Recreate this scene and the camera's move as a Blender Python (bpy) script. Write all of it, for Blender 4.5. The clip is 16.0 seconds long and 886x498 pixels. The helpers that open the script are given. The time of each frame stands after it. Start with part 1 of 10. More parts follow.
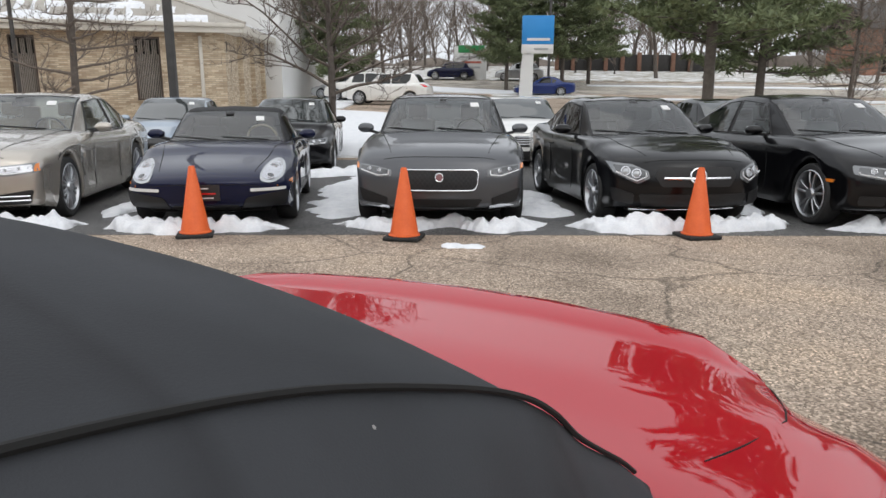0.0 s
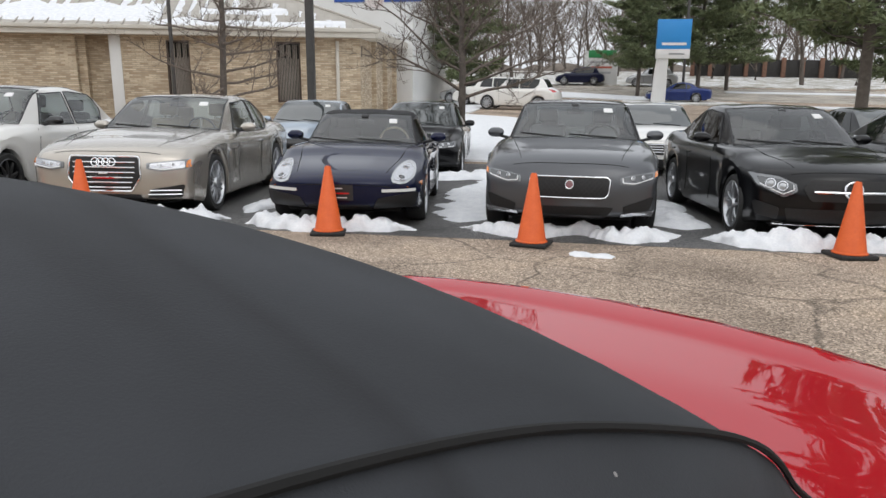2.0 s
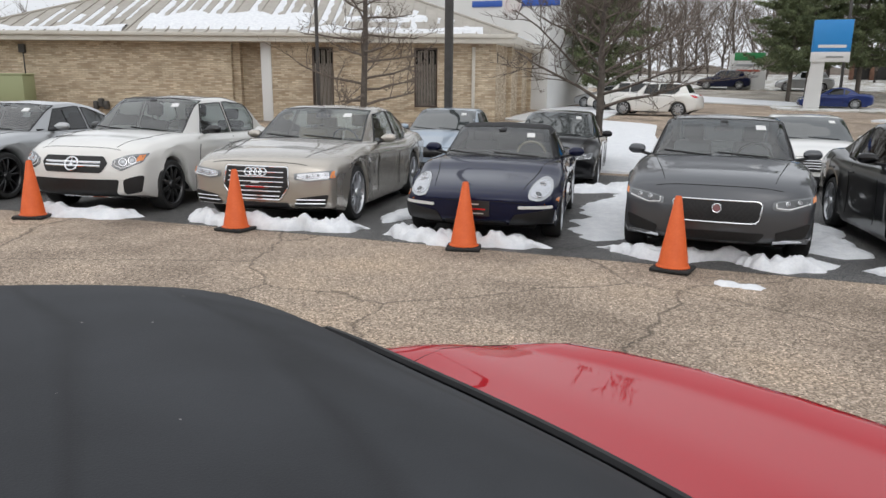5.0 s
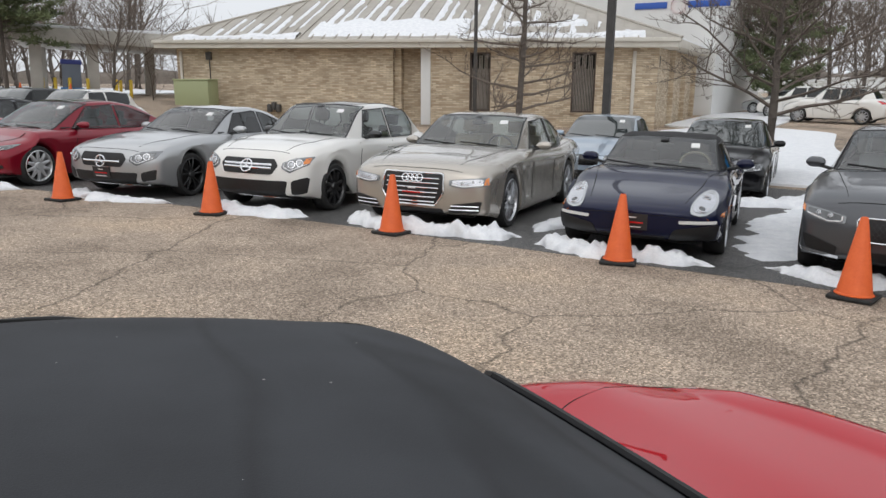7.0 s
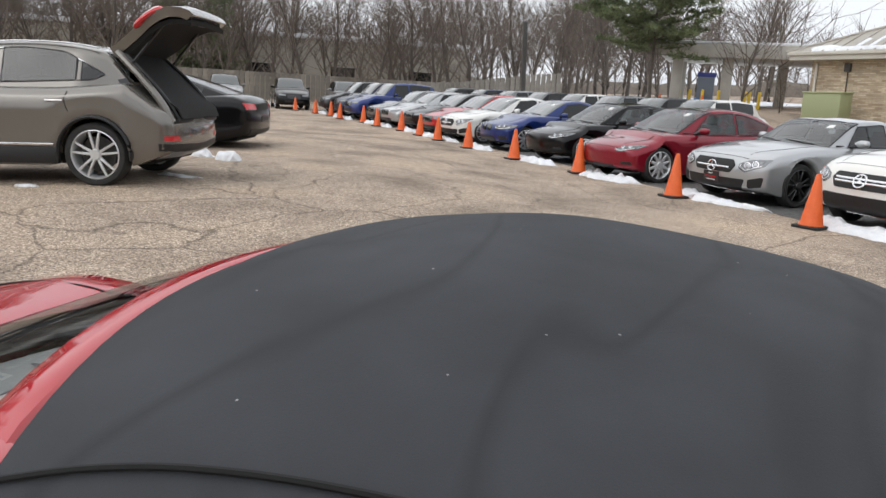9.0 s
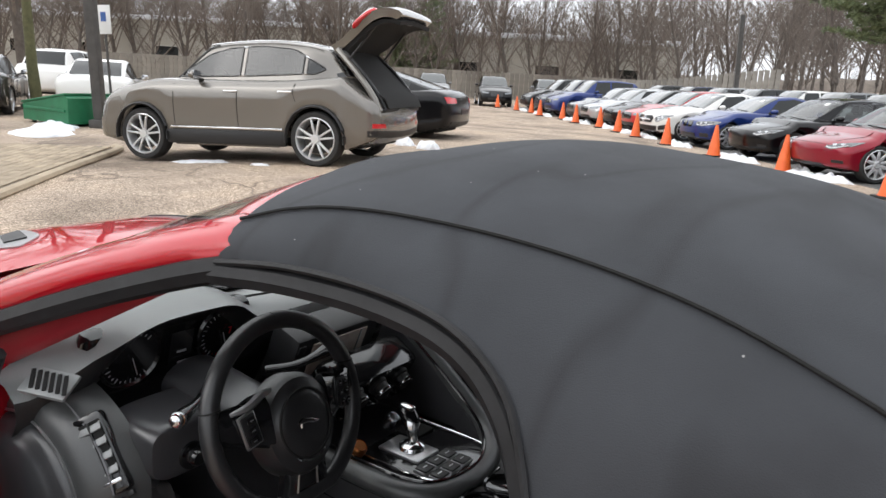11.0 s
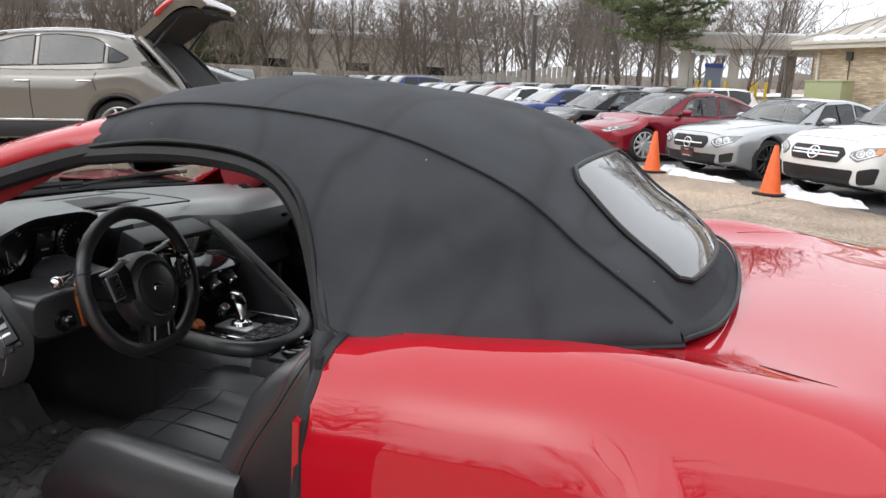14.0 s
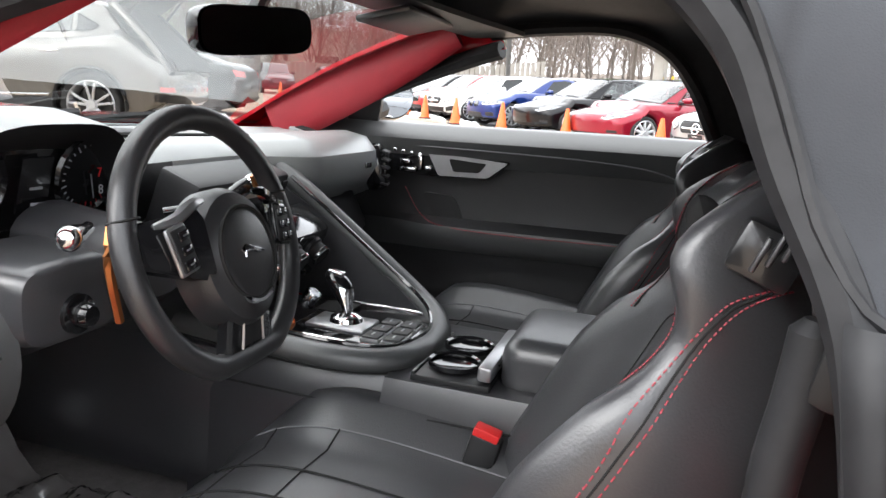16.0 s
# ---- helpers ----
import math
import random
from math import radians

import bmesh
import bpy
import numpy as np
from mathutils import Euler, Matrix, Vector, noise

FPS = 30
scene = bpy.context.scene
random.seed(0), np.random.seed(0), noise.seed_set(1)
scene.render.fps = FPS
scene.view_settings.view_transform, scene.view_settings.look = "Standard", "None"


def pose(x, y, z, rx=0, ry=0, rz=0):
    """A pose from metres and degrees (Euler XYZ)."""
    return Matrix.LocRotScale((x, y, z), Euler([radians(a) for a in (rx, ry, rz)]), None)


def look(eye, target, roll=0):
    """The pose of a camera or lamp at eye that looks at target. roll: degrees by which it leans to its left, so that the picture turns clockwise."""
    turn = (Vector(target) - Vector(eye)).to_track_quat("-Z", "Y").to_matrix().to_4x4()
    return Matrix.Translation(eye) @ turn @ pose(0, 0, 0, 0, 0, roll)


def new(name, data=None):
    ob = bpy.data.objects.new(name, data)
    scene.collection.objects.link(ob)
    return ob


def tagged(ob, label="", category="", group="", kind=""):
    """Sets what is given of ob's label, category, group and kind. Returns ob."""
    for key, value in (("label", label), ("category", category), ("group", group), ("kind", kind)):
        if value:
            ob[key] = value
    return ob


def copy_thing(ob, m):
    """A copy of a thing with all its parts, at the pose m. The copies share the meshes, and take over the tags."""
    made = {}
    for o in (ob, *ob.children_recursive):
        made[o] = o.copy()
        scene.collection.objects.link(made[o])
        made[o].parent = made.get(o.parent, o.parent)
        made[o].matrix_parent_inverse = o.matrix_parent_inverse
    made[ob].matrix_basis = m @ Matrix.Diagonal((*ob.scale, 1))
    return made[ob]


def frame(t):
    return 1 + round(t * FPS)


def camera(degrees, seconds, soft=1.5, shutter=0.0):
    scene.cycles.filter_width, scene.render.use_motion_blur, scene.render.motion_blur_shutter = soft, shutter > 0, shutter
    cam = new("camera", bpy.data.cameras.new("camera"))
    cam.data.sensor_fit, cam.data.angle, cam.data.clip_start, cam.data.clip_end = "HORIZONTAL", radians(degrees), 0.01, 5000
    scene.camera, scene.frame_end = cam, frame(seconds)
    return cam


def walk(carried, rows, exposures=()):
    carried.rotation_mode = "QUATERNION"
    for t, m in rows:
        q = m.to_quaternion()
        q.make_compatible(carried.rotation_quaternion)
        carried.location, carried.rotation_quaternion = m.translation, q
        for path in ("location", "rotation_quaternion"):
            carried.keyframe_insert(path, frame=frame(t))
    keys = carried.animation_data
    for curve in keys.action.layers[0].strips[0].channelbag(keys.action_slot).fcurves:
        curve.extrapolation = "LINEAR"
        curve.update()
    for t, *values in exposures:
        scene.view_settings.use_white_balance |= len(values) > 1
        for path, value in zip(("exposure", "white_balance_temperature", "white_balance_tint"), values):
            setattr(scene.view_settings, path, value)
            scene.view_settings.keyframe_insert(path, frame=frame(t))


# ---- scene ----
cam = camera(62.4, 16.0)
METRES, EYE, TILT, LEAN, TURN = 4.8, 1.7, -13.5, 0.0, 0.0
PATH = [
    (0, (0.287, 0.495, 1.344), (0.255, 2.456, 0.952), 0.2),
    (0.5, (0.285, 0.481, 1.372), (0.140, 2.438, 0.987), 0.5),
    (1, (0.225, 0.484, 1.353), (-0.014, 2.432, 0.970), 0.7),
    (1.5, (0.234, 0.555, 1.367), (-0.074, 2.494, 0.984), 0.8),
    (2, (0.218, 0.534, 1.342), (-0.139, 2.465, 0.959), 0.9),
    (2.5, (0.212, 0.522, 1.352), (-0.203, 2.441, 0.969), 1.0),
    (3, (0.185, 0.496, 1.428), (-0.302, 2.398, 1.044), 1.1),
    (3.5, (0.135, 0.535, 1.462), (-0.431, 2.414, 1.079), 1.2),
    (4, (0.128, 0.556, 1.468), (-0.507, 2.413, 1.084), 1.3),
    (6.5, (0.060, 0.594, 1.538), (-0.785, 2.366, 1.156), 1.4),
    (7, (0.047, 0.608, 1.543), (-1.000, 2.268, 1.157), 1.7),
    (7.5, (0.146, 0.481, 1.557), (-1.235, 1.875, 1.167), 2.2),
    (8, (0.223, 0.559, 1.576), (-1.454, 1.573, 1.176), 2.7),
    (8.5, (0.312, 0.530, 1.562), (-1.528, 1.198, 1.149), 3.3),
    (9, (0.426, 0.468, 1.490), (-1.483, 0.889, 1.068), 3.3),
    (9.5, (0.530, 0.481, 1.476), (-1.414, 0.670, 1.046), 3.3),
    (10, (0.631, 0.537, 1.450), (-1.319, 0.532, 1.007), 3.3),
    (12.3, (1.397, 0.638, 1.383), (-0.546, 0.507, 0.928), 3.0),
    (12.5, (1.459, 0.630, 1.375), (-0.488, 0.554, 0.922), 3.0),
    (13, (1.550, 0.665, 1.343), (-0.398, 0.743, 0.896), 2.8),
    (13.5, (1.566, 0.698, 1.289), (-0.370, 0.937, 0.850), 2.9),
    (14, (1.535, 0.662, 1.296), (-0.381, 1.036, 0.862), 2.9),
    (14.5, (1.380, 0.532, 1.247), (-0.519, 0.989, 0.816), 2.9),
    (15, (1.094, 0.448, 1.157), (-0.797, 0.937, 0.729), 3.2),
    (15.5, (0.898, 0.402, 1.106), (-0.995, 0.885, 0.679), 3.2),
    (16, (0.703, 0.335, 1.016), (-1.193, 0.800, 0.581), 3.6),
]
EXPOSURES = [(0.0, 0.3), (7.0, 0.15), (9.5, 0.6), (10.0, 0.8), (12.3, 0.95), (14.5, 0.85), (15.2, 1.3), (16.0, 2.3)]
walk(cam, [(t, look(eye, target, roll)) for t, eye, target, roll in PATH], EXPOSURES)


# ---- world, sun and light ----
world = bpy.data.worlds.new("overcast")
scene.world = world
world.use_nodes = True
wn, wl = world.node_tree.nodes, world.node_tree.links
sky = wn.new("ShaderNodeTexSky")
sky.sky_type = "NISHITA"
sky.sun_disc = False
sky.sun_elevation, sky.sun_rotation = radians(38), radians(150)
sky.dust_density, sky.air_density = 4.0, 1.5
grey = wn.new("ShaderNodeHueSaturation")
grey.inputs["Saturation"].default_value = 0.12
veil = wn.new("ShaderNodeMix")
veil.data_type = "RGBA"
veil.inputs[0].default_value = 0.72
veil.inputs[7].default_value = (8.0, 8.35, 8.9, 1)
bg = wn["Background"]
bg.inputs["Strength"].default_value = 0.105
wl.new(sky.outputs[0], grey.inputs["Color"])
wl.new(grey.outputs[0], veil.inputs[6])
wl.new(veil.outputs[2], bg.inputs["Color"])
sun_data = bpy.data.lights.new("sun", "SUN")
sun_data.energy, sun_data.angle, sun_data.color = 0.7, radians(110), (1.0, 0.97, 0.93)
sun_ob = new("sun", sun_data)
sun_ob.matrix_world = look((0, 0, 30), (8, 14, 0))


# ---- materials ----
def nodes_of(name):
    m = bpy.data.materials.new(name)
    m.use_nodes = True
    return m, m.node_tree.nodes, m.node_tree.links, m.node_tree.nodes["Principled BSDF"]


def ramp(n, stops):
    r = n.new("ShaderNodeValToRGB")
    el = r.color_ramp.elements
    while len(el) < len(stops):
        el.new(0.5)
    for e, (p, c) in zip(el, stops):
        e.position, e.color = p, (*c, 1)
    return r


def matte(name, a, b, scale=8.0, rough=0.7, bump=0.0, fine=60.0, metal=0.0, coat=0.0, detail=6.0, spread=0.18, spec=0.5, each=0.0):
    """Two-colour procedural surface: broad mottling, fine grain, and a little relief; each: brightness change from object to object."""
    m, n, l, p = nodes_of(name)
    tc = n.new("ShaderNodeTexCoord")
    broad, grain = n.new("ShaderNodeTexNoise"), n.new("ShaderNodeTexNoise")
    broad.inputs["Scale"].default_value, broad.inputs["Detail"].default_value = scale, detail
    grain.inputs["Scale"].default_value, grain.inputs["Detail"].default_value = fine, 4
    mix = n.new("ShaderNodeMix")
    mix.inputs[0].default_value = 0.4
    l.new(tc.outputs["Object"], broad.inputs["Vector"])
    l.new(tc.outputs["Object"], grain.inputs["Vector"])
    l.new(broad.outputs[0], mix.inputs[2])
    l.new(grain.outputs[0], mix.inputs[3])
    r = ramp(n, [(0.5 - spread, a), (0.5 + spread, b)])
    l.new(mix.outputs[0], r.inputs[0])
    out = r.outputs[0]
    if each:
        info, hsv, mp = n.new("ShaderNodeObjectInfo"), n.new("ShaderNodeHueSaturation"), n.new("ShaderNodeMapRange")
        mp.inputs[3].default_value, mp.inputs[4].default_value = 1 - each, 1 + each
        l.new(info.outputs["Random"], mp.inputs[0])
        l.new(mp.outputs[0], hsv.inputs["Value"])
        l.new(out, hsv.inputs["Color"])
        out = hsv.outputs[0]
    l.new(out, p.inputs["Base Color"])
    p.inputs["Roughness"].default_value, p.inputs["Metallic"].default_value = rough, metal
    p.inputs["Coat Weight"].default_value, p.inputs["Coat Roughness"].default_value = coat, 0.04
    p.inputs["Specular IOR Level"].default_value = spec
    if bump:
        bp = n.new("ShaderNodeBump")
        bp.inputs["Strength"].default_value, bp.inputs["Distance"].default_value = bump, 0.01
        l.new(mix.outputs[0], bp.inputs["Height"])
        l.new(bp.outputs[0], p.inputs["Normal"])
    return m


def paint(name, c, metal=0.0, rough=0.35, dirt=0.035, spec=0.5, gloss=1.5):
    """Car paint: coloured base under a clear coat, with faint road dust low on the body."""
    m, n, l, p = nodes_of(name)
    tc, sep = n.new("ShaderNodeTexCoord"), n.new("ShaderNodeSeparateXYZ")
    noise_n, mr = n.new("ShaderNodeTexNoise"), n.new("ShaderNodeMapRange")
    noise_n.inputs["Scale"].default_value, noise_n.inputs["Detail"].default_value = 5, 8
    mr.inputs[1].default_value, mr.inputs[2].default_value, mr.inputs[3].default_value, mr.inputs[4].default_value = 0.15, 0.62, dirt * 2.2, 0.0
    mul, mx = n.new("ShaderNodeMath"), n.new("ShaderNodeMix")
    mul.operation, mx.data_type = "MULTIPLY", "RGBA"
    l.new(tc.outputs["Object"], sep.inputs[0])
    l.new(tc.outputs["Object"], noise_n.inputs["Vector"])
    l.new(sep.outputs["Z"], mr.inputs[0])
    l.new(mr.outputs[0], mul.inputs[0])
    l.new(noise_n.outputs[0], mul.inputs[1])
    l.new(mul.outputs[0], mx.inputs[0])
    mx.inputs[6].default_value, mx.inputs[7].default_value = (*c, 1), (0.30, 0.28, 0.25, 1)
    l.new(mx.outputs[2], p.inputs["Base Color"])
    p.inputs["Metallic"].default_value, p.inputs["Roughness"].default_value = metal, rough
    p.inputs["Specular IOR Level"].default_value = spec
    p.inputs["Coat Weight"].default_value, p.inputs["Coat Roughness"].default_value, p.inputs["Coat IOR"].default_value = 1.0, 0.015, gloss
    return m


def plain(name, c, rough=0.5, metal=0.0, coat=0.0, emit=0.0, spec=0.5):
    m, n, l, p = nodes_of(name)
    p.inputs["Base Color"].default_value = (*c, 1)
    p.inputs["Roughness"].default_value, p.inputs["Metallic"].default_value, p.inputs["Coat Weight"].default_value = rough, metal, coat
    p.inputs["Specular IOR Level"].default_value = spec
    if emit:
        p.inputs["Emission Color"].default_value, p.inputs["Emission Strength"].default_value = (*c, 1), emit
    return m


def clear_glass(name, tint=(0.9, 0.95, 0.92), mirror=0.1, gain=0.75):
    """A thin pane: mostly see-through, with a mirror share that grows towards grazing view."""
    m, n, l, p = nodes_of(name)
    out = n["Material Output"]
    tr, gl, mx, fr, mp = n.new("ShaderNodeBsdfTransparent"), n.new("ShaderNodeBsdfGlossy"), n.new("ShaderNodeMixShader"), n.new("ShaderNodeFresnel"), n.new("ShaderNodeMath")
    tr.inputs[0].default_value = (*tint, 1)
    gl.inputs["Roughness"].default_value = 0.015
    fr.inputs[0].default_value = 1.5
    mp.operation = "MULTIPLY_ADD"
    mp.inputs[1].default_value, mp.inputs[2].default_value = gain, mirror
    l.new(fr.outputs[0], mp.inputs[0])
    l.new(mp.outputs[0], mx.inputs[0])
    l.new(tr.outputs[0], mx.inputs[1])
    l.new(gl.outputs[0], mx.inputs[2])
    l.new(mx.outputs[0], out.inputs["Surface"])
    return m


M = {
    "tyre": matte("tyre_rubber", (0.012, 0.012, 0.012), (0.03, 0.03, 0.03), 20, 0.75),
    "rim": matte("alloy", (0.42, 0.43, 0.45), (0.55, 0.56, 0.58), 10, 0.28, metal=0.9),
    "rim_black": matte("black_alloy", (0.012, 0.012, 0.013), (0.025, 0.025, 0.027), 10, 0.3, metal=0.3, coat=0.6),
    "iron": matte("brake_iron", (0.03, 0.029, 0.028), (0.07, 0.066, 0.062), 14, 0.5, metal=0.5),
    "glass": plain("tinted_glass", (0.012, 0.014, 0.014), 0.02, spec=0.55),
    "windscreen": plain("windscreen_glass", (0.034, 0.042, 0.043), 0.02, spec=1.0, coat=1.0),
    "black": plain("black_plastic", (0.012, 0.012, 0.013), 0.45),
    "gloss_black": plain("gloss_black_trim", (0.008, 0.008, 0.009), 0.12, coat=0.6),
    "under": plain("underbody", (0.008, 0.008, 0.008), 0.9),
    "chrome": plain("chrome", (0.75, 0.76, 0.78), 0.12, metal=1.0),
    "lamp": plain("headlamp_glass", (0.20, 0.21, 0.22), 0.12, metal=0.4, coat=1.0),
    "lamp_light": plain("clear_headlamp", (0.46, 0.48, 0.50), 0.10, metal=0.4, coat=1.0),
    "lamp_dark": plain("dark_headlamp", (0.10, 0.105, 0.11), 0.08, metal=0.5, coat=1.0),
    "amber": plain("amber_lens", (0.75, 0.22, 0.03), 0.15, coat=1.0),
    "red_lens": plain("red_lens", (0.55, 0.015, 0.02), 0.12, coat=1.0),
    "plate": plain("plate_insert", (0.03, 0.03, 0.032), 0.4),
    "screen_clear": clear_glass("laminated_screen", (0.80, 0.86, 0.84), 0.09, 1.15),
    "side_clear": clear_glass("tinted_side_glass", (0.66, 0.72, 0.70), 0.06, 1.0),
    "side_dark": clear_glass("privacy_glass", (0.10, 0.11, 0.11), 0.05, 1.0),
    "grille_black": matte("grille_black", (0.006, 0.006, 0.006), (0.014, 0.014, 0.015), 40, 0.55, fine=120),
    "lamp_chrome": plain("lamp_reflector", (0.62, 0.63, 0.66), 0.18, metal=0.8, coat=1.0),
    "led": plain("led_strip", (0.82, 0.83, 0.85), 0.25, coat=1.0),
    "cabin_black": matte("cabin_black", (0.018, 0.018, 0.019), (0.032, 0.032, 0.034), 8, 0.6),
    "cabin_tan": matte("cabin_tan", (0.36, 0.30, 0.21), (0.46, 0.39, 0.28), 8, 0.6),
    "cabin_grey": matte("cabin_grey", (0.20, 0.20, 0.22), (0.29, 0.29, 0.31), 8, 0.6),
    "white": plain("white_plastic", (0.75, 0.75, 0.74), 0.4),
    "snow": matte("old_snow", (0.66, 0.68, 0.72), (0.90, 0.91, 0.92), 7, 0.75, bump=0.9, fine=45, spread=0.22),
}


# ---- mesh helpers ----
def mesh_of(name, bm, smooth=True, angle=40):
    me = bpy.data.meshes.new(name)
    bmesh.ops.recalc_face_normals(bm, faces=bm.faces)
    bm.to_mesh(me)
    bm.free()
    if smooth:
        me.polygons.foreach_set("use_smooth", [True] * len(me.polygons))
        me.set_sharp_from_angle(angle=radians(angle))
    return me


def part(name, bm, material, parent=None, label="", smooth=True, angle=40):
    me = bm if isinstance(bm, bpy.types.Mesh) else mesh_of(name, bm, smooth, angle)
    if not me.materials:
        me.materials.append(material)
    ob = new(name, me)
    if parent is not None:
        ob.parent = parent
    if label:
        ob["label"] = label
    return ob


def place(ob, m):
    ob.matrix_basis = m
    return ob


def thing(name, m, label, category, group="", kind=""):
    e = new(name)
    e.empty_display_size = 0.2
    e.matrix_basis = m
    return tagged(e, label, category, group, kind)


def box_into(bm, c, s, rot=None, bevel=0.0, seg=2):
    g = bmesh.ops.create_cube(bm, size=1.0, matrix=Matrix.Translation(c) @ (rot or Matrix()) @ Matrix.Diagonal((*s, 1)))
    if bevel:
        es = list({e for v in g["verts"] for e in v.link_edges})
        bmesh.ops.bevel(bm, geom=es, offset=bevel, segments=seg, affect="EDGES", profile=0.5)


def box(c, s, rot=None, bevel=0.0, seg=2):
    bm = bmesh.new()
    box_into(bm, c, s, rot, bevel, seg)
    return bm


def grid_into(bm, rows, close_u=False, close_v=False):
    """Skin a list of rows of points; close_u joins last row to first, close_v closes each row."""
    vs = [[bm.verts.new(p) for p in r] for r in rows]
    nu, nv = len(vs), len(vs[0])
    for i in range(nu if close_u else nu - 1):
        for j in range(nv if close_v else nv - 1):
            q = [vs[i][j], vs[(i + 1) % nu][j], vs[(i + 1) % nu][(j + 1) % nv], vs[i][(j + 1) % nv]]
            u = []
            for v in q:
                if all((v.co - w.co).length > 1e-6 for w in u):
                    u.append(v)
            if len(u) > 2:
                try:
                    bm.faces.new(u)
                except ValueError:
                    pass
    return vs


def skin(rows, close_u=False, close_v=False, caps=False, weld=True):
    bm = bmesh.new()
    vs = grid_into(bm, rows, close_u, close_v)
    if caps:
        for r in (vs[0], vs[-1]):
            try:
                bm.faces.new(r)
            except ValueError:
                pass
    if weld:
        bmesh.ops.remove_doubles(bm, verts=bm.verts, dist=1e-5)
    return bm


def solid(bm, t):
    """Give a sheet a thickness t (towards the back of its faces)."""
    bmesh.ops.recalc_face_normals(bm, faces=bm.faces)
    bmesh.ops.solidify(bm, geom=bm.faces[:], thickness=t)
    return bm


def tube_into(bm, pts, radii, n=10, caps=True, squash=1.0):
    """A round bar along points; radii one number or one per point."""
    pts = [Vector(p) for p in pts]
    if not hasattr(radii, "__len__"):
        radii = [radii] * len(pts)
    up, rows = Vector((0.03, 0.02, 1.0)), []
    for i, p in enumerate(pts):
        d = (pts[min(i + 1, len(pts) - 1)] - pts[max(i - 1, 0)]).normalized()
        a = d.cross(up)
        if a.length < 0.05:
            a = d.cross(Vector((1, 0.1, 0)))
        a.normalize()
        b = a.cross(d).normalized()
        rows.append([p + (a * math.cos(k * math.tau / n) + b * math.sin(k * math.tau / n) * squash) * radii[i] for k in range(n)])
    vs = grid_into(bm, rows, close_v=True)
    if caps:
        for r in (vs[0], vs[-1]):
            bm.faces.new(r)


def tube(pts, radii, n=10, caps=True, squash=1.0):
    bm = bmesh.new()
    tube_into(bm, pts, radii, n, caps, squash)
    return bm


def lathe(profile, n=24, axis="z"):
    """Turn a profile of (radius, height) round an axis."""
    rows = []
    for k in range(n):
        a = k * math.tau / n
        c, s = math.cos(a), math.sin(a)
        rows.append([{"z": (r * c, r * s, h), "y": (r * c, h, r * s), "x": (h, r * c, r * s)}[axis] for r, h in profile])
    bm = bmesh.new()
    grid_into(bm, rows, close_u=True)
    bmesh.ops.remove_doubles(bm, verts=bm.verts, dist=1e-5)
    return bm


def smoothstep(a, b, x):
    t = min(1.0, max(0.0, (x - a) / (b - a)))
    return t * t * (3 - 2 * t)


def curve_at(ctrl, x):
    """Smooth value through control points (x, value) in rising x (monotone cubic)."""
    xs, ys = [c[0] for c in ctrl], [c[1] for c in ctrl]
    if x <= xs[0]:
        return ys[0]
    if x >= xs[-1]:
        return ys[-1]
    d = [(ys[i + 1] - ys[i]) / (xs[i + 1] - xs[i]) for i in range(len(xs) - 1)]
    m = [d[0]] + [0 if d[i - 1] * d[i] <= 0 else 2 * d[i - 1] * d[i] / (d[i - 1] + d[i]) for i in range(1, len(d))] + [d[-1]]
    i = max(k for k in range(len(xs) - 1) if xs[k] <= x)
    h = xs[i + 1] - xs[i]
    t = (x - xs[i]) / h
    return (2 * t**3 - 3 * t**2 + 1) * ys[i] + (t**3 - 2 * t**2 + t) * h * m[i] + (3 * t**2 - 2 * t**3) * ys[i + 1] + (t**3 - t**2) * h * m[i + 1]


def poly_patch(poly, hit, step=0.08, skirt=0.012, lift=0.004):
    """A patch with the outline poly (2D), laid onto a surface: hit(a, b) gives place and normal."""
    bm = bmesh.new()
    bm.faces.new([bm.verts.new((a, b, 0)) for a, b in poly])
    for k in (0, 1):
        lo, hi = min(p[k] for p in poly), max(p[k] for p in poly)
        n = int((hi - lo) / step)
        for i in range(1, n + 1):
            co, no = [0, 0, 0], [0, 0, 0]
            co[k], no[k] = lo + (hi - lo) * i / (n + 1), 1
            bmesh.ops.bisect_plane(bm, geom=bm.verts[:] + bm.edges[:] + bm.faces[:], plane_co=co, plane_no=no)
    norms = {}
    for v in list(bm.verts):
        co, no = hit(v.co.x, v.co.y)
        norms[v] = no
        v.co = co + no * lift
    bm.normal_update()
    edges = [e for e in bm.edges if e.is_boundary]
    ex = bmesh.ops.extrude_edge_only(bm, edges=edges)
    src = {tuple(round(c, 6) for c in v.co): n for v, n in norms.items()}
    for v in [g for g in ex["geom"] if isinstance(g, bmesh.types.BMVert)]:
        no = src.get(tuple(round(c, 6) for c in v.co))
        if no is not None:
            v.co -= no * skirt
    return bm


def spline(ctrl, n):
    """n + 1 points along a smooth curve through the control points (Catmull-Rom)."""
    p = [Vector(c) for c in ctrl]
    p = [p[0] * 2 - p[1]] + p + [p[-1] * 2 - p[-2]]
    k, out = len(ctrl) - 1, []
    for i in range(n + 1):
        x = i / n * k
        j = min(int(x), k - 1)
        t = x - j
        a, b, c, d = p[j:j + 4]
        out.append(0.5 * (2 * b + (c - a) * t + (2 * a - 5 * b + 4 * c - d) * t * t + (3 * b - a - 3 * c + d) * t**3))
    return out


# ---- parked cars ----
from mathutils.bvhtree import BVHTree

WHEELS = {}


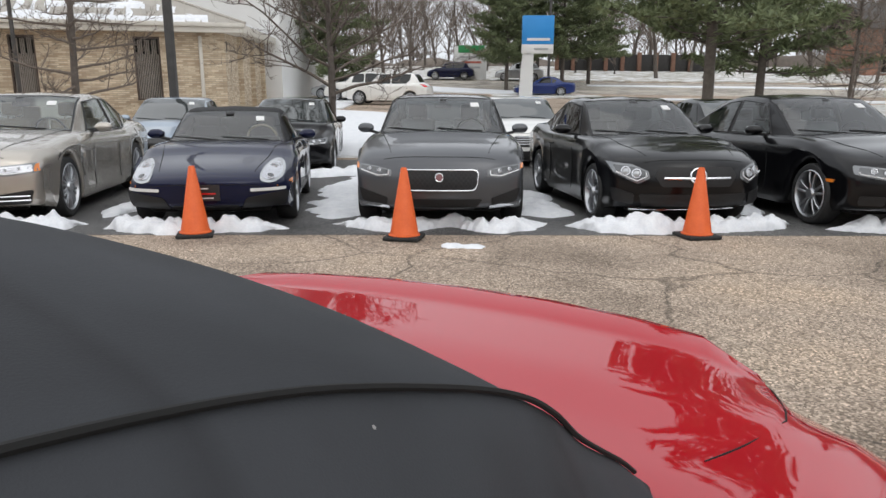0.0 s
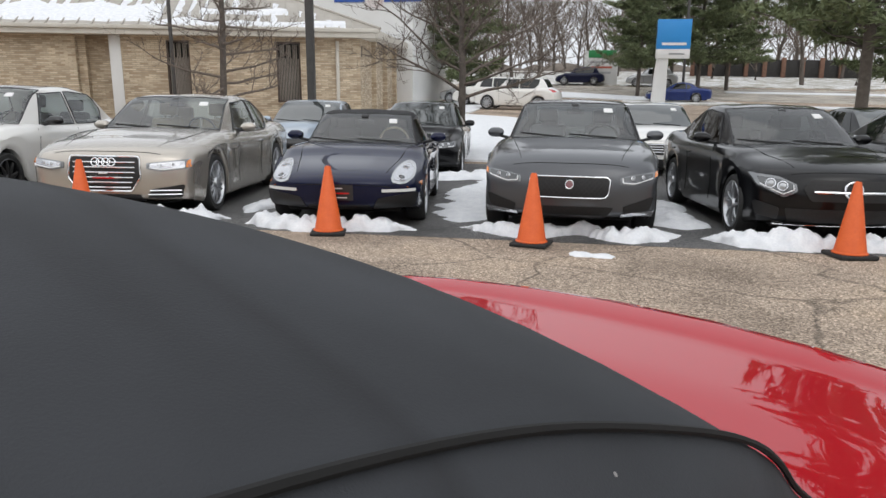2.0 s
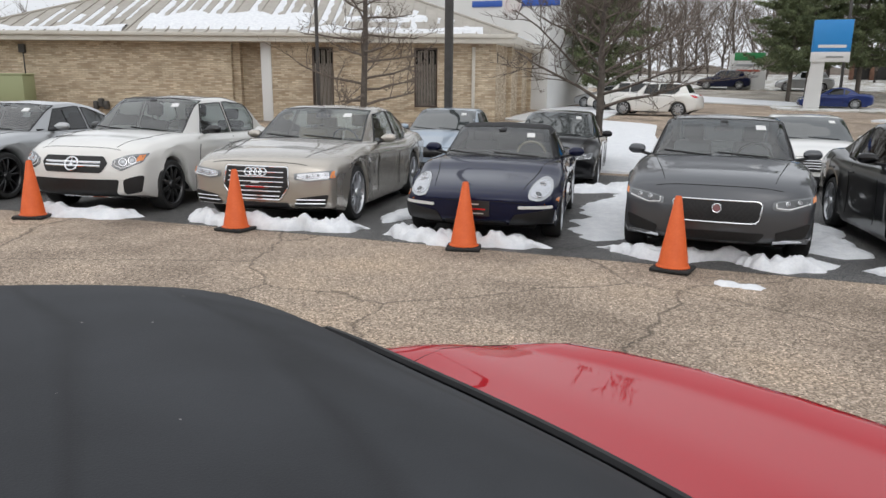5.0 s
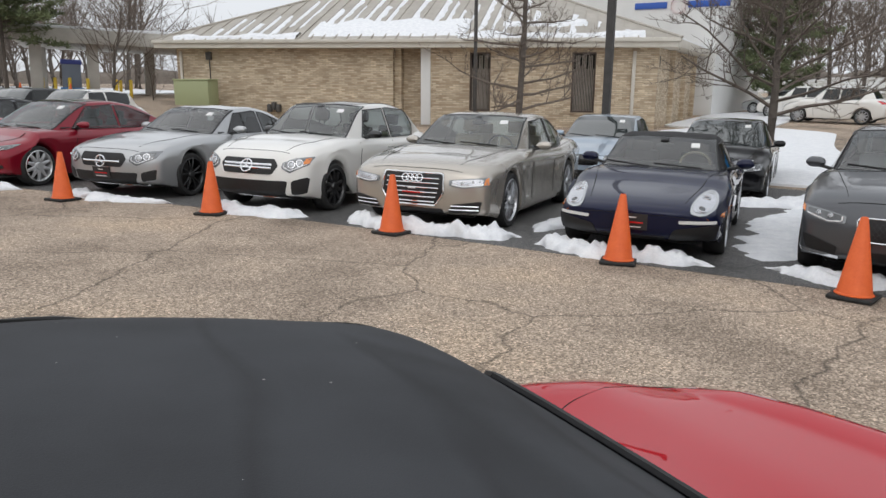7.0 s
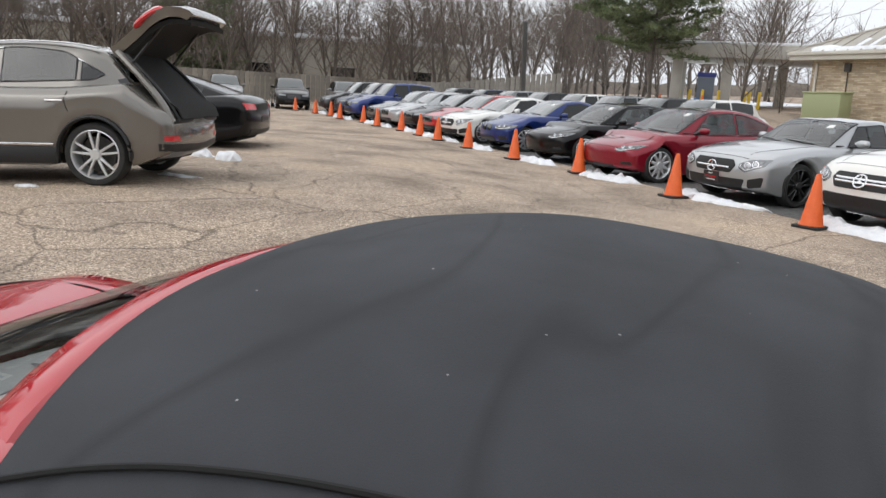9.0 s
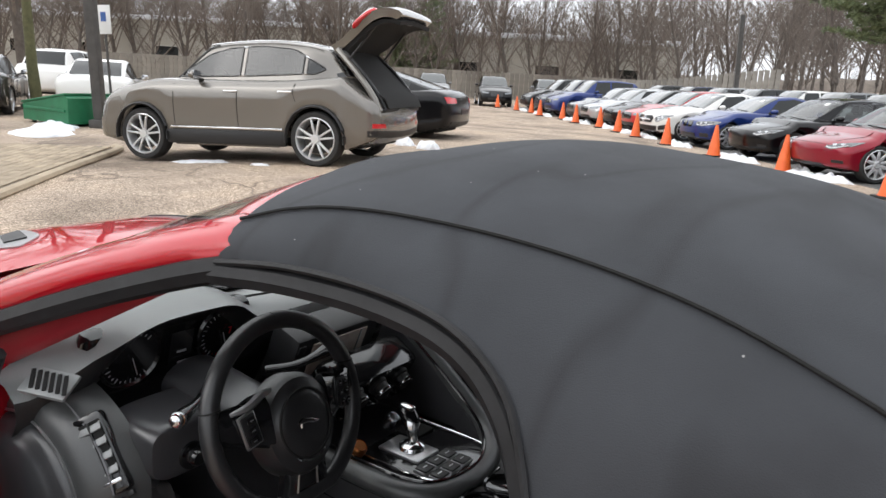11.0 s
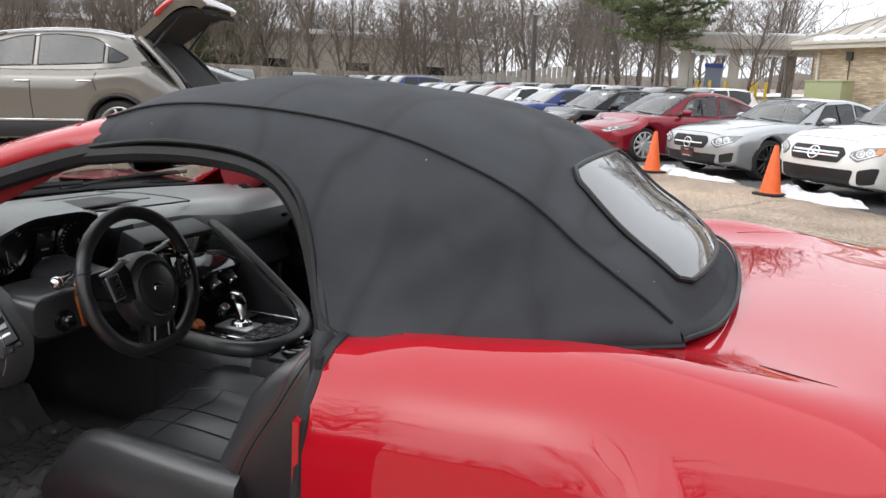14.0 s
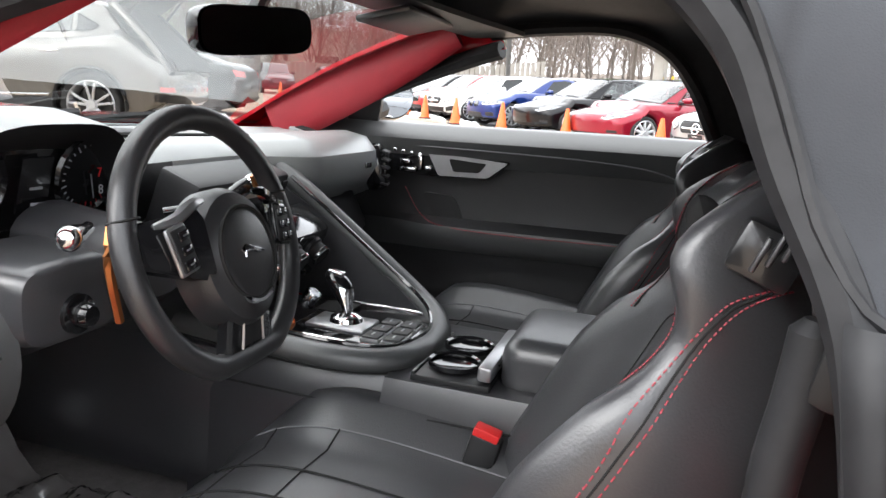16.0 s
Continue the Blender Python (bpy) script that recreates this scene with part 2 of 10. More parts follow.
def wheel_meshes(r, w, spokes, twin):
    key = (r, w, spokes, twin)
    if key not in WHEELS:
        rr = r * 0.765
        tyre = mesh_of("tyre", lathe([(rr, -w / 2 + 0.01), (rr + 0.02, -w / 2), (r - 0.03, -w / 2 + 0.005), (r - 0.006, -w / 2 + 0.03), (r, 0), (r - 0.006, w / 2 - 0.03), (r - 0.025, w / 2 - 0.005), (rr + 0.02, w / 2), (rr, w / 2 - 0.01)], 36, "y"))
        bm = lathe([(rr + 0.004, w / 2 - 0.010), (rr - 0.008, w / 2 - 0.002), (rr - 0.016, w / 2 - 0.012), (rr - 0.026, w * 0.1), (rr - 0.03, -w / 2 + 0.02)], 36, "y")
        for k in range(spokes):
            for off in ((-1, 1) if twin else (0,)):
                a = k * math.tau / spokes
                rot = Matrix.Rotation(a, 3, "Y")
                secs = []
                for i in range(5):
                    t = i / 4
                    rad = 0.040 + (rr - 0.052) * t
                    side = off * (0.010 + (rr * math.pi / spokes * 0.34 - 0.010) * t)
                    half = (0.0125 if twin else 0.030 - 0.010 * t) * (1 + 0.25 * (1 - t))
                    y = w / 2 - 0.030 + 0.016 * math.sin(math.pi * min(1, t * 0.9))
                    secs.append([rot @ Vector((side + sx * half, y + sy, rad)) for sx, sy in ((-1, -0.030), (-1, -0.006), (-0.55, 0.0), (0.55, 0.0), (1, -0.006), (1, -0.030))])
                grid_into(bm, secs, close_v=True)
        g = bmesh.ops.create_cone(bm, cap_ends=True, segments=16, radius1=0.07, radius2=0.055, depth=0.035, matrix=Matrix.Translation((0, w / 2 - 0.02, 0)) @ Matrix.Rotation(radians(-90), 4, "X"))
        rim = mesh_of("rim", bm)
        disc = mesh_of("brake_disc", lathe([(0.03, 0.0), (rr * 0.72, 0.0), (rr * 0.72, -0.02), (0.03, -0.02)], 24, "y"))
        WHEELS[key] = (tyre, rim, disc)
    return WHEELS[key]


def add_wheel(car, x, y, r, w, spokes, twin, rim_mat):
    tyre, rim, disc = wheel_meshes(r, w, spokes, twin)
    hub = new("wheel")
    hub.parent = car
    hub.matrix_basis = Matrix.Translation((x, y, r)) @ (Matrix() if y > 0 else Matrix.Rotation(math.pi, 4, "Z"))
    part("tyre", tyre, M["tyre"], hub)
    ob = part("rim", rim, M["rim"], hub)
    if rim_mat != "rim":
        ob.material_slots[0].link = "OBJECT"
        ob.material_slots[0].material = M[rim_mat]
    part("brake_disc", disc, M["iron"], hub)


def mirror_poly(poly):
    return [(-a, b) for a, b in reversed(poly)]


def rounded(poly, r=0.25, n=3):
    """Cut the corners of a polygon into small arcs (r: share of the shorter edge)."""
    out, k = [], len(poly)
    for i in range(k):
        a, b, c = Vector(poly[i - 1]), Vector(poly[i]), Vector(poly[(i + 1) % k])
        d = min((a - b).length, (c - b).length) * r
        p, q = b + (a - b).normalized() * d, b + (c - b).normalized() * d
        for j in range(n + 1):
            t = j / n
            out.append(tuple((1 - t) ** 2 * p + 2 * t * (1 - t) * b + t * t * q))
    return out


def make_car(name, m, paint_mat, label, spec, category="car", group="parked cars"):
    """A parked car, nose along +x, left along +y, standing on z = 0. spec holds its lengths, outlines and trim."""
    s = spec
    L, W, H, wb, fo = s["L"], s["W"], s["H"], s["wb"], s["fo"]
    xa, xf = wb / 2, wb / 2 + fo
    xr = xf - L
    r, tw = s.get("wr", 0.335), s.get("tw", 0.235)
    bow, rake = s.get("bow", 0.26), s.get("rake", 0.10)
    nose, cowl, belt, deck, tail = s["nose"], s["cowl"], s["belt"], s["deck"], s.get("tail", s["deck"] - 0.06)
    cx, rx0, rx1, gx = s["cx"], s["rx0"], s["rx1"], s["gx"]
    zb = s.get("clear", 0.17)
    car = thing(name, m, label, category, group)
    topline = [(xr, tail - 0.05), (xr + 0.10, tail), (gx - 0.02, deck), ((gx + rx0) / 2, belt + 0.01), (cx, cowl), (cx + 0.35, cowl - 0.03), (xa + 0.1, nose + (cowl - nose) * 0.55), (xf - 0.22, nose + 0.03), (xf, nose - 0.06)]
    us = sorted({round(u, 4) for u in [xr, xr + 0.02, xr + 0.06, xr + 0.13, xr + 0.25, xf - 0.25, xf - 0.13, xf - 0.06, xf - 0.02, xf]
                 + [xr + 0.25 + (L - 0.5) * i / 20 for i in range(21)]
                 + [c + (r + 0.045) * math.cos(math.pi * k / 10) for c in (xa, -xa) for k in range(11)]})
    rows = []
    for u in us:
        e = min(u - xr, xf - u)
        er_ = 0.085 if u > 0 else 0.12
        inset = 0.0 if e > er_ else er_ - math.sqrt(max(0.0, er_**2 - (er_ - e) ** 2))
        w = W / 2 * (1 - 0.05 * smoothstep(xa, xf, u) - 0.06 * smoothstep(-xa, xr, u)) - inset * 0.8
        w *= 1 - 0.012 * math.exp(-((u - 0.0) / 0.6) ** 2)
        zt = curve_at(topline, u) - inset * 0.35
        b = zb + inset * 0.6 + 0.07 * smoothstep(xf - 0.5, xf, u) + 0.12 * smoothstep(-xa - r - 0.1, xr, u)
        arch = 0.0
        for c in (xa, -xa):
            if abs(u - c) < r + 0.046:
                arch = r + math.sqrt(max(0.0, (r + 0.046) ** 2 - (u - c) ** 2))
        lo = max(b, arch)
        lo = min(lo, zt - 0.12)
        sh = s.get("shoulder", 0.10)
        crown = s.get("crown", 0.035)
        mid = lo + (zt - lo) * 0.45
        flare = 0.012 if arch else 0.0
        half = [(0, lo), (w * 0.4, lo), (w * 0.72, lo), (w * 0.955 + flare, lo), (w * 0.988 + flare, lo + min(0.07, (zt - lo) * 0.2)), (w * (0.982 if not arch else 0.996), mid - (mid - lo) * 0.25), (w * 0.992 + flare * 0.5, zt - sh - (zt - sh - mid) * 0.45), (w, zt - sh - 0.016), (w * 0.972, zt - sh + 0.012), (w * 0.945, zt - sh * 0.42),
                (w * 0.90, zt - sh * 0.12), (w * 0.80, zt + crown * 0.1), (w * 0.55, zt + crown * 0.55), (w * 0.28, zt + crown * 0.9), (0, zt + crown)]
        kf, kr = smoothstep(xf - 1.0, xf, u), smoothstep(xr + 0.8, xr, u)
        full = half + [(-a, c) for a, c in reversed(half[1:-1])]
        row = []
        for v, z in full:
            q = min(1.2, abs(v) / (W / 2))
            du = -kf * (bow * q**2.6 + rake * ((z - 0.50) / 0.3) ** 2 * (1.0 if z > 0.5 else 0.5)) + kr * (s.get("rbow", 0.16) * q**2.6 + 0.05 * ((z - 0.6) / 0.3) ** 2)
            row.append((u + du, v, z))
        rows.append(row)

    def end_cap(row):
        zc, out = sum(p[2] for p in row) / len(row), []
        ends = [p for p in row]
        x0 = sum(p[0] for p in ends if abs(p[1]) < W * 0.2) / max(1, sum(1 for p in ends if abs(p[1]) < W * 0.2))
        for f in (0.88, 0.7, 0.45, 0.2, 0.004):
            out.append([(0, p[1] * f, zc + (p[2] - zc) * f) for p in ends])
        return out, zc
    for at_front in (False, True):
        row = rows[-1] if at_front else rows[0]
        rings, zc = end_cap(row)
        for ring in rings:
            new_row = []
            for _, v, z in ring:
                q = abs(v) / (W / 2)
                if at_front:
                    x = xf - (bow * q**2.6 + rake * ((z - 0.50) / 0.3) ** 2 * (1.0 if z > 0.5 else 0.5))
                else:
                    x = xr + (s.get("rbow", 0.16) * q**2.6 + 0.05 * ((z - 0.6) / 0.3) ** 2)
                new_row.append((x, v, z))
            if at_front:
                rows.append(new_row)
            else:
                rows.insert(0, new_row)
    bm = skin(rows, close_v=True)
    bmesh.ops.recalc_face_normals(bm, faces=bm.faces)
    tree = BVHTree.FromBMesh(bm)
    part("body", bm, paint_mat, car, angle=55)
    # dark underside with wheel housings
    ub = bmesh.new()
    box_into(ub, ((xf + xr) / 2, 0, zb + 0.17), (L - 0.7, W * 0.72, 0.34), bevel=0.05)
    box_into(ub, (0, 0, zb + 0.14), (wb - 2 * r - 0.12, W * 0.93, 0.20), bevel=0.03)
    part("underbody", ub, M["under"], car)
    # greenhouse
    roofline = [(gx, deck - 0.02), (rx1, s.get("rear_top", H - 0.05)), ((rx0 + rx1) / 2, H), (rx0, H - 0.035), (cx, cowl - 0.02)]
    wbelt = W / 2 * s.get("wbelt", 0.925)
    wroof = W / 2 * s.get("wroof", 0.69)
    near = s.get("near", False)
    nu_ = 96 if near else 26
    gus = sorted({round(u, 4) for u in [gx + (cx - gx) * i / nu_ for i in range(nu_ + 1)]})
    grow = []
    for u in gus:
        zr = curve_at(roofline, u)
        zbt = curve_at(topline, u) - 0.05
        hgt = max(0.02, zr - zbt)
        full_h = H - belt
        k = min(1.0, hgt / full_h)
        end = 1 - 0.10 * smoothstep(rx0 - 0.2, cx, u) - 0.16 * smoothstep(rx1 + 0.3, gx, u)
        w0 = wbelt * end
        w1 = w0 + (wroof - wbelt) * k
        half = [(w0, zbt), (w0 + (w1 - w0) * 0.45, zbt + hgt * 0.45), (w0 + (w1 - w0) * 0.86, zbt + hgt * 0.84), (w1 * 0.97, zbt + hgt * 0.945), (w1 * 0.86, zbt + hgt * 0.985), (w1 * 0.5, zr), (0, zr + 0.012 * k)]
        if near:
            half = [(a + (c - a) * k_ / 5, b + (d - b) * k_ / 5) for (a, b), (c, d) in zip(half, half[1:]) for k_ in range(5)] + [half[-1]]
        shift = s.get("wbow", 0.16)
        row = []
        for v, z in half + [(-a, c) for a, c in reversed(half[:-1])]:
            q = abs(v) / wbelt
            row.append((u - shift * q * q * smoothstep(rx0 - 0.5, cx, u) + 0.10 * q * q * smoothstep(rx1 + 0.4, gx, u), v, z))
        grow.append(row)
    gm = skin(grow)
    bmesh.ops.recalc_face_normals(gm, faces=gm.faces)
    gtree = BVHTree.FromBMesh(gm)

    if s.get("roof_panel"):
        cut_ = (20, 41) if near else (4, 9)
        rows = [[(x, y, z + 0.006) for x, y, z in row[cut_[0]:cut_[1]]] for u, row in zip(gus, grow) if rx1 - 0.05 <= u <= rx0 + 0.05]
        part("roof_panel", skin(rows), M[s["roof_panel"]], car, "gloss black roof panel")

    def onto(t, axis, sign):
        """Project (a, b) along an axis onto a tree: x: a = y, b = z; y: a = x, b = z."""
        def hit(a, b):
            o = Vector((sign * 4, a, b)) if axis == "x" else Vector((a, sign * 4, b))
            d = Vector((-sign, 0, 0)) if axis == "x" else Vector((0, -sign, 0))
            co, no, _, _ = t.ray_cast(o, d)
            if co is None:
                co, no, _, _ = t.find_nearest(o + d * (4 - (xf if axis == "x" and sign > 0 else -xr if axis == "x" else W / 2)))
            if no.dot(d) > 0:
                no = -no
            return co, no
        return hit
    front, rear, left, right = onto(tree, "x", 1), onto(tree, "x", -1), onto(tree, "y", 1), onto(tree, "y", -1)
    gfront, grear, gleft, gright = onto(gtree, "x", 1), onto(gtree, "x", -1), onto(gtree, "y", 1), onto(gtree, "y", -1)
    zc0, zc1 = cowl + 0.0, curve_at(roofline, rx0 + 0.02) - 0.015
    wb0 = wbelt * 0.90 - 0.04
    wscr = [(-wb0, zc0), (-wb0 * 0.5, zc0 + 0.012), (0, zc0 + 0.015), (wb0 * 0.5, zc0 + 0.012), (wb0, zc0), (wroof - 0.015, zc1 - 0.02), (wroof * 0.5, zc1), (-wroof * 0.5, zc1), (-wroof + 0.015, zc1 - 0.02)]
    holes = [(wscr, "x", 1)]
    if near:
        part("windscreen", poly_patch(wscr, gfront, 0.06, lift=0.010), M["screen_clear"], car, "clear windscreen over a dim cabin")
    else:
        part("windscreen", poly_patch(wscr, gfront, 0.06, lift=0.010), M["windscreen"], car, "windscreen reflecting the pale sky")

    def frit(poly, hit, tube_r=0.011):
        pts_ = []
        for (a, b), (c, d) in zip(poly, poly[1:] + poly[:1]):
            k = max(1, int(math.hypot(c - a, d - b) / 0.06))
            pts_ += [hit(a + (c - a) * i / k, b + (d - b) * i / k) for i in range(k)]
        pts_ = [c + n * 0.004 for c, n in pts_]
        part("window_seal", tube(pts_ + [pts_[0]], tube_r, 6, False), M["black"], car)
    if near:
        frit(wscr, gfront, 0.013)
    sw = s.get("wipers", True)
    if sw:
        for y0 in (-0.1, 0.5):
            wm = bmesh.new()
            pa = [gfront(y0 - 0.55 * i / 4, zc0 + 0.02 + 0.035 * i / 4) for i in range(5)]
            tube_into(wm, [c + n * 0.015 for c, n in pa], 0.008, 5)
            part("wiper", wm, M["black"], car)
    rz0, rz1 = deck + 0.015, s.get("rear_top", H - 0.05) - 0.03
    rear_glass = [(-wbelt * 0.72, rz0), (wbelt * 0.72, rz0), (wroof * 0.88, rz1), (-wroof * 0.88, rz1)]
    part("rear_window", poly_patch(rear_glass, grear, 0.08, lift=0.010), M["side_clear" if near and not s.get("roof_mat") else "glass"], car)
    if near and not s.get("roof_mat"):
        holes.append((rear_glass, "x", -1))
    zs = belt + 0.0
    dlo = s["dlo"] if "dlo" in s else [(cx - 0.55, zs), (rx0 + 0.02, H - 0.12), ((rx0 + rx1) / 2, H - 0.075), (rx1 + 0.15, H - 0.11), (gx + 0.55, deck + 0.13), (gx + 0.75, zs + 0.015)]
    door = s.get("door", rx0 - 0.62)
    pillar = 0.035

    def split(poly, x0, x1):
        bm2 = bmesh.new()
        bm2.faces.new([bm2.verts.new((a, b, 0)) for a, b in poly])
        for co, no in (((x0, 0, 0), (-1, 0, 0)), ((x1, 0, 0), (1, 0, 0))):
            bmesh.ops.bisect_plane(bm2, geom=bm2.verts[:] + bm2.edges[:] + bm2.faces[:], plane_co=co, plane_no=no, clear_outer=True)
        out = [(v.co.x, v.co.y) for f in bm2.faces for v in f.verts]
        bm2.free()
        return out
    doors = s.get("doors", 4)
    cuts = [(gx, door - pillar), (door + pillar, cx)] if doors == 4 else [(gx, cx)]
    if s.get("quarter"):
        cuts = [(gx, s["quarter"] - 0.03), (s["quarter"] + 0.03, door - pillar), (door + pillar, cx)]
    for a0, a1 in cuts:
        piece = split(dlo, a0, a1)
        if len(piece) > 2:
            pane_mat = M[s.get("side_mat", "side_clear") if near else "glass"]
            part("side_window", poly_patch(piece, gleft, 0.09, lift=0.008), pane_mat, car)
            part("side_window", poly_patch(piece, gright, 0.09, lift=0.008), pane_mat, car)
            if near:
                holes.append((piece, "y", 0))
                frit(piece, gleft, 0.010)
                frit(piece, gright, 0.010)
    if near:
        # cut the panes out of the shell and furnish the cabin behind them
        def inside(poly, a, b):
            odd = False
            for (x0, y0), (x1, y1) in zip(poly, poly[1:] + poly[:1]):
                if (y0 > b) != (y1 > b) and a < (x1 - x0) * (b - y0) / (y1 - y0) + x0:
                    odd = not odd
            return odd
        gone = []
        for face in gm.faces:
            for poly, axis, sign in holes:
                if axis == "x" and (face.normal.x * sign < 0.12 or abs(face.normal.y) > 0.85):
                    continue
                if axis == "y" and abs(face.normal.y) < 0.4:
                    continue
                if all(inside(poly, v.co.y if axis == "x" else v.co.x, v.co.z) for v in face.verts):
                    gone.append(face)
                    break
        bmesh.ops.delete(gm, geom=gone, context="FACES")
        cab = M[s.get("cabin", "cabin_black")]
        part("cabin_floor", box(((gx + cx) / 2 + 0.05, 0, belt + 0.012), (cx - gx - 0.75, wbelt * 1.78, 0.03), bevel=0.01), M["cabin_black"], car)
        dash_rows = [[(cx - 0.10 - 0.10 * q * q, v * q_, belt + 0.02), (cx - 0.22 - 0.10 * q * q, v * q_, belt + 0.055), (cx - 0.48 - 0.05 * q * q, v * q_, belt + 0.050), (cx - 0.54, v * q_, belt + 0.02)] for v, q, q_ in [(wbelt * 0.82, k / 6, k / 6) for k in range(-6, 7)]]
        part("dash_top", skin(dash_rows), M["cabin_black"], car)
        top_z = H - 0.20
        for sx_, zz, hw_ in ((rx0 - 0.42, top_z, 0.13), (rx1 + 0.05, top_z - 0.06, 0.12)):
            if s.get("doors", 4) == 2 and sx_ < rx0 - 0.6:
                continue
            for y_ in (0.37, -0.37):
                sm_ = bmesh.new()
                box_into(sm_, (sx_ + 0.03, y_, belt + 0.06), (0.12, 0.46, 0.20), Matrix.Rotation(radians(-12), 4, "Y"), 0.045, 3)
                box_into(sm_, (sx_ - 0.02, y_, zz - 0.02), (0.09, hw_ * 2, 0.18), Matrix.Rotation(radians(-8), 4, "Y"), 0.035, 3)
                tube_into(sm_, [(sx_, y_ - 0.05, belt + 0.12), (sx_ - 0.01, y_ - 0.05, zz - 0.06)], 0.010, 6)
                tube_into(sm_, [(sx_, y_ + 0.05, belt + 0.12), (sx_ - 0.01, y_ + 0.05, zz - 0.06)], 0.010, 6)
                part("seat", sm_, cab, car)
        wheel_c = Vector((cx - 0.66, 0.37, belt + 0.02))
        part("steering_wheel", tube([wheel_c + Vector((math.cos(a) * 0.07, math.sin(a) * 0.185, math.cos(a) * 0.165)) for a in [math.tau * k / 28 for k in range(29)]], 0.014, 7, False), M[s.get("wheel_mat", "cabin_black")], car)
        part("rear_mirror", box((rx0 + 0.18, 0, H - 0.155), (0.03, 0.22, 0.06), None, 0.012), M["black"], car)
        part("sensor_pod", box((rx0 + 0.19, 0, H - 0.095), (0.07, 0.10, 0.06), Matrix.Rotation(radians(28), 4, "Y"), 0.015), M["black"], car)
    part("roof", gm, M[s["roof_mat"]] if s.get("roof_mat") else paint_mat, car, angle=50)
    if s.get("chrome_dlo"):
        for h in (gleft, gright):
            cm = bmesh.new()
            loop = dlo + [dlo[0]]
            pts = []
            for (a, b), (c, d) in list(zip(loop, loop[1:]))[1:]:
                k = max(1, int(math.hypot(c - a, d - b) / 0.10))
                pts += [h(a + (c - a) * i / k, b + (d - b) * i / k) for i in range(k)]
            run = []
            for c, n in pts:
                if abs(n.y) > 0.6:
                    run.append(c + n * 0.004)
                elif len(run) > 1:
                    tube_into(cm, run, 0.009, 5, False)
                    run = []
                else:
                    run = []
            if len(run) > 1:
                tube_into(cm, run, 0.009, 5, False)
            part("window_trim", cm, M["chrome"], car)
    # seams and handles
    for h in (left, right):
        for x0 in ([door, door + s.get("dl", 1.08)] + ([door - s.get("dl2", 0.88)] if doors == 4 else [door - 0.25])):
            z0, z1 = zb + 0.12, curve_at(topline, x0) - 0.06
            if abs(abs(x0) - xa) < r + 0.06:
                z0 = r * 2 + 0.12
            st = [h(x0 + 0.03 * math.sin(i / 6 * 3), z0 + (z1 - z0) * i / 6) for i in range(7)]
            sm = bmesh.new()
            tube_into(sm, [c for c, n in st], 0.006, 4)
            part("door_seam", sm, M["under"], car)
        hx = [door - 0.02] + ([door - s.get("dl2", 0.88) + 0.02] if doors == 4 else [])
        for x0 in hx:
            st = [h(x0 + 0.03 + 0.2 * i / 4, belt - 0.14) for i in range(5)]
            hm = bmesh.new()
            tube_into(hm, [c + n * (0.012 if 0 < i < 4 else 0.0) for i, (c, n) in enumerate(st)], 0.014, 6, squash=0.8)
            part("door_handle", hm, M["chrome"] if s.get("chrome_dlo") else paint_mat, car)
        mm = bmesh.new()
        sg = 1 if h is left else -1
        mx = cx - s.get("mx", 0.62)
        c0 = Vector((mx, sg * (W / 2 + 0.060), belt + 0.070))
        shell_rows = []
        for k_ in range(9):
            t_ = k_ / 8
            y_ = c0.y + sg * 0.10 * (t_ * 2 - 1)
            hz_ = 0.062 * (1 - abs(t_ * 2 - 1) ** 4 * 0.65)
            dx_ = 0.075 * (1 - 0.45 * t_ * t_)
            shell_rows.append([(c0.x - 0.03, y_, c0.z - hz_), (c0.x + dx_ * 0.55, y_, c0.z - hz_ * 0.85), (c0.x + dx_, y_, c0.z - hz_ * 0.1), (c0.x + dx_ * 0.8, y_, c0.z + hz_ * 0.6), (c0.x + dx_ * 0.1, y_, c0.z + hz_), (c0.x - 0.035, y_, c0.z + hz_ * 0.95)])
        grid_into(mm, shell_rows, close_v=True)
        for r_ in (shell_rows[0], shell_rows[-1]):
            mm.faces.new([mm.verts.new(p) for p in r_])
        bmesh.ops.remove_doubles(mm, verts=mm.verts, dist=1e-5)
        mir = part("door_mirror", mm, M[s.get("mirror_mat")] if s.get("mirror_mat") else paint_mat, car, angle=60)
        part("mirror_foot", box((c0.x + 0.01, sg * (W / 2 - 0.06), c0.z - 0.055), (0.07, 0.16, 0.035), Matrix.Rotation(radians(sg * 14), 4, "X"), 0.012), M["black"], mir)
        part("mirror_glass", box((c0.x - 0.036, c0.y, c0.z), (0.004, 0.165, 0.10), None, 0.0015), M["chrome"], mir)
    # hood seam
    for k in (-1, 1):
        hs = []
        for i in range(9):
            u = xf - 0.25 - (xf - 0.25 - cx - 0.1) * i / 8
            v = k * W / 2 * (0.55 + 0.20 * i / 8)
            co, no, _, _ = tree.ray_cast(Vector((u, v, 3)), Vector((0, 0, -1)))
            if co:
                hs.append(co)
        sm = bmesh.new()
        tube_into(sm, hs, 0.005, 4)
        part("hood_seam", sm, M["under"], car)
    lid_z = s.get("lid", nose - 0.035)
    lid = [front(W / 2 * 0.62 * (i / 7 - 1), lid_z - 0.03 * (i / 7 - 1) ** 4) for i in range(15)]
    part("bonnet_seam", tube([c for c, n in lid], 0.0045, 4), M["under"], car)
